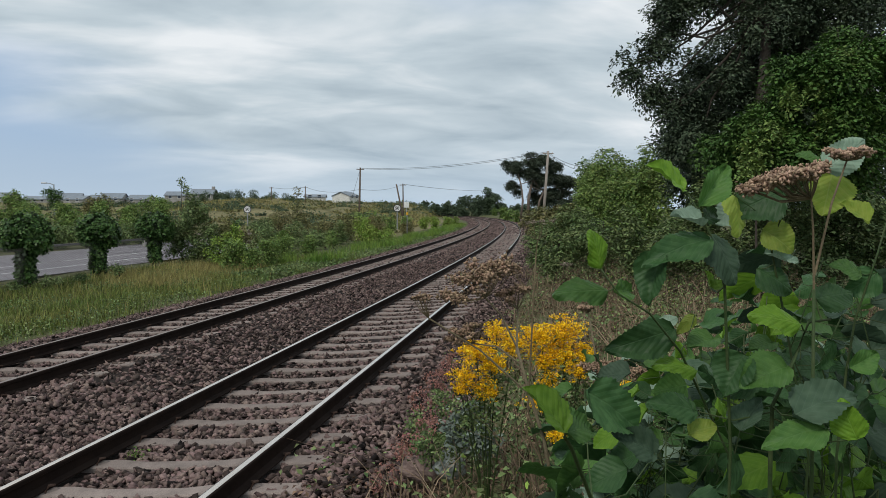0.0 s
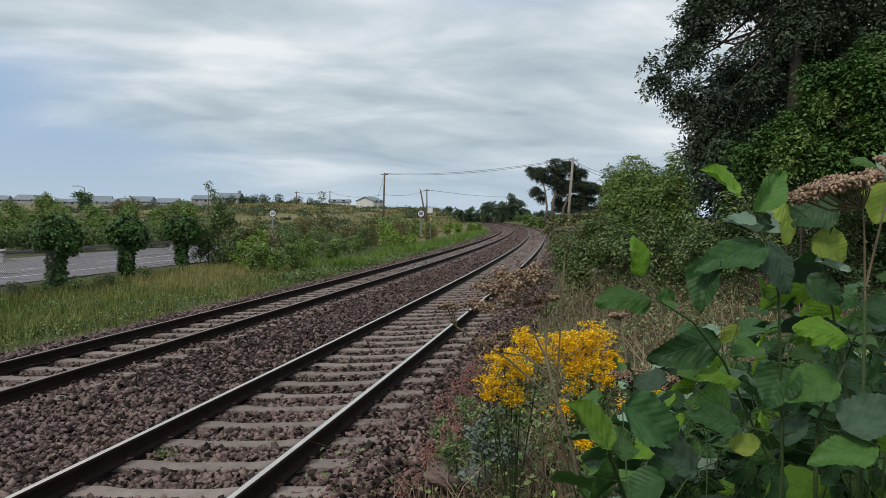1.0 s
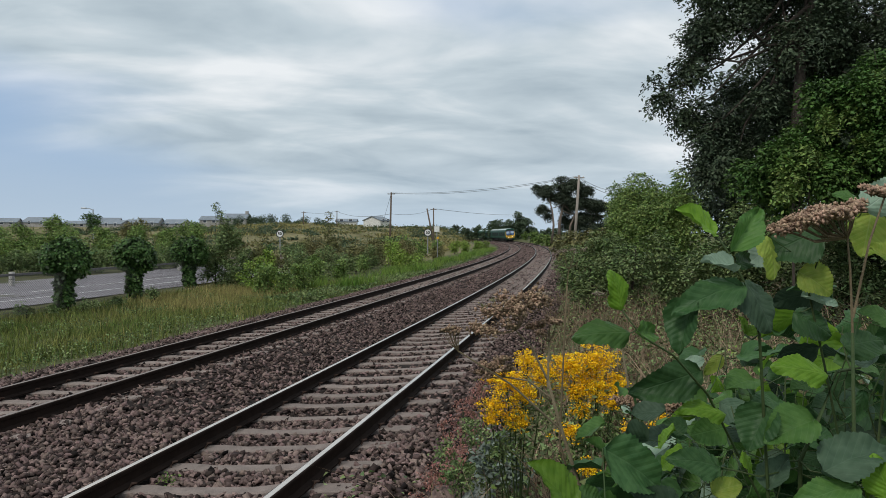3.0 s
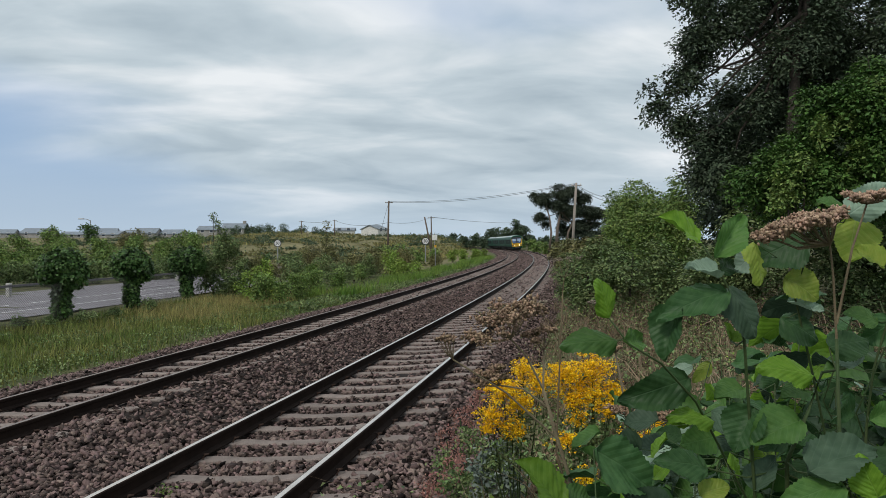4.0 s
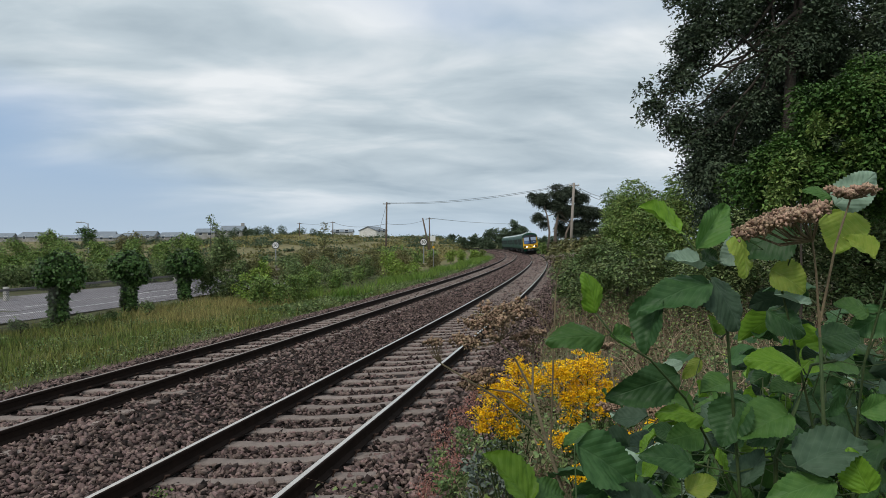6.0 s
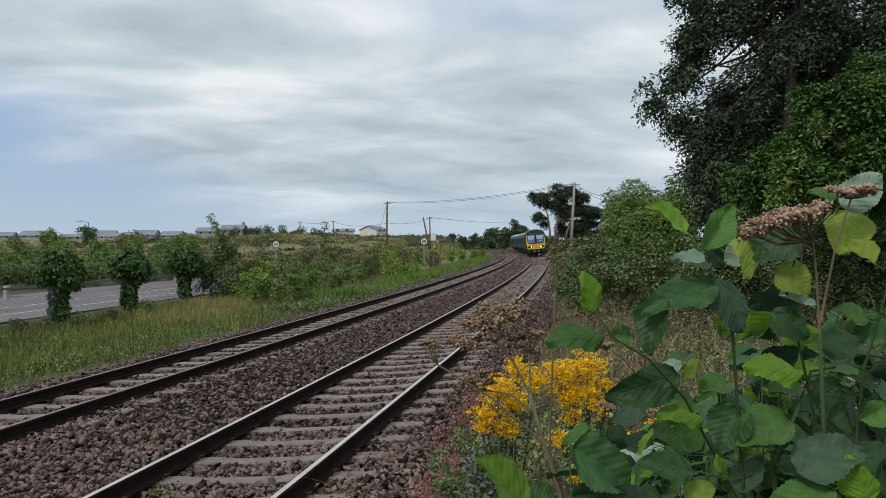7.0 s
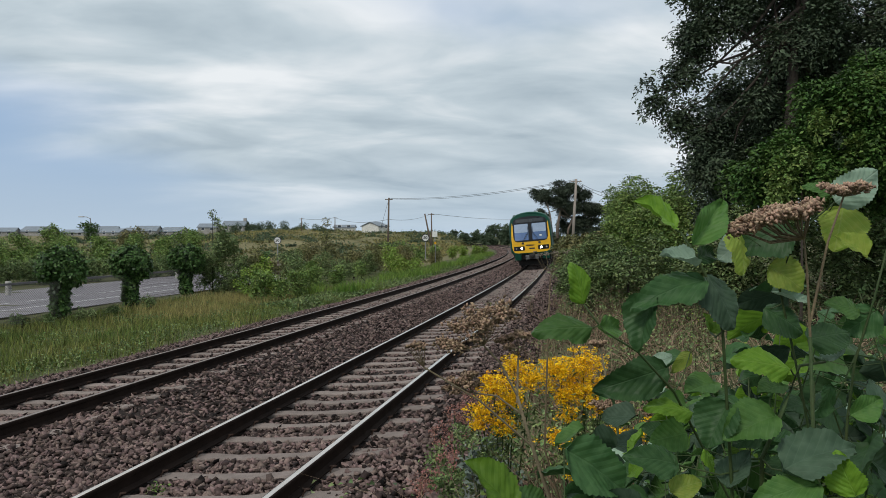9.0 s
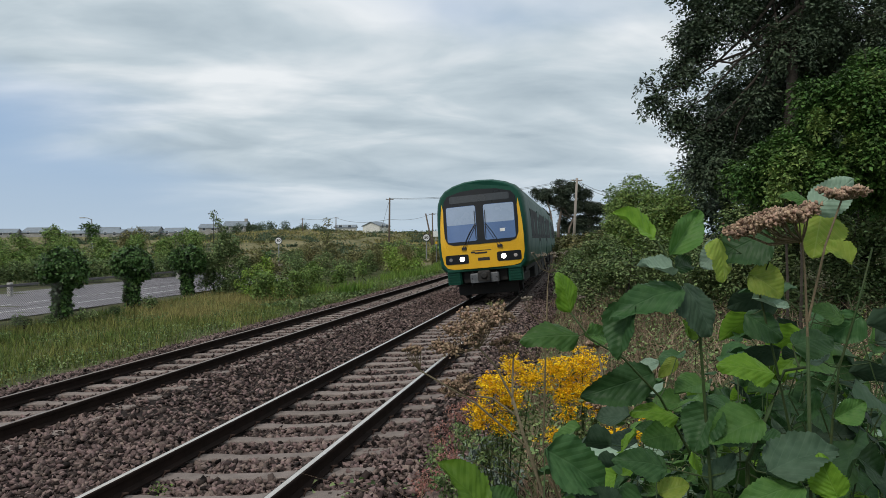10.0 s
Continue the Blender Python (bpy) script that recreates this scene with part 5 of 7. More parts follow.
bush("bramble_bank", "sprawling bramble bank along the line", "brambles", [((4.10, 19.00, 1.56), 0.65), ((4.20, 16.00, 1.43), 0.63), ((4.24, 24.00, 1.26), 0.49), ((4.33, 14.00, 1.44), 0.59), ((3.20, 16.00, 1.12), 0.43), ((3.37, 20.00, 0.91), 0.31), ((4.73, 13.00, 1.57), 0.61), ((5.33, 12.50, 1.78), 0.64), ((5.97, 12.00, 1.88), 0.66), ((6.90, 12.00, 1.87), 0.75), ((7.75, 12.00, 1.87), 0.75)], M_BRAMBLE, 3000, 28, 0.070, 0.15, 105, floor=0.1, stems=6, up=1.2)
bush("bramble_bank", "sprawling bramble bank beyond the pole", "brambles", [((7.24, 45.00, 1.35), 0.49), ((6.91, 40.00, 1.58), 0.56), ((6.54, 34.00, 1.50), 0.64), ((8.96, 60.00, 1.29), 0.42), ((6.47, 30.00, 1.78), 0.66), ((11.00, 70.00, 1.56), 0.49)], M_SCRUB, 420, 16, 0.17, 0.2, 106, floor=0.1, stems=6, up=0.8)


def build_bank():
    """Low growth, dead stalks and litter on the bank between the stones and the hedge."""
    rng = np.random.default_rng(110)

    def strew(n, s0, s1, o0, o1, zlo, zhi, bias=1.0):
        p, s, o = scatter(rng, n, s0, s1, o0, o1, bias)
        # thin out towards the stones, along an uneven edge
        e = 2.15 + 0.35 * np.sin(s * 1.3) + 0.25 * np.sin(s * 3.1 + 1) - 0.8 * smooth(0.5, -0.8, s)
        k = o > e + rng.uniform(0, 0.5, len(s))
        p[:, 2] = np.maximum(p[:, 2], np.interp(o, BAL_O, BAL_Z, right=-9)) + rng.uniform(zlo, zhi, len(s)) ** 1.0
        return p[k]

    for nm, mat, n, size, zhi, lab in (("bank_weeds", M_BRAMBLE, 46000, 0.050, 0.42, "low bramble and weeds on the bank"),
                                       ("bank_herbs", M_YOUNG, 4500, 0.042, 0.38, "fresh green herbs among dead growth"),
                                       ("leaf_litter", M_LITTER, 52000, 0.044, 0.14, "brown dead leaves and litter")):
        p = strew(n, -4.5, 22, 2.3 if mat is M_YOUNG else 1.3, 9, 0.0, zhi, 1.5)
        if mat is not M_LITTER:
            # bare brown patches of dead growth between the green
            p = p[np.sin(p[:, 0] * 2.1 + 1.3 * np.sin(p[:, 1] * 0.9)) + np.sin(p[:, 1] * 1.4 + p[:, 0]) + rng.normal(size=len(p)) * 0.5 > -0.35]
        tagged(new(nm, leaf_mesh(nm, rng, p, size, mat, 1.3, 0.62)), lab, "weeds", kind="stuff")
    p = strew(8000, -4.5, 18, 1.9, 9, -0.02, 0.02, 1.4)
    tagged(new("dead_stalks", blades("dead_stalks", rng, p, 0.55, 0.005, M_STALK, 0.9)), "bent dry brown stalks", "weeds", kind="stuff")
    for nm, mat, n in (("path_weeds", M_BRAMBLE, 9000), ("path_litter", M_LITTER, 6000)):
        p = strew(n, -14, -4.5, 1.7, 9, 0.0, 0.2)
        tagged(new(nm, leaf_mesh(nm, rng, p, 0.07, mat, 1.3, 0.62)), "low weeds and litter on the bank", "weeds", kind="stuff")
    p = strew(5000, -2, 20, 1.9, 4.0, -0.02, 0.02, 1.2)
    tagged(new("bank_grass", blades("bank_grass", rng, p, 0.25, 0.005, M_STALK, 0.6)), "thin dry grass at the foot of the bank", "grass", kind="stuff")


M_LITTER = leaf_material("dead_leaf", (0.125, 0.080, 0.053), (0.185, 0.130, 0.088), vary=0.85, hue=0.02, rough=0.8, translucent=0.03)
M_STALK = leaf_material("dry_stalk", (0.165, 0.120, 0.078), (0.25, 0.195, 0.13), vary=0.75, hue=0.015, rough=0.8, translucent=0.05)
build_bank()
# added tufts in a lighter leaf colour paint sunlit clumps on the sycamore
bush("elder_shrub", "light green tufts standing in for sunlit leaves of the sycamore", "shrub", [((4.65, 9.80, 2.83), 0.17), ((4.88, 9.80, 3.08), 0.12), ((5.47, 9.70, 3.71), 0.14), ((5.81, 9.70, 4.08), 0.15), ((5.11, 9.80, 3.54), 0.11), ((4.53, 9.80, 2.62), 0.12), ((5.53, 9.60, 3.24), 0.11)], M_HEDGE, 260, 22, 0.058, 0.11, 120, floor=0.5, stems=2)


# ---- plants close to the camera ----
def veined(name, color, color2, pale, translucent=0.25, rough=0.40):
    """A broad leaf, in its own space: x runs from stalk to tip, y across; pale midrib and side veins, puckered between them."""
    mat = bpy.data.materials.new(name)
    mat.use_nodes = True
    N, L = mat.node_tree.nodes, mat.node_tree.links
    bs, o = N["Principled BSDF"], N["Material Output"]
    tc, sep = N.new("ShaderNodeTexCoord"), N.new("ShaderNodeSeparateXYZ")
    L.new(tc.outputs["Object"], sep.inputs[0])

    def m(op, a, b=None, clamp=False):
        n = N.new("ShaderNodeMath")
        n.operation, n.use_clamp = op, clamp
        for i, v in enumerate((a, b)):
            if v is None:
                continue
            if isinstance(v, (int, float)):
                n.inputs[i].default_value = v
            else:
                L.new(v, n.inputs[i])
        return n.outputs[0]

    side = m("ABSOLUTE", sep.outputs[1])
    along = m("SUBTRACT", m("MULTIPLY", sep.outputs[0], 7.5), m("MULTIPLY", side, 6.5))
    tri = m("ABSOLUTE", m("SUBTRACT", m("FRACT", along), 0.5))
    vein = m("MULTIPLY", m("SUBTRACT", tri, 0.43, True), 12.0, True)
    rib = m("SUBTRACT", 1.0, m("MULTIPLY", side, 45.0), True)
    lines = m("MAXIMUM", vein, rib)
    noi = N.new("ShaderNodeTexNoise")
    noi.inputs["Scale"].default_value, noi.inputs["Detail"].default_value = 5.0, 4
    L.new(tc.outputs["Object"], noi.inputs["Vector"])

    def mixc(fac, a, b):
        n = N.new("ShaderNodeMix")
        n.data_type = "RGBA"
        L.new(fac, n.inputs[0])
        for s, v in ((n.inputs[6], a), (n.inputs[7], b)):
            if isinstance(v, tuple):
                s.default_value = (*v, 1)
            else:
                L.new(v, s)
        return n.outputs[2]

    mr = N.new("ShaderNodeMapRange")
    mr.inputs["From Min"].default_value, mr.inputs["From Max"].default_value = 0.35, 0.68
    L.new(noi.outputs["Fac"], mr.inputs["Value"])
    col = mixc(m("MULTIPLY", lines, 0.42), mixc(mr.outputs[0], color, color2), pale)
    oi, hs, vr = N.new("ShaderNodeObjectInfo"), N.new("ShaderNodeHueSaturation"), N.new("ShaderNodeMapRange")
    vr.inputs["To Min"].default_value, vr.inputs["To Max"].default_value = 0.72, 1.3
    L.new(oi.outputs["Random"], vr.inputs["Value"])
    L.new(vr.outputs[0], hs.inputs["Value"])
    L.new(col, hs.inputs["Color"])
    L.new(hs.outputs[0], bs.inputs["Base Color"])
    bs.inputs["Roughness"].default_value = rough + 0.1
    bs.inputs["Specular IOR Level"].default_value = 0.2
    bp = N.new("ShaderNodeBump")
    bp.inputs["Strength"].default_value, bp.inputs["Distance"].default_value = 0.3, 0.004
    L.new(m("SUBTRACT", m("MULTIPLY", tri, -1.0), rib), bp.inputs["Height"])
    L.new(bp.outputs[0], bs.inputs["Normal"])
    tr, ms = N.new("ShaderNodeBsdfTranslucent"), N.new("ShaderNodeMixShader")
    L.new(hs.outputs[0], tr.inputs[0])
    ms.inputs[0].default_value = translucent
    L.new(bs.outputs[0], ms.inputs[1])
    L.new(tr.outputs[0], ms.inputs[2])
    L.new(ms.outputs[0], o.inputs[0])
    return mat


V_BRIGHT = veined("bright_leaf", (0.098, 0.205, 0.018), (0.140, 0.260, 0.026), (0.19, 0.31, 0.06), 0.3)
V_MID = veined("mid_green_leaf", (0.056, 0.135, 0.030), (0.085, 0.175, 0.042), (0.13, 0.23, 0.08), 0.25)
V_DARK = veined("dark_leaf", (0.027, 0.074, 0.022), (0.046, 0.104, 0.034), (0.075, 0.14, 0.06), 0.15)
V_BLUE = veined("blue_green_leaf", (0.038, 0.072, 0.040), (0.060, 0.100, 0.060), (0.09, 0.14, 0.09), 0.15, 0.5)
V_PALE = veined("pale_leaf", (0.20, 0.29, 0.21), (0.26, 0.36, 0.26), (0.36, 0.45, 0.36), 0.25, 0.5)
V_YELLOW = veined("yellow_green_leaf", (0.20, 0.29, 0.045), (0.27, 0.33, 0.06), (0.34, 0.40, 0.14), 0.4)
M_STEM = material("green_stem", (0.036, 0.066, 0.020), (0.058, 0.072, 0.028), rough=0.6, scale=20, fine=200, bump=0.2, spec=0.2)
M_DRYSTEM = material("dry_stem", (0.17, 0.135, 0.08), (0.11, 0.085, 0.055), rough=0.8, scale=20, fine=200, bump=0.3)
M_SEED = leaf_material("brown_seed", (0.40, 0.285, 0.20), (0.28, 0.19, 0.125), vary=0.5, rough=0.8, translucent=0.05, scale=30)
M_DARKSEED = leaf_material("dark_brown_seed", (0.33, 0.235, 0.155), (0.23, 0.16, 0.105), vary=0.6, rough=0.8, translucent=0.1, scale=20)
M_PETAL = leaf_material("yellow_petal", (0.86, 0.58, 0.012), (0.80, 0.44, 0.008), vary=0.4, hue=0.015, rough=0.6, translucent=0.12, scale=9)
M_PINK = leaf_material("pink_floret", (0.40, 0.20, 0.17), (0.30, 0.16, 0.11), vary=0.35, rough=0.7, translucent=0.2, scale=6)
M_GREYLEAF = leaf_material("grey_green_leaf", (0.20, 0.24, 0.20), (0.12, 0.16, 0.13), vary=0.35, rough=0.6, translucent=0.15, scale=4)


def leaf_shape(seed, fold, droop, teeth, nx=28, ny=8):
    """A toothed oval leaf one metre long, a metre across at y scale 1."""
    rng = random.Random(seed)
    g = Geo()
    skew = rng.uniform(-0.08, 0.08)
    wave = rng.uniform(0, 6.28)
    for i in range(nx + 1):
        t = i / nx
        w = 0.5 * (math.sin(math.pi * min(1, t ** 0.74)) ** 0.66 if 0 < t < 1 else 0.0)
        w *= 1 + teeth * 0.55 * ((t * nx / 2) % 1.0 - 0.25) + (0.04 * math.sin(t * 9 + wave))
        for j in range(ny + 1):
            u = -1 + 2 * j / ny
            z = fold * abs(u) * w * 1.2 - droop * t * t + 0.07 * math.sin(7 * t + 3 * u + wave) * abs(u) + 0.022 * math.sin(24 * t - 5 * abs(u) + wave) * abs(u) ** 0.5
            g.v.append((t + 0.05 * teeth * abs(u), u * w + skew * math.sin(math.pi * t), z))
    for i in range(nx):
        for j in range(ny):
            a = i * (ny + 1) + j
            g.f.append((a, a + ny + 1, a + ny + 2, a + 1))
    return g


SHAPES = [leaf_shape(1, 0.30, 0.22, 0.30), leaf_shape(2, 0.12, 0.32, 0.32), leaf_shape(3, 0.42, 0.10, 0.26), leaf_shape(4, -0.15, 0.28, 0.32)]
SMALL = [leaf_shape(5, 0.30, 0.22, 0.2, 11, 4), leaf_shape(6, 0.12, 0.32, 0.2, 11, 4), leaf_shape(7, 0.42, 0.10, 0.2, 11, 4), leaf_shape(8, -0.15, 0.28, 0.2, 11, 4)]
LEAF_MESH = {}


def broad_leaf(parent, base, tip, width, mat, rng, face=0.65, small=False):
    """One leaf as a part: from base to tip, its face turned between the sky and the west."""
    base, tip = Vector(base), Vector(tip)
    k = rng.randrange(len(SHAPES))
    if (mat.name, k, small) not in LEAF_MESH:
        LEAF_MESH[mat.name, k, small] = (SMALL if small else SHAPES)[k].mesh("leaf", mat, True)
    a = tip - base
    length = a.length
    a.normalize()
    n = Vector((rng.uniform(-0.6, 0.6), -face + rng.uniform(-0.25, 0.35), 1 - face + rng.uniform(-0.1, 0.5)))
    n = (n - a * n.dot(a)).normalized()
    b = n.cross(a)
    m = Matrix(((a.x * length, b.x * width, n.x * length, base.x), (a.y * length, b.y * width, n.y * length, base.y), (a.z * length, b.z * width, n.z * length, base.z), (0, 0, 0, 1)))
    ob = new("leaf", LEAF_MESH[mat.name, k, small])
    ob.parent = parent
    ob.matrix_basis = parent.matrix_basis.inverted() @ m
    return ob


def leafy_plant(name, label, foot, stem, leaves, seed, r=0.0017, stem_mat=M_STEM, small=False):
    """A stem from its foot through the given points; each leaf joined to it by a stalk."""
    rng = random.Random(seed)
    root = thing(name, label, "plant", Matrix.Translation(foot))
    inv = root.matrix_basis.inverted()
    pts = [Vector(foot)] + [Vector(p) for p in stem]
    part("stem", Geo().tube([inv @ p for p in pts], [r * (1.5 - 0.9 * i / len(pts)) for i in range(len(pts))], 7), stem_mat, root, smooth=True)
    fine = [pts[i].lerp(pts[i + 1], k / 8) for i in range(len(pts) - 1) for k in range(9)]
    for base, tip, width, mat in leaves:
        broad_leaf(root, base, tip, width, mat, rng, 0.65, small)
        b = Vector(base)
        low = [p for p in fine if p.z < b.z + 0.02] or fine
        near = min(low, key=lambda p: (p - b).length)
        mid = near.lerp(b, 0.5) - Vector((0, 0, 0.12 * (near - b).length))
        part("leaf_stalk", Geo().tube([inv @ near, inv @ mid, inv @ b], [r * 0.6, r * 0.5, r * 0.4], 5), stem_mat, root)
    return root


SHOOT = leafy_plant("elm_shoot", "leafy young shoot with toothed green leaves", (0.46, 1.08, 0.33), [(0.43, 1.00, 1.60), (0.41, 0.99, 1.84), (0.39, 0.98, 1.90), (0.37, 0.98, 1.94), (0.35, 0.98, 1.97)], [
    ((0.343, 0.980, 1.973), (0.296, 0.960, 2.015), 0.047, V_BRIGHT), ((0.366, 0.980, 1.952), (0.414, 1.000, 2.014), 0.041, V_MID), ((0.367, 0.970, 1.926), (0.318, 0.950, 1.945), 0.032, V_PALE), ((0.371, 0.980, 1.936), (0.418, 1.010, 1.945), 0.026, V_DARK),
    ((0.379, 0.970, 1.908), (0.285, 0.940, 1.894), 0.056, V_DARK), ((0.317, 0.980, 1.889), (0.288, 0.960, 1.819), 0.049, V_DARK), ((0.384, 0.980, 1.915), (0.426, 0.960, 1.855), 0.061, V_BLUE), ((0.415, 1.050, 1.832), (0.410, 1.050, 1.858), 0.021, V_BRIGHT),
    ((0.415, 1.050, 1.830), (0.435, 1.050, 1.842), 0.021, V_BRIGHT)], 201)
ARCH = leafy_plant("bramble_shoot", "arching shoot with toothed leaves reaching over the bank", (0.56, 1.25, 0.34), [(0.51, 1.20, 1.53), (0.40, 1.15, 1.72), (0.33, 1.10, 1.79), (0.28, 1.10, 1.82), (0.25, 1.10, 1.86)], [
    ((0.251, 1.100, 1.859), (0.240, 1.080, 1.916), 0.041, V_BRIGHT), ((0.264, 1.100, 1.825), (0.183, 1.070, 1.837), 0.053, V_MID), ((0.271, 1.100, 1.826), (0.317, 1.130, 1.824), 0.036, V_MID), ((0.389, 1.150, 1.758), (0.284, 1.120, 1.731), 0.065, V_DARK),
    ((0.430, 1.150, 1.688), (0.361, 1.130, 1.716), 0.043, V_BRIGHT), ((0.442, 1.200, 1.775), (0.412, 1.200, 1.743), 0.023, V_YELLOW), ((0.380, 1.200, 1.756), (0.410, 1.200, 1.775), 0.028, V_PALE)], 202)
LOW = leafy_plant("hazel_shoot", "low shoot with large bright and dark toothed leaves", (0.20, 0.85, 0.34), [(0.17, 0.80, 1.61), (0.12, 0.70, 1.71), (0.10, 0.64, 1.74)], [
    ((0.193, 0.950, 1.706), (0.278, 0.950, 1.658), 0.073, V_DARK), ((0.096, 0.620, 1.750), (0.065, 0.620, 1.794), 0.038, V_BRIGHT), ((0.099, 0.630, 1.747), (0.139, 0.660, 1.749), 0.032, V_MID), ((0.293, 0.950, 1.619), (0.236, 0.930, 1.653), 0.045, V_BLUE)], 203, r=0.002)
CROWN = leafy_plant("elm_shoot", "tall shoot with pale and yellowing toothed leaves", (0.66, 1.30, 0.34), [(0.66, 1.20, 1.52), (0.61, 1.20, 1.76), (0.58, 1.20, 1.89), (0.61, 1.20, 1.97), (0.67, 1.20, 2.02)], [
    ((0.642, 1.150, 2.017), (0.702, 1.130, 2.065), 0.059, V_PALE), ((0.638, 1.150, 2.030), (0.601, 1.150, 2.050), 0.027, V_MID), ((0.683, 1.200, 2.013), (0.662, 1.180, 1.950), 0.075, V_YELLOW), ((0.512, 1.200, 1.976), (0.533, 1.180, 1.912), 0.071, V_YELLOW),
    ((0.600, 1.200, 1.980), (0.514, 1.200, 1.956), 0.086, V_DARK), ((0.563, 1.200, 1.917), (0.616, 1.180, 1.886), 0.060, V_YELLOW), ((0.568, 1.200, 1.875), (0.632, 1.200, 1.862), 0.038, V_PALE), ((0.557, 1.200, 1.849), (0.618, 1.180, 1.821), 0.060, V_DARK),
    ((0.548, 1.250, 1.962), (0.504, 1.250, 1.932), 0.059, V_PALE)], 204)
SPRAY = leafy_plant("bramble_shoot", "stout bramble shoot with large dark leaves", (0.50, 0.98, 0.33), [(0.48, 1.00, 1.60), (0.48, 1.00, 1.67), (0.51, 1.00, 1.74), (0.54, 1.02, 1.79), (0.59, 1.05, 1.79)], [
    ((0.518, 1.000, 1.789), (0.448, 0.980, 1.815), 0.048, V_BRIGHT), ((0.566, 1.050, 1.821), (0.628, 1.050, 1.840), 0.053, V_DARK), ((0.577, 0.950, 1.637), (0.552, 0.950, 1.686), 0.048, V_BRIGHT), ((0.531, 0.950, 1.652), (0.444, 0.930, 1.649), 0.053, V_MID),
    ((0.488, 0.980, 1.732), (0.418, 0.960, 1.714), 0.061, V_MID), ((0.435, 1.000, 1.746), (0.399, 0.980, 1.691), 0.058, V_DARK), ((0.483, 0.950, 1.670), (0.592, 0.970, 1.714), 0.068, V_BLUE), ((0.368, 1.000, 1.662), (0.304, 0.980, 1.687), 0.048, V_DARK),
    ((0.421, 1.050, 1.669), (0.445, 1.050, 1.636), 0.031, V_BRIGHT)], 205, r=0.0024)
SIDE = leafy_plant("bramble_shoot", "bramble shoot with mixed pale and dark leaves", (0.68, 1.12, 0.33), [(0.64, 1.10, 1.56), (0.65, 1.10, 1.70), (0.66, 1.10, 1.78), (0.69, 1.10, 1.88), (0.71, 1.10, 1.96)], [
    ((0.636, 1.100, 1.788), (0.607, 1.100, 1.821), 0.038, V_PALE), ((0.625, 1.100, 1.748), (0.604, 1.080, 1.702), 0.043, V_DARK), ((0.642, 1.080, 1.707), (0.688, 1.080, 1.732), 0.039, V_MID), ((0.667, 1.100, 1.854), (0.626, 1.100, 1.876), 0.043, V_MID),
    ((0.706, 1.150, 1.934), (0.662, 1.150, 1.969), 0.040, V_YELLOW), ((0.433, 1.000, 1.631), (0.462, 1.000, 1.681), 0.042, V_BLUE), ((0.357, 1.000, 1.626), (0.399, 1.000, 1.643), 0.036, V_YELLOW), ((0.693, 1.100, 1.858), (0.650, 1.100, 1.824), 0.052, V_DARK)], 206)


def filler_plant(seed):
    """A knee-high clump of toothed leaves."""
    rng = random.Random(seed)
    leaves = []
    for k in range(15):
        a, h, d = rng.uniform(0, 6.28), rng.uniform(0.1, 0.62), rng.uniform(0.03, 0.14)
        b = Vector((math.cos(a) * d, math.sin(a) * d, h))
        ln = rng.uniform(0.05, 0.095)
        tip = b + Vector((math.cos(a) * ln, math.sin(a) * ln, rng.uniform(-0.04, 0.03)))
        leaves.append((b, tip, ln * rng.uniform(0.65, 0.85), rng.choice((V_PALE, V_MID, V_DARK, V_DARK, V_BLUE, V_MID, V_DARK, V_BLUE))))
    return leafy_plant("undergrowth_plant", "knee-high leafy plant in the undergrowth", (0, 0, 0), [(0.02, 0.01, 0.2), (-0.01, 0.02, 0.4), (0.01, -0.01, 0.62)], leaves, seed, small=True)


_frng = random.Random(77)
FILL = [filler_plant(300 + k) for k in range(4)]
for ob in FILL:
    tagged(ob, group="undergrowth plants")
_spots = []
for k in range(130):
    d = _frng.uniform(1.2, 3.4)
    x = d * _frng.uniform(0.24, 0.68)
    s_, o_ = to_line(x, d)
    m = Matrix.Translation((x, d, float(ground_z(s_, o_)) + _frng.uniform(-0.05, 0.12))) @ Matrix.Rotation(_frng.uniform(0, 6.28), 4, "Z") @ Matrix.Scale(_frng.uniform(0.9, 1.7), 4)
    if k < 4:
        FILL[k].matrix_basis = m
    else:
        c = copy_thing(FILL[k % 4], m)
        c.matrix_basis = m


def thicket_plant(seed, tall):
    """A head-high shoot with large toothed leaves on its upper part."""
    rng = random.Random(seed)
    leaves = []
    for k in range(20):
        a, d = rng.uniform(0, 6.28), rng.uniform(0.03, 0.16)
        h = tall * (0.42 + 0.58 * k / 19)
        b = Vector((math.cos(a) * d, math.sin(a) * d, h))
        ln = rng.uniform(0.06, 0.11)
        tip = b + Vector((math.cos(a) * ln, math.sin(a) * ln, rng.uniform(-0.05, 0.04)))
        leaves.append((b, tip, ln * rng.uniform(0.7, 0.9), rng.choice((V_DARK, V_DARK, V_DARK, V_MID, V_BLUE, V_BRIGHT, V_MID, V_DARK, V_BLUE))))
    return leafy_plant("thicket_shoot", "tall leafy shoot in the thicket beside the path", (0, 0, 0), [(rng.uniform(-0.09, 0.09), rng.uniform(-0.06, 0.06), tall * q) for q in (0.25, 0.45, 0.6, 0.75, 0.88)] + [(0.0, 0.0, tall)], leaves, seed, small=True)


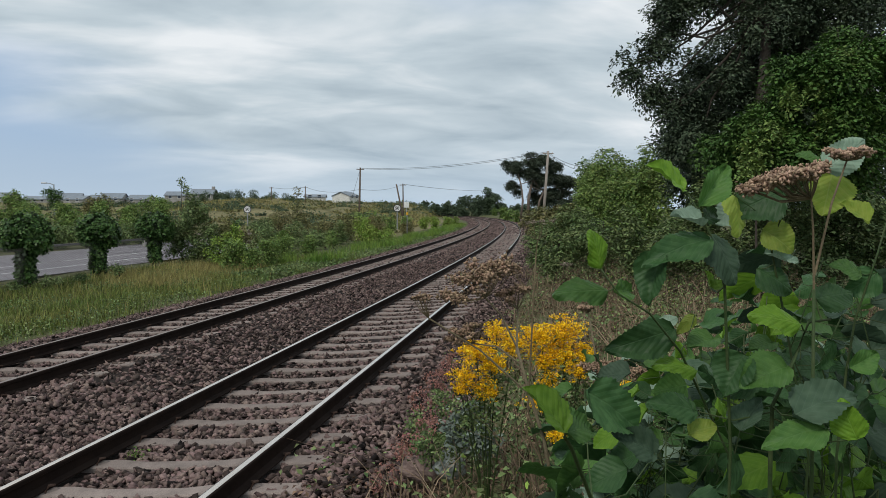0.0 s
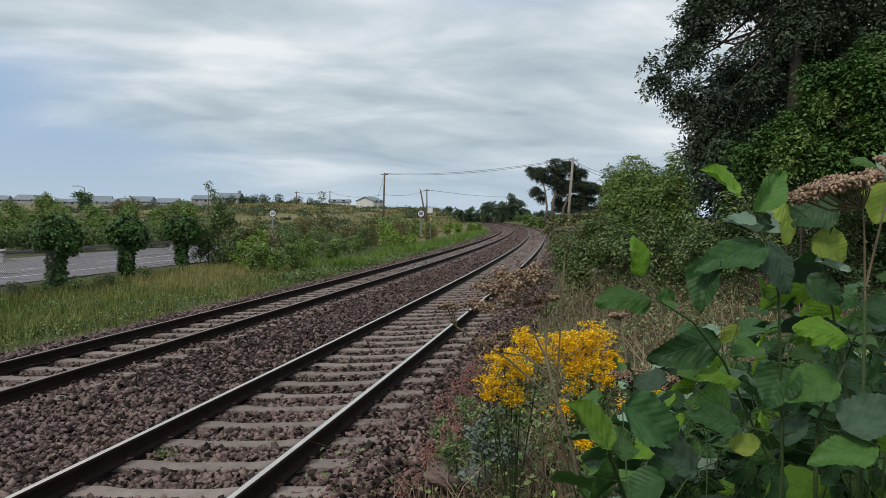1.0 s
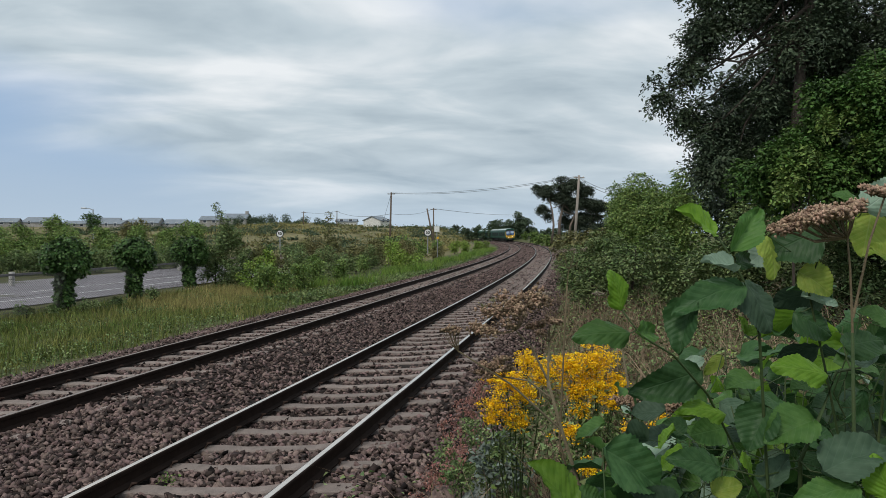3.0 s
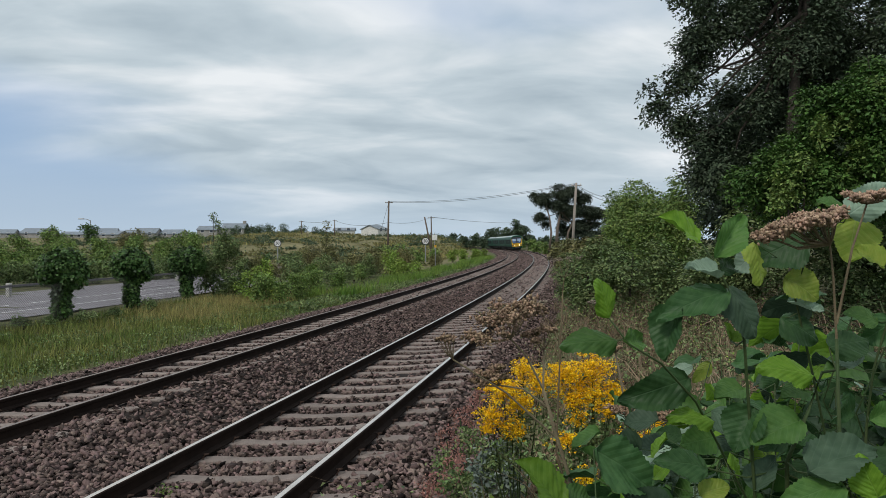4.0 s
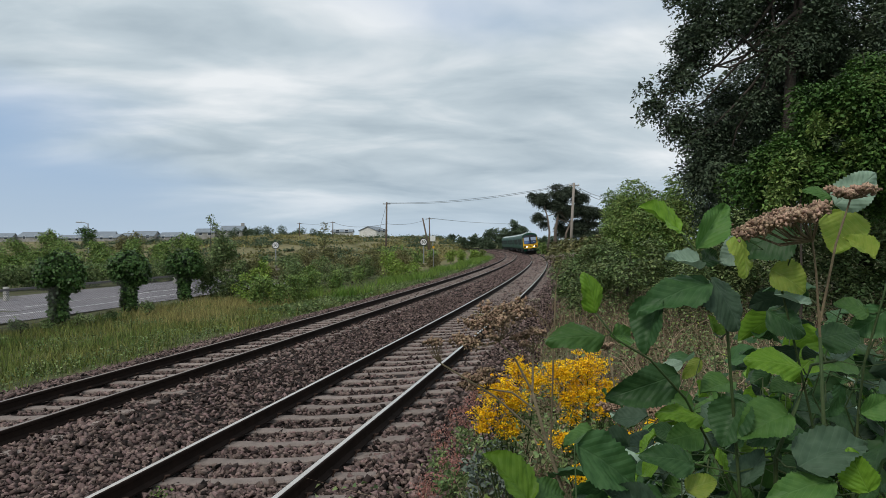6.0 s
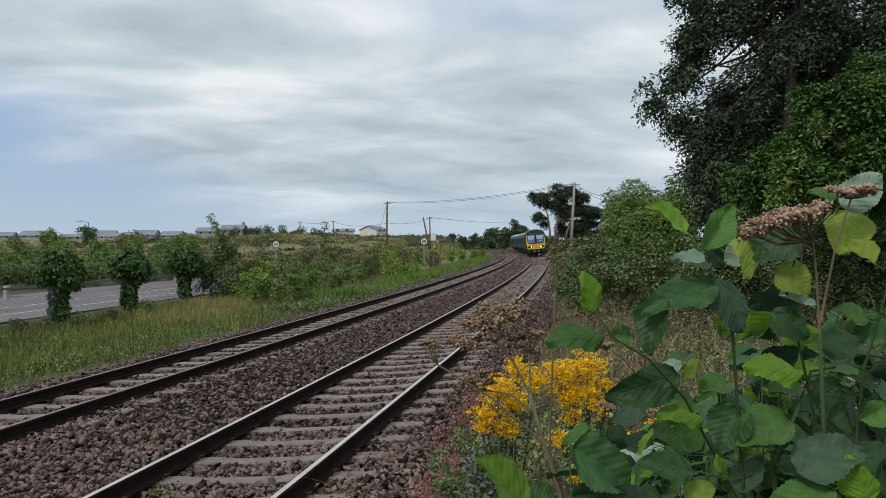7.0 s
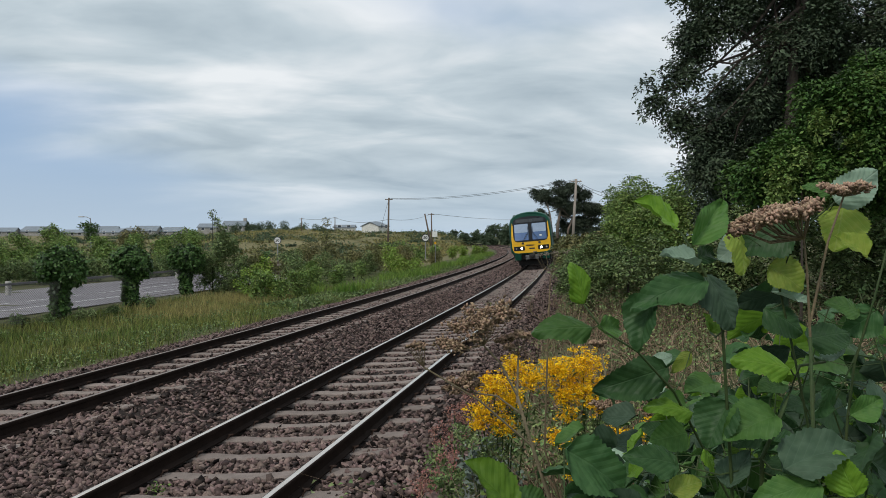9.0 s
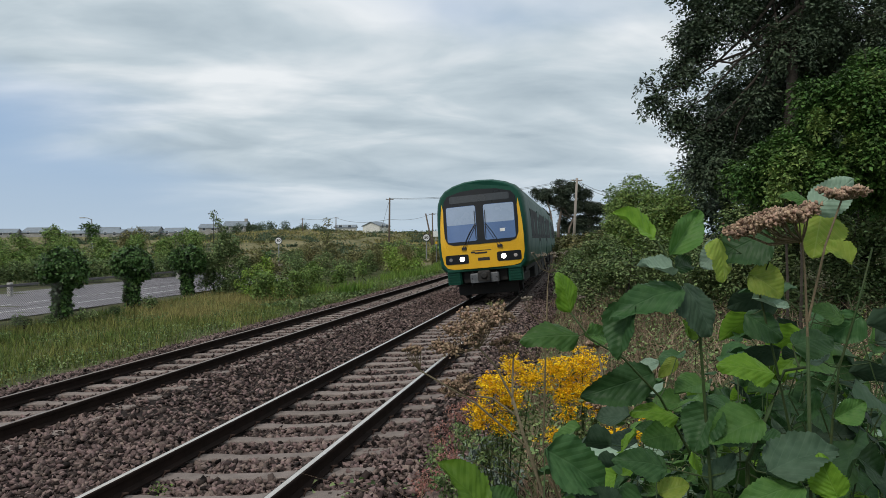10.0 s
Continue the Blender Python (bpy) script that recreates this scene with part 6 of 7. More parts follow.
THICKET = [thicket_plant(350 + k, 1.5) for k in range(4)]
for ob in THICKET:
    tagged(ob, group="thicket shoots")
for k in range(42):
    q = ((k * 7) % 42 + 0.5) / 42
    d = _frng.uniform(1.25, 2.3)
    u = 0.33 + 0.33 * q + _frng.uniform(-0.02, 0.02)
    x = d * u
    s_, o_ = to_line(x, d)
    z = float(ground_z(s_, o_)) - 0.03
    top = 1.97 - d * (0.20 - 0.52 * (u - 0.33)) - _frng.uniform(0.0, 0.12) * d
    m = Matrix.Translation((x, d, z)) @ Matrix.Rotation(_frng.uniform(0, 6.28), 4, "Z") @ Matrix.Scale(max(0.55, (top - z) / 1.5), 4)
    if k < 4:
        THICKET[k].matrix_basis = m
    else:
        copy_thing(THICKET[k % 4], m).matrix_basis = m


def umbel(parent, hub, centre, across, deep, tilt, rays, seed, mat, seeds=90, size=0.0055):
    """Dry flower head: rays from a hub, each ending in a knot of seeds."""
    rng = np.random.default_rng(seed)
    inv = parent.matrix_basis.inverted()
    hub, centre = np.array(hub), np.array(centre)
    g, pts = Geo(), []
    for k in range(rays):
        a, r = k * 2.4, math.sqrt((k + 0.5) / rays)
        dx = math.cos(a) * r * across
        e = centre + np.array([dx, math.sin(a) * r * deep, tilt * dx + rng.normal() * (across * 0.16 if mat is M_DARKSEED else size * 0.6)])
        mid = hub * 0.5 + e * 0.5 - np.array([0, 0, 0.12 * np.linalg.norm(e - hub)])
        if mat is M_GREYSEED:
            e = e + np.array([0, 0, 0.03])
        g.tube([inv @ Vector(hub), inv @ Vector(mid), inv @ Vector(e)], [0.0014, 0.001, 0.0008], 4)
        pts.append(e + rng.normal(size=(seeds, 3)) * np.array([1, 1, 0.6]) * across * (0.13 if mat is M_DARKSEED else 0.095))
    p = np.concatenate(pts) - np.array(parent.matrix_basis.translation)
    tagged(part("ray_spray", g, M_DRYSTEM, parent), kind="stuff")
    part("seed_head", seed_mesh("seed_head", rng, p, size * 0.95, mat), None, parent, "knobbly dry brown seeds")


M_GREYSEED = leaf_material("grey_dead_seed", (0.28, 0.24, 0.18), (0.20, 0.17, 0.13), vary=0.4, rough=0.8, translucent=0.1, scale=20)
M_PALESTEM = material("pale_dead_stem", (0.21, 0.175, 0.11), (0.13, 0.105, 0.07), rough=0.8, scale=20, fine=200, bump=0.3)


def hogweed(name, label, foot, stem, r, heads, mat, group=""):
    root = thing(name, label, "plant", Matrix.Translation(foot), group)
    inv = root.matrix_basis.inverted()
    pts = [Vector(foot)] + [Vector(p) for p in stem]
    part("stem", Geo().tube([inv @ p for p in pts], [r * (1.3 - 0.6 * i / len(pts)) for i in range(len(pts))], 8), M_PALESTEM if mat is M_DARKSEED else M_STEM if mat is M_SEED else M_DRYSTEM, root, smooth=True)
    for k, (frm, hub, centre, across, deep, tilt, rays) in enumerate(heads):
        a, b = Vector(frm), Vector(hub)
        part("branch", Geo().tube([inv @ a, inv @ (a.lerp(b, 0.5) + Vector((0, 0, 0.02))), inv @ b], [r * 0.7, r * 0.6, r * 0.5], 6), M_PALESTEM if mat is M_DARKSEED else M_DRYSTEM, root)
        umbel(root, hub, centre, across, deep, tilt, rays, 400 + k + int(foot[1] * 10), mat, 7 if across < 0.029 and mat is M_DARKSEED else 48 if mat is M_DARKSEED else 8 if mat is M_GREYSEED else 90, 0.0095 if mat is M_DARKSEED else 0.009 if mat is M_GREYSEED else 0.0055)
    return root


HOGWEED = hogweed("hogweed", "dry hogweed with a broad pinkish-brown seed head", (0.58, 1.02, 0.33), [(0.55, 1.02, 1.60), (0.53, 1.00, 1.84)], 0.0026, [
    ((0.53, 1.00, 1.84), (0.52, 1.00, 1.97), (0.48, 1.00, 2.00), 0.058, 0.05, 0.32, 26), ((0.53, 1.00, 1.86), (0.60, 1.05, 2.03), (0.60, 1.05, 2.04), 0.03, 0.03, 0.1, 14)], M_SEED)
DRYWEED = hogweed("dead_hogweed", "dead brown hogweed leaning over the stones", (0.55, 2.1, 0.30), [(0.35, 2.00, 1.30), (0.30, 2.00, 1.46), (0.27, 2.00, 1.57)], 0.0048, [
    ((0.27, 2.00, 1.57), (0.18, 2.00, 1.71), (0.16, 2.00, 1.77), 0.105, 0.08, 0.45, 24), ((0.27, 2.00, 1.55), (0.28, 2.05, 1.67), (0.27, 2.05, 1.72), 0.045, 0.05, 0.1, 10),
    ((0.28, 2.00, 1.52), (0.15, 2.00, 1.58), (0.12, 2.00, 1.61), 0.05, 0.04, 0.2, 12), ((0.31, 2.00, 1.43), (0.02, 1.95, 1.66), (0.00, 1.95, 1.72), 0.028, 0.03, 0.0, 12)], M_DARKSEED)
STALK = hogweed("dead_hogweed", "tall thin dead umbel stalk beside the line", (0.75, 3.6, 0.25), [(0.54, 3.50, 0.96), (0.56, 3.50, 1.51), (0.57, 3.50, 1.73)], 0.004, [
    ((0.57, 3.50, 1.73), (0.58, 3.50, 1.81), (0.58, 3.50, 1.87), 0.09, 0.08, 0.0, 10), ((0.56, 3.50, 1.51), (0.48, 3.50, 1.62), (0.47, 3.50, 1.66), 0.03, 0.03, 0.0, 8), ((0.56, 3.50, 1.46), (0.70, 3.50, 1.62), (0.72, 3.50, 1.66), 0.03, 0.03, 0.0, 8)], M_GREYSEED)
BROWN = hogweed("dead_hogweed", "broken brown dead umbels among the ragwort", (0.75, 2.6, 0.30), [(0.71, 2.50, 1.09), (0.65, 2.50, 1.29)], 0.006, [
    ((0.65, 2.50, 1.29), (0.63, 2.50, 1.37), (0.62, 2.50, 1.40), 0.06, 0.05, 0.2, 12), ((0.67, 2.50, 1.25), (0.77, 2.50, 1.36), (0.78, 2.50, 1.38), 0.05, 0.05, -0.2, 12), ((0.63, 2.50, 1.33), (0.61, 2.60, 1.58), (0.60, 2.60, 1.60), 0.03, 0.03, 0.0, 8)], M_DARKSEED)


def ragwort(label, foot, blobs, seed):
    rng = np.random.default_rng(seed)
    root = thing("ragwort", label, "plant", Matrix.Translation(foot), "ragwort plants")
    inv = np.array(foot)
    for c, r in blobs:
        e = np.array(c) - inv
        lo = e * np.array([0.35, 0.35, 0.3])
        part("stem", Geo().tube([(e[0] * 0.1, e[1] * 0.1, 0), lo, e], [0.006, 0.005, 0.003], 6), M_STEM, root)
        n = int(2300 * r * r / 0.012) + 90
        k = max(8, int(n / 16))
        hub = rng.normal(size=(k, 3)) * np.array([0.50, 0.50, 0.36]) * r
        fl = np.repeat(hub, 16, 0) + rng.normal(size=(k * 16, 3)) * np.array([1, 1, 0.5]) * 0.012
        tagged(part("flower_head", leaf_mesh("flower_head", rng, fl + e, 0.0105, M_PETAL, 1.0, 0.8, 0.05), None, root, "flat-topped cluster of small yellow flowers"), kind="stuff")
        lv = rng.normal(size=(110, 3)) * np.array([0.8, 0.8, 0.9]) * r + lo * 0.3 + e * 0.65
        part("foliage", leaf_mesh("foliage", rng, lv, 0.038, M_BRAMBLE, 0.5, 0.35), None, root)


ragwort("ragwort in full yellow flower beside the stones", (0.42, 4.25, 0.15), [((0.33, 4.10, 1.15), 0.11), ((0.26, 4.10, 0.99), 0.08), ((0.38, 4.10, 0.91), 0.08), ((0.46, 4.20, 1.24), 0.07), ((0.56, 4.20, 1.16), 0.09), ((0.42, 4.10, 1.07), 0.08), ((0.24, 4.10, 0.91), 0.04)], 501)
ragwort("ragwort in full yellow flower on the bank", (0.85, 4.2, 0.25), [((0.72, 4.20, 1.22), 0.11), ((0.86, 4.20, 1.25), 0.10), ((0.87, 4.20, 1.11), 0.12), ((0.75, 4.20, 1.07), 0.09), ((0.75, 4.10, 0.98), 0.05), ((0.67, 4.00, 0.88), 0.06), ((0.98, 4.20, 1.12), 0.07), ((0.93, 4.10, 1.03), 0.06)], 502)
ragwort("fading ragwort on the bank", (0.95, 3.7, 0.28), [((0.92, 3.60, 1.01), 0.05), ((1.00, 3.60, 0.99), 0.05), ((0.70, 3.60, 0.81), 0.05), ((1.07, 3.60, 1.07), 0.03)], 503)


def clump(name, label, blobs, mat, n, size, seed, floor, up=0.8, wide=0.6):
    rng = np.random.default_rng(seed)
    c0 = np.mean([c for c, r in blobs], 0)
    root = thing(name, label, "plant", Matrix.Translation((c0[0], c0[1], floor)))
    pts = twig_cloud(rng, [(c, (r, r, r)) for c, r in blobs], n, 12, size * 0.8, inner=0.3) - np.array([c0[0], c0[1], floor])
    part("foliage", leaf_mesh("foliage", rng, pts[pts[:, 2] > 0], size, mat, up, wide), None, root)
    for c, r in blobs:
        e = np.array(c) - np.array([c0[0], c0[1], floor])
        part("stem", Geo().tube([(e[0] * 0.6, e[1] * 0.6, -0.05), tuple(e)], [0.008, 0.004], 5), M_STEM, root)


clump("valerian", "reddish seeding valerian at the foot of the bank", [((0.15, 6.60, 0.36), 0.11), ((0.02, 6.20, 0.29), 0.11), ((0.06, 5.60, 0.23), 0.10), ((-0.07, 5.30, 0.20), 0.10), ((0.27, 7.00, 0.40), 0.10), ((0.38, 7.60, 0.38), 0.08)], M_PINK, 150, 0.020, 511, -0.15)
clump("valerian", "green valerian leaves among reddish stalks", [((0.21, 6.00, 0.34), 0.12), ((0.10, 5.20, 0.23), 0.12), ((-0.03, 5.80, 0.22), 0.09), ((0.29, 5.00, 0.30), 0.10)], M_BRAMBLE, 110, 0.032, 512, -0.15)
clump("valerian", "pinkish-brown dying valerian along the stones", [((0.05, 5.9, 0.12), 0.13), ((-0.12, 5.6, 0.02), 0.12), ((0.2, 6.3, 0.16), 0.12), ((-0.25, 5.2, -0.02), 0.11), ((0.35, 6.9, 0.22), 0.11)], M_PINK, 130, 0.020, 516, -0.2)
clump("mullein", "grey-green soft-leaved plant at the edge of the stones", [((0.28, 4.90, 0.43), 0.10), ((0.38, 4.90, 0.52), 0.09), ((0.43, 4.80, 0.40), 0.08)], M_GREYLEAF, 90, 0.045, 513, -0.1, 0.9, 0.55)
def rock(label, at, size, mat, seed):
    """A weathered boulder, flattened and uneven."""
    rng = random.Random(seed)
    bm = bmesh.new()
    bmesh.ops.create_icosphere(bm, subdivisions=3, radius=1.0)
    for v in bm.verts:
        k = 1 + 0.16 * math.sin(3.1 * v.co.x + seed) * math.sin(2.7 * v.co.y + 1) + 0.08 * math.sin(7 * v.co.z + 5 * v.co.x) + rng.uniform(-0.025, 0.025)
        v.co = Vector((v.co.x * size[0], v.co.y * size[1], v.co.z * size[2])) * k
    me = bpy.data.meshes.new("rock")
    bm.to_mesh(me)
    bm.free()
    me.materials.append(mat)
    ob = new("rock", me)
    ob.matrix_basis = Matrix.Translation(at)
    tagged(ob, label, "rock")


M_ROCK = material("lichened_rock", (0.27, 0.30, 0.27), (0.17, 0.19, 0.17), rough=0.9, scale=7, fine=60, bump=0.5)
M_REDROCK = material("reddish_rock", (0.22, 0.16, 0.14), (0.13, 0.10, 0.09), rough=0.9, scale=7, fine=60, bump=0.5)
rock("pale lichen-covered boulder at the edge of the stones", (0.36, 5.6, 0.14), (0.15, 0.12, 0.12), M_ROCK, 1)
rock("pale lichen-covered boulder at the edge of the stones", (0.24, 5.25, 0.06), (0.13, 0.11, 0.11), M_ROCK, 2)
rock("low reddish boulder half sunk in the stones", (0.04, 5.35, 0.0), (0.17, 0.12, 0.10), M_REDROCK, 3)
clump("low_weed", "small green weed between the sleepers", [((-2.48, 6.30, -0.24), 0.09), ((-2.44, 6.40, -0.25), 0.06)], M_HEDGE, 14, 0.03, 514, -0.3)
clump("low_weed", "small green weed between the rails", [((1.20, 18.00, 0.30), 0.08), ((1.50, 18.50, 0.34), 0.07), ((0.89, 17.50, 0.24), 0.05)], M_SCRUB, 12, 0.05, 515, -0.3)


# ---- the train ----
CAR_LEN, CAR_STEP = 20.0, 20.6
HALF = [(x * 1.045, z) for x, z in [(1.26, 0.98), (1.39, 1.14), (1.425, 1.5), (1.43, 2.1), (1.43, 2.6), (1.41, 2.98), (1.375, 3.26), (1.29, 3.49), (1.12, 3.68), (0.84, 3.82), (0.45, 3.92), (0.0, 3.95)]]


def section(y, k=1.0, low=0.0):
    full = [(x, z) for x, z in HALF] + [(-x, z) for x, z in HALF[-2::-1]]
    return [(x * k, y, 2.2 + (z - 2.2) * (0.45 + 0.55 * k) + low) for x, z in full]


def face(x, z):
    """The cab front: upright below, raked back above the waist, slightly bowed."""
    return CAR_LEN / 2 - 0.16 * max(0.0, z - 1.9) - 0.10 * (x / 1.2) ** 2


def rounded(x0, z0, x1, z1, r, n=5):
    out = []
    for cx, cz, a0 in ((x1 - r, z0 + r, -90), (x1 - r, z1 - r, 0), (x0 + r, z1 - r, 90), (x0 + r, z0 + r, 180)):
        out += [(cx + r * math.cos(radians(a0 + 90 * k / n)), cz + r * math.sin(radians(a0 + 90 * k / n))) for k in range(n + 1)]
    return out


def grow(y):
    return lambda x, z: face(x, z) + y


def text_bar(geo, x, z, w, h, off):
    geo.plate([(x - w / 2, z - h / 2), (x + w / 2, z - h / 2), (x + w / 2, z + h / 2), (x - w / 2, z + h / 2)], grow(off), 0.004)


def bogie(parent, y):
    fr = part("bogie", Geo().box(-1.15, y - 1.5, 0.45, 1.15, y + 1.5, 0.75, 0.05), M_TUNDER, parent, "dark bogie frame")
    for yy in (y - 1.2, y + 1.2):
        for x in (-0.835, 0.835):
            g = Geo()
            ring = lambda r, xx: [(xx, yy + r * math.cos(2 * math.pi * k / 20), 0.42 + r * math.sin(2 * math.pi * k / 20)) for k in range(20)]
            s = 1 if x > 0 else -1
            g.loft([ring(0.45, x - s * 0.07), ring(0.45, x - s * 0.035), ring(0.42, x - s * 0.03), ring(0.415, x + s * 0.06)])
            part("wheel", g, M_TUNDER, fr, "steel wheel")


def build_car(front):
    car = thing("train_car", "dark green railcar with a yellow cab front and lit headlamps" if front else "dark green railcar coupled in a moving train", "train", group="cars of the train")
    L = CAR_LEN / 2
    rings = [section(-L)]
    if front:
        rings += [section(L - 1.0)]
        nose = []
        for dy, k in ((0.45, 1.0), (0.30, 0.995), (0.16, 0.98), (0.07, 0.957), (0.02, 0.935), (0.0, 0.91)):
            nose.append([(x, min(face(x, z), L) - dy - 0.012, z) for x, _, z in section(0, k)])
        rings += nose
    else:
        rings += [section(L)]
    body = part("body", Geo().loft(rings), M_TGREEN, car, "glossy dark green body shell")
    # roof skin, its pale colour holding the sky's reflection
    top = [(x, z) for x, z in HALF[8:]] + [(-x, z) for x, z in HALF[-2:7:-1]]
    rs = []
    for y in (-L + 0.1, L - (1.1 if front else 0.1)):
        rs.append([(x * 1.004, y, z + 0.012) for x, z in top] + [(x * 0.98, y, z - 0.05) for x, z in top[::-1]])
    roof = part("roof", Geo().loft(rs), M_TROOF, car, "ribbed roof, its pale grey-green painting the sky's sheen")
    for k in range(4):
        part("roof_unit", Geo().box(-0.6, -7.5 + k * 4.2, 3.85, 0.6, -5.6 + k * 4.2, 4.02, 0.05), M_TROOF, roof)
    # side windows and doors
    for s in (-1, 1):
        for k in range(8):
            y = -8.2 + k * 2.15
            if k in (2, 5):
                d = part("door", Geo().loft([[(s * 1.497, y + a, z), (s * 1.46, y + a, z), (s * 1.46, y + b, z), (s * 1.497, y + b, z)] for a, b, z in ((-0.66, 0.66, 1.12), (-0.66, 0.66, 3.0))]), M_TGREEN, car)
                for q in (-0.33, 0.33):
                    part("pane", Geo().loft([[(s * 1.502, y + q - 0.2, z), (s * 1.47, y + q - 0.2, z), (s * 1.47, y + q + 0.2, z), (s * 1.502, y + q + 0.2, z)] for z in (1.75, 2.75)]), M_SIDEGLASS, d, "dark door window")
                part("door_gap", Geo().box(s * 1.503 - 0.003, y - 0.68, 1.1, s * 1.503 + 0.003, y - 0.65, 3.02), M_TBLACK, d)
            else:
                w = part("window", Geo().loft([[(s * 1.498, y - 0.85, z), (s * 1.46, y - 0.85, z), (s * 1.46, y + 0.85, z), (s * 1.498, y + 0.85, z)] for z in (1.95, 2.85)]), M_SIDEGLASS, car, "dark tinted window")
        part("window_band", Geo().box(s * 1.478 - 0.016, -L + 0.6, 1.88, s * 1.478 + 0.016, L - 2.3, 2.92), M_SIDEGLASS, car, "black band along the side windows")
        part("sole_bar", Geo().box(s * 1.25 - 0.05, -L + 0.2, 0.85, s * 1.25 + 0.05, L - 0.7, 1.02), M_TUNDER, car)
        for k in range(3):
            part("underfloor_box", Geo().box(s * 0.9 - 0.35, -4.2 + k * 2.9, 0.35, s * 0.9 + 0.35, -2.0 + k * 2.9, 0.95, 0.04), M_TUNDER, car)
    bogie(car, 7.1)
    bogie(car, -7.1)
    if not front:
        part("gangway", Geo().box(-0.7, L - 0.02, 1.0, 0.7, L + 0.32, 3.2, 0.05), M_TUNDER, car, "black rubber gangway")
        return car
    part("gangway", Geo().box(-0.7, -L - 0.3, 1.0, 0.7, -L + 0.02, 3.2, 0.05), M_TUNDER, car, "black rubber gangway")
    # yellow front, drawn up each side of the windscreen
    right = [(0.0, 1.06), (0.95, 1.07), (1.18, 1.12), (1.29, 1.26), (1.345, 1.55), (1.355, 2.0), (1.335, 2.5), (1.29, 2.95), (1.25, 3.22), (1.21, 3.0)]
    part("front_panel", Geo().plate(right + [(1.10, 2.2), (0.0, 2.1), (-1.10, 2.2)] + [(-x, z) for x, z in right[::-1][:-1]], grow(0.0), 0.09), M_TYELLOW, car, "bright yellow warning panel")
    sur = [(0.0, 1.84), (0.92, 1.85), (1.11, 1.92), (1.20, 2.12), (1.215, 2.6), (1.205, 3.05), (1.17, 3.30), (1.05, 3.46), (0.60, 3.58), (0.0, 3.62)]
    surround = part("windscreen_surround", Geo().plate(sur + [(-x, z) for x, z in sur[::-1][1:-1]], grow(0.014), 0.05), M_TBLACK, car, "black windscreen surround")
    for s in (-1, 1):
        x0, x1 = (0.125, 1.11) if s > 0 else (-1.11, -0.125)
        pane = part("windscreen", Geo().plate(rounded(x0, 1.95, x1, 3.10, 0.07), grow(0.022), 0.02), M_WSCREEN, surround, "windscreen glass reflecting the sky")
        # added plate: reflected sky as a paler colour on the pane's upper half
        part("blind", Geo().plate(rounded(x0 + 0.012, 2.50, x1 - 0.012, 3.088, 0.05), grow(0.0245), 0.002), M_PANE_SKY, surround, "pale sky reflection painted over the upper half of the glass")
        wiper = part("wiper", Geo().tube([(s * 0.62, face(0.62, 1.76) + 0.05, 1.74), (s * 0.36, face(0.36, 2.2) + 0.06, 2.22), (s * 0.16, face(0.16, 2.5) + 0.05, 2.5)], 0.014, 6)
                     .tube([(s * 0.54, face(0.5, 1.76) + 0.05, 1.74), (s * 0.14, face(0.16, 2.5) + 0.05, 2.46)], 0.010, 5)
                     .tube([(s * 0.16, face(0.16, 2.0) + 0.045, 2.02), (s * 0.17, face(0.16, 2.9) + 0.045, 2.92)], 0.012, 5)
                     .box(s * 0.58 - 0.08, face(0.58, 1.74) - 0.02, 1.69, s * 0.58 + 0.08, face(0.58, 1.74) + 0.05, 1.77, 0.01), M_BLACK, car)
        # lamp cluster
        lx0, lx1 = (0.46, 1.23) if s > 0 else (-1.23, -0.46)
        cl = part("lamp_housing", Geo().plate(rounded(lx0, 1.24, lx1, 1.54, 0.06), grow(0.016), 0.05), M_TBLACK, car, "black lamp housing")
        for cx, r, mat, nm in ((s * 0.67, 0.078, M_LAMP, "headlamp"), (s * 1.05, 0.058, M_LAMP_OFF if s > 0 else M_LAMP_DIM, "marker_lamp")):
            n = 16
            part(nm, Geo().plate([(cx + r * math.cos(2 * math.pi * k / n), 1.39 + r * math.sin(2 * math.pi * k / n)) for k in range(n)], grow(0.026), 0.02), mat, cl, "lit round headlamp" if mat is M_LAMP else "small round lamp")
    part("destination_display", Geo().plate(rounded(-0.98, 3.21, 0.98, 3.44, 0.06), grow(0.02), 0.01), M_DISPLAY, surround)
    sign = Geo()
    text_bar(sign, 0.02, 1.63, 0.62, 0.02, 0.008)
    text_bar(sign, 0.05, 1.55, 0.40, 0.05, 0.006)
    text_bar(sign, 0.30, 1.58, 0.14, 0.05, 0.006)
    part("lettering_bar", sign, M_BLACK, car, "faded dark lettering bars")
    part("plate_bar", Geo().plate([(-0.22, 1.30), (0.16, 1.30), (0.16, 1.40), (-0.22, 1.40)], grow(0.006), 0.004), M_BLACK, car, "dark number bar")
    part("sticker", Geo().plate([(-0.78, 2.18), (-0.62, 2.18), (-0.62, 2.28), (-0.78, 2.28)], grow(0.026), 0.003), M_WHITE, surround, "pale sticker behind the glass")
    # lower front: green valances, coupler, pilot
    for s in (-1, 1):
        val = part("valance", Geo().box(s * 0.99 - 0.23, L - 0.62, 0.58, s * 0.99 + 0.23, L - 0.12, 1.03, 0.05), M_TGREEN, car, "green corner valance")
        for k in range(4):
            part("rib", Geo().box(s * 0.99 - 0.19, L - 0.13, 0.64 + k * 0.09, s * 0.99 + 0.19, L - 0.095, 0.675 + k * 0.09), M_TGREEN, val)
        part("air_hose", Geo().tube([(s * 0.38, L - 0.15, 0.95), (s * 0.40, L + 0.02, 0.75), (s * 0.42, L - 0.1, 0.5)], 0.025, 6), M_BLACK, car)
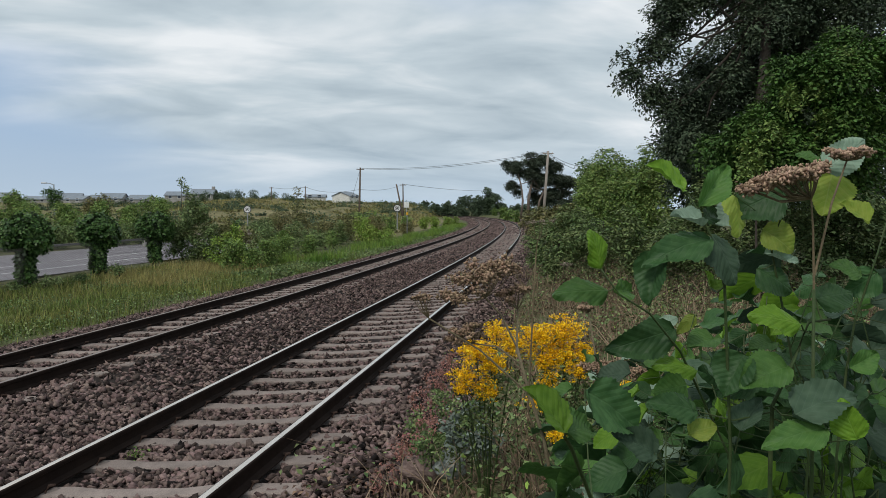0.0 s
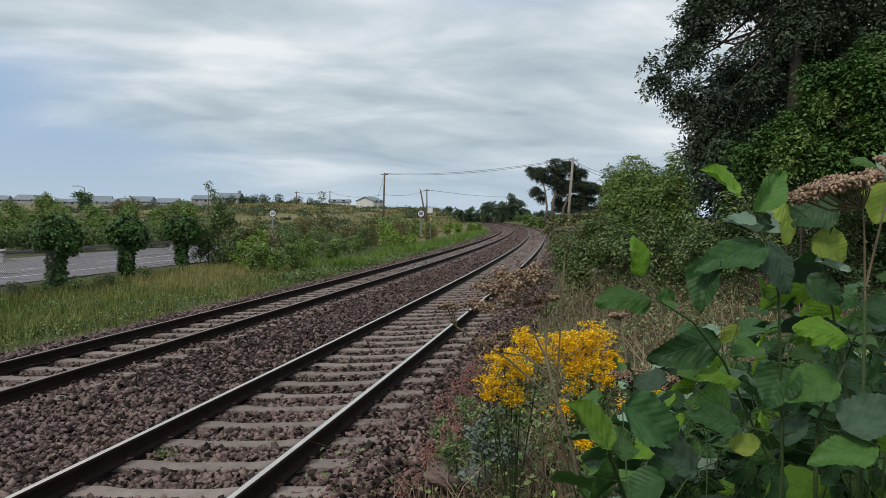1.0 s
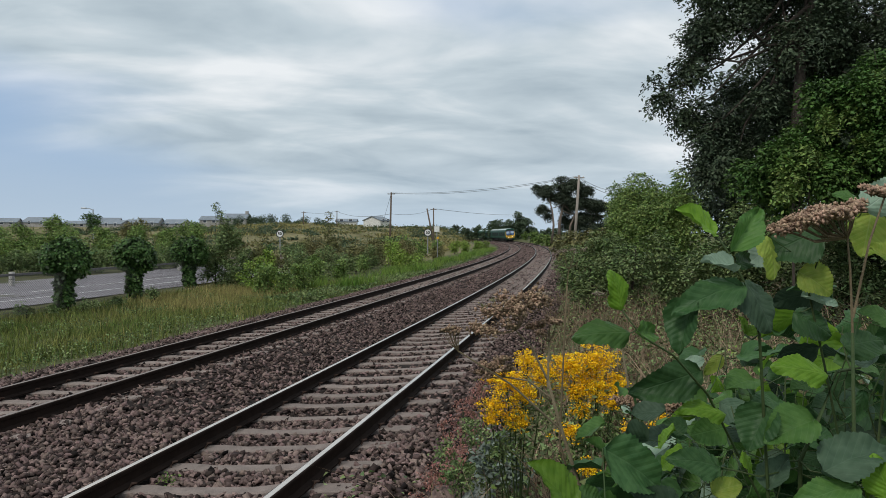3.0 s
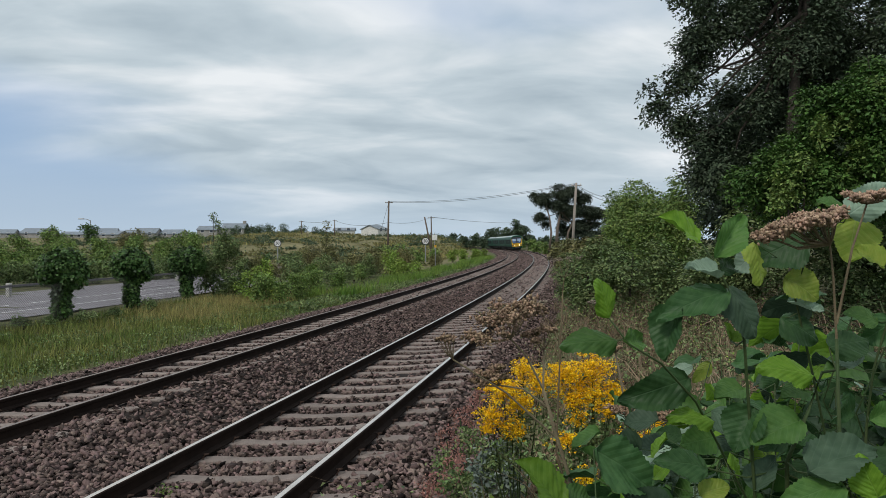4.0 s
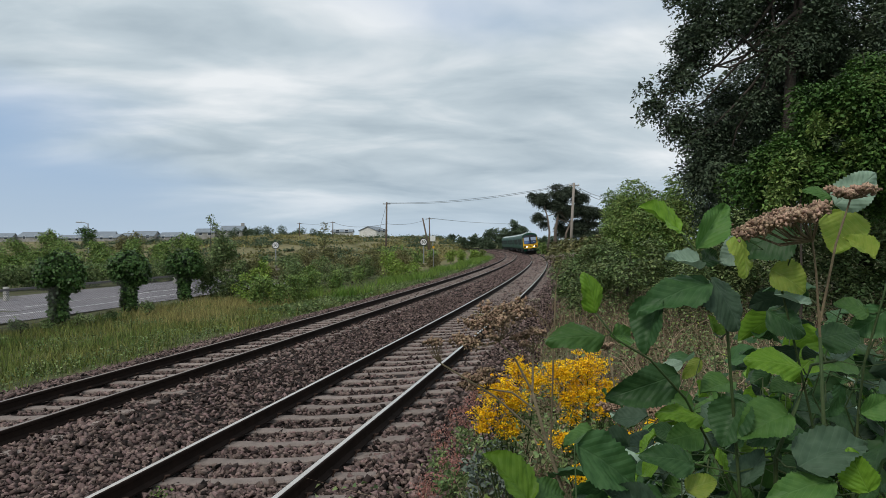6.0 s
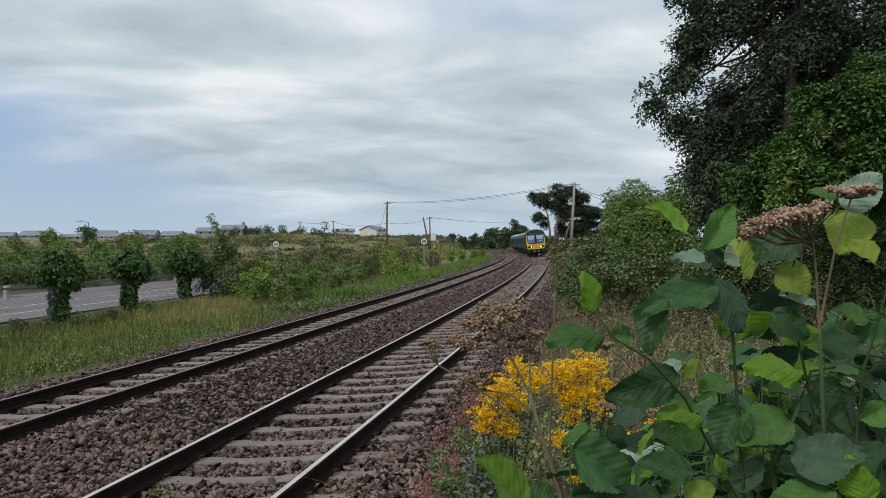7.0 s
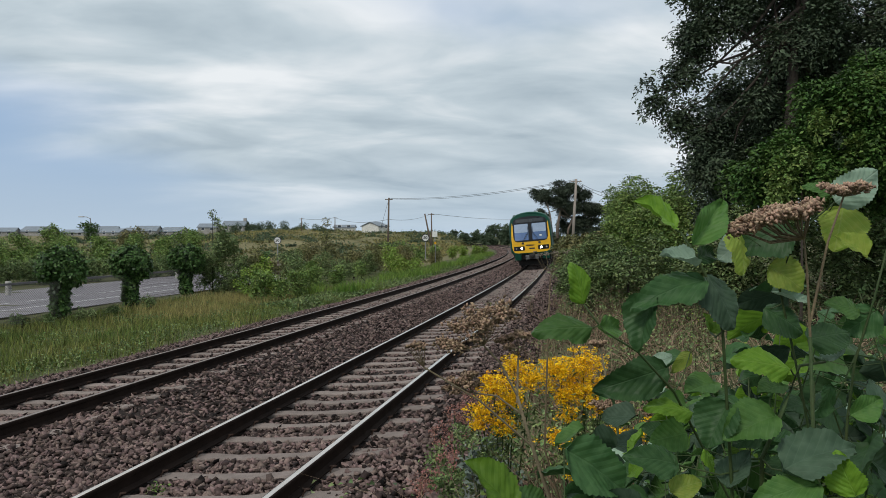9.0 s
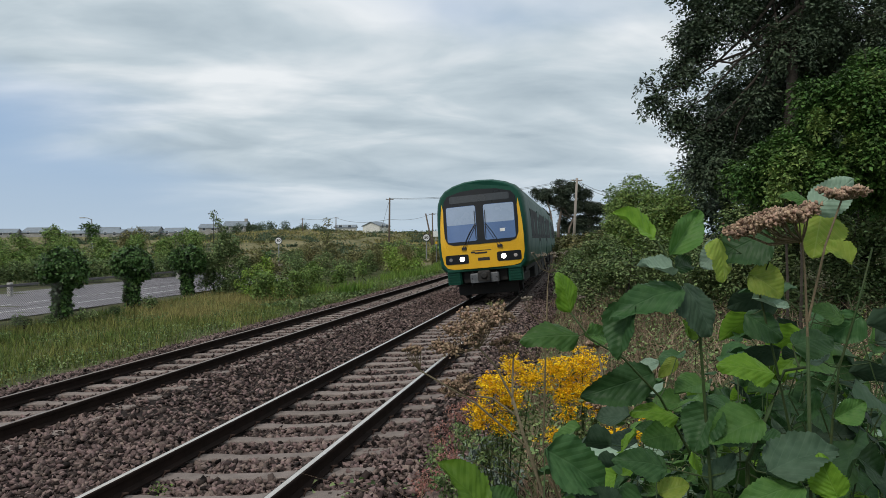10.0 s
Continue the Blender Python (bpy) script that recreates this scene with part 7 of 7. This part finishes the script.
        part("guard_iron", Geo().box(s * 0.835 - 0.05, L - 1.3, 0.12, s * 0.835 + 0.05, L - 1.24, 0.6), M_TUNDER, car)
    part("headstock", Geo().box(-0.74, L - 0.55, 0.62, 0.74, L - 0.3, 1.0, 0.04), M_TUNDER, car)
    part("skirt_trim", Geo().box(-1.2, L - 0.35, 0.99, 1.2, L - 0.06, 1.06, 0.02), M_TGREEN, car, "green strip under the yellow panel")
    cp = part("coupler", Geo().box(-0.20, L - 0.4, 0.66, 0.20, L + 0.18, 0.98, 0.05), M_TUNDER, car, "dark automatic coupler")
    part("coupler_face", Geo().tube([(-0.02, L + 0.18, 0.82), (-0.02, L + 0.25, 0.82)], [0.12, 0.07], 12), M_TUNDER, cp)
    part("coupler_box", Geo().box(-0.46, L - 0.3, 0.60, 0.46, L + 0.02, 0.90, 0.03), M_WORNSTEEL, cp, "worn grey steel coupler plate")
    part("snow_plough", Geo().box(-1.0, L - 0.9, 0.18, 1.0, L - 0.82, 0.55, 0.03), M_TUNDER, car)
    return car


TRAIN = [build_car(True)]
TRAIN += [build_car(False)]
TRAIN += [copy_thing(TRAIN[1], Matrix()) for k in range(2)]


def train_front(t):
    """How far the train's nose is along the near track."""
    return 17.5 + 27.85 * (10.0 - t)


# ---- movement ----
def car_pose(s_mid):
    a, b = line(s_mid - 7.1), line(s_mid + 7.1)
    x, y = (a[0] + b[0]) / 2, (a[1] + b[1]) / 2
    h = math.atan2(a[0] - b[0], a[1] - b[1])
    return Matrix.Translation((float(x), float(y), 0.0)) @ Matrix.Rotation(-h, 4, "Z") @ Matrix.Rotation(math.atan(CANT / (2 * GAUGE_HALF)), 4, "Y") @ Matrix.Translation((0.09, 0, 0))


def sway(plant, reach, rows):
    """A plant rocks in the wind about its foot: rows of seconds and millimetres aside and upwards at its top."""
    foot = plant.matrix_basis.copy()
    walk(plant, [(t, Matrix.Translation((0, 0, dz / 1000)) @ foot @ Matrix.Rotation(dx / 1000 / reach, 4, "Y")) for t, dx, dz in rows])


def motions():
    for k, car in enumerate(TRAIN):
        walk(car, [(i * 0.25, car_pose(train_front(i * 0.25) + CAR_LEN / 2 + k * CAR_STEP)) for i in range(41)])
    sway(SHOOT, 1.55, SWAY_SHOOT)
    sway(CROWN, 1.6, SWAY_SHOOT)
    sway(HOGWEED, 1.65, SWAY_HOGWEED)
    sway(LOW, 1.35, SWAY_LOW)
    sway(SPRAY, 1.38, SWAY_SPRAY)
    sway(SIDE, 1.4, SWAY_SPRAY)
    sway(ARCH, 1.4, SWAY_ARCH)
    sway(DRYWEED, 1.5, SWAY_DRY)
    sway(STALK, 1.5, [(t, dx * 0.4, 0) for t, dx, dz in SWAY_DRY])


SWAY_SHOOT = [(0, 2, 6), (0.5, 8, 6), (1, 9, 7), (1.5, -8, -2), (2, 10, 9), (2.5, 0, -3), (4, -8, 5), (4.5, 0, 0), (5, -7, 2), (5.5, -11, 4), (7, 1, 1), (7.5, -1, 10), (8, 7, 1), (8.5, 20, 7), (9, 12, 5), (9.5, 11, 2), (10, 0, -1)]
SWAY_HOGWEED = [(0, 19, 1), (0.5, 31, 2), (1, 17, -1), (1.5, 1, -10), (2, -6, 2), (2.5, 8, -1), (4, 5, 5), (4.5, 0, 0), (5, -6, -1), (5.5, 0, -4), (7, 3, -6), (7.5, -3, -2), (8, 8, -4), (8.5, 24, 0), (9, 13, -4), (9.5, 16, 1), (10, 33, -2)]
SWAY_LOW = [(0, 11, 1), (0.5, 5, -6), (1, 1, -5), (1.5, -10, -11), (2, 3, -1), (2.5, -10, -17), (4, -6, -1), (4.5, 0, 0), (5, -5, -2), (5.5, -3, 0), (7, -7, -3), (7.5, -2, 7), (8, -4, -3), (8.5, 8, 2), (9, 13, -4), (9.5, 14, -20), (10, 0, -5)]
SWAY_SPRAY = [(0, 12, 1), (0.5, 9, -1), (1, 6, -2), (1.5, -10, -10), (2, 0, 1), (2.5, -8, -12), (4, -14, 4), (4.5, 0, 0), (5, -18, 4), (5.5, -10, 6), (7, -9, -5), (7.5, -9, 8), (8, -6, 1), (8.5, 10, 0), (9, -2, 4), (9.5, 7, -6), (10, -2, -2)]
SWAY_ARCH = [(0, 11, 0), (0.5, 13, -2), (1, 10, -1), (1.5, -9, -6), (2, 1, 5), (2.5, -3, 0), (4, -8, 5), (4.5, 0, 0), (5, -11, 3), (5.5, -2, 0), (7, 1, 0), (7.5, 4, 5), (8, 4, 6), (8.5, 13, 11), (9, 9, 10), (9.5, 18, 10), (10, 3, 3)]
SWAY_DRY = [(0, -10, 0), (0.5, -18, -2), (1, -24, -4), (1.5, -24, -8), (2, -14, 2), (2.5, -10, 0), (4, -5, 4), (4.5, 0, 0), (5, -6, -6), (5.5, -3, -10), (7, -10, -16), (7.5, -8, -14), (8, -14, -18), (8.5, -14, -20), (9, -20, -24), (9.5, -22, -24), (10, -26, -28)]
motions()
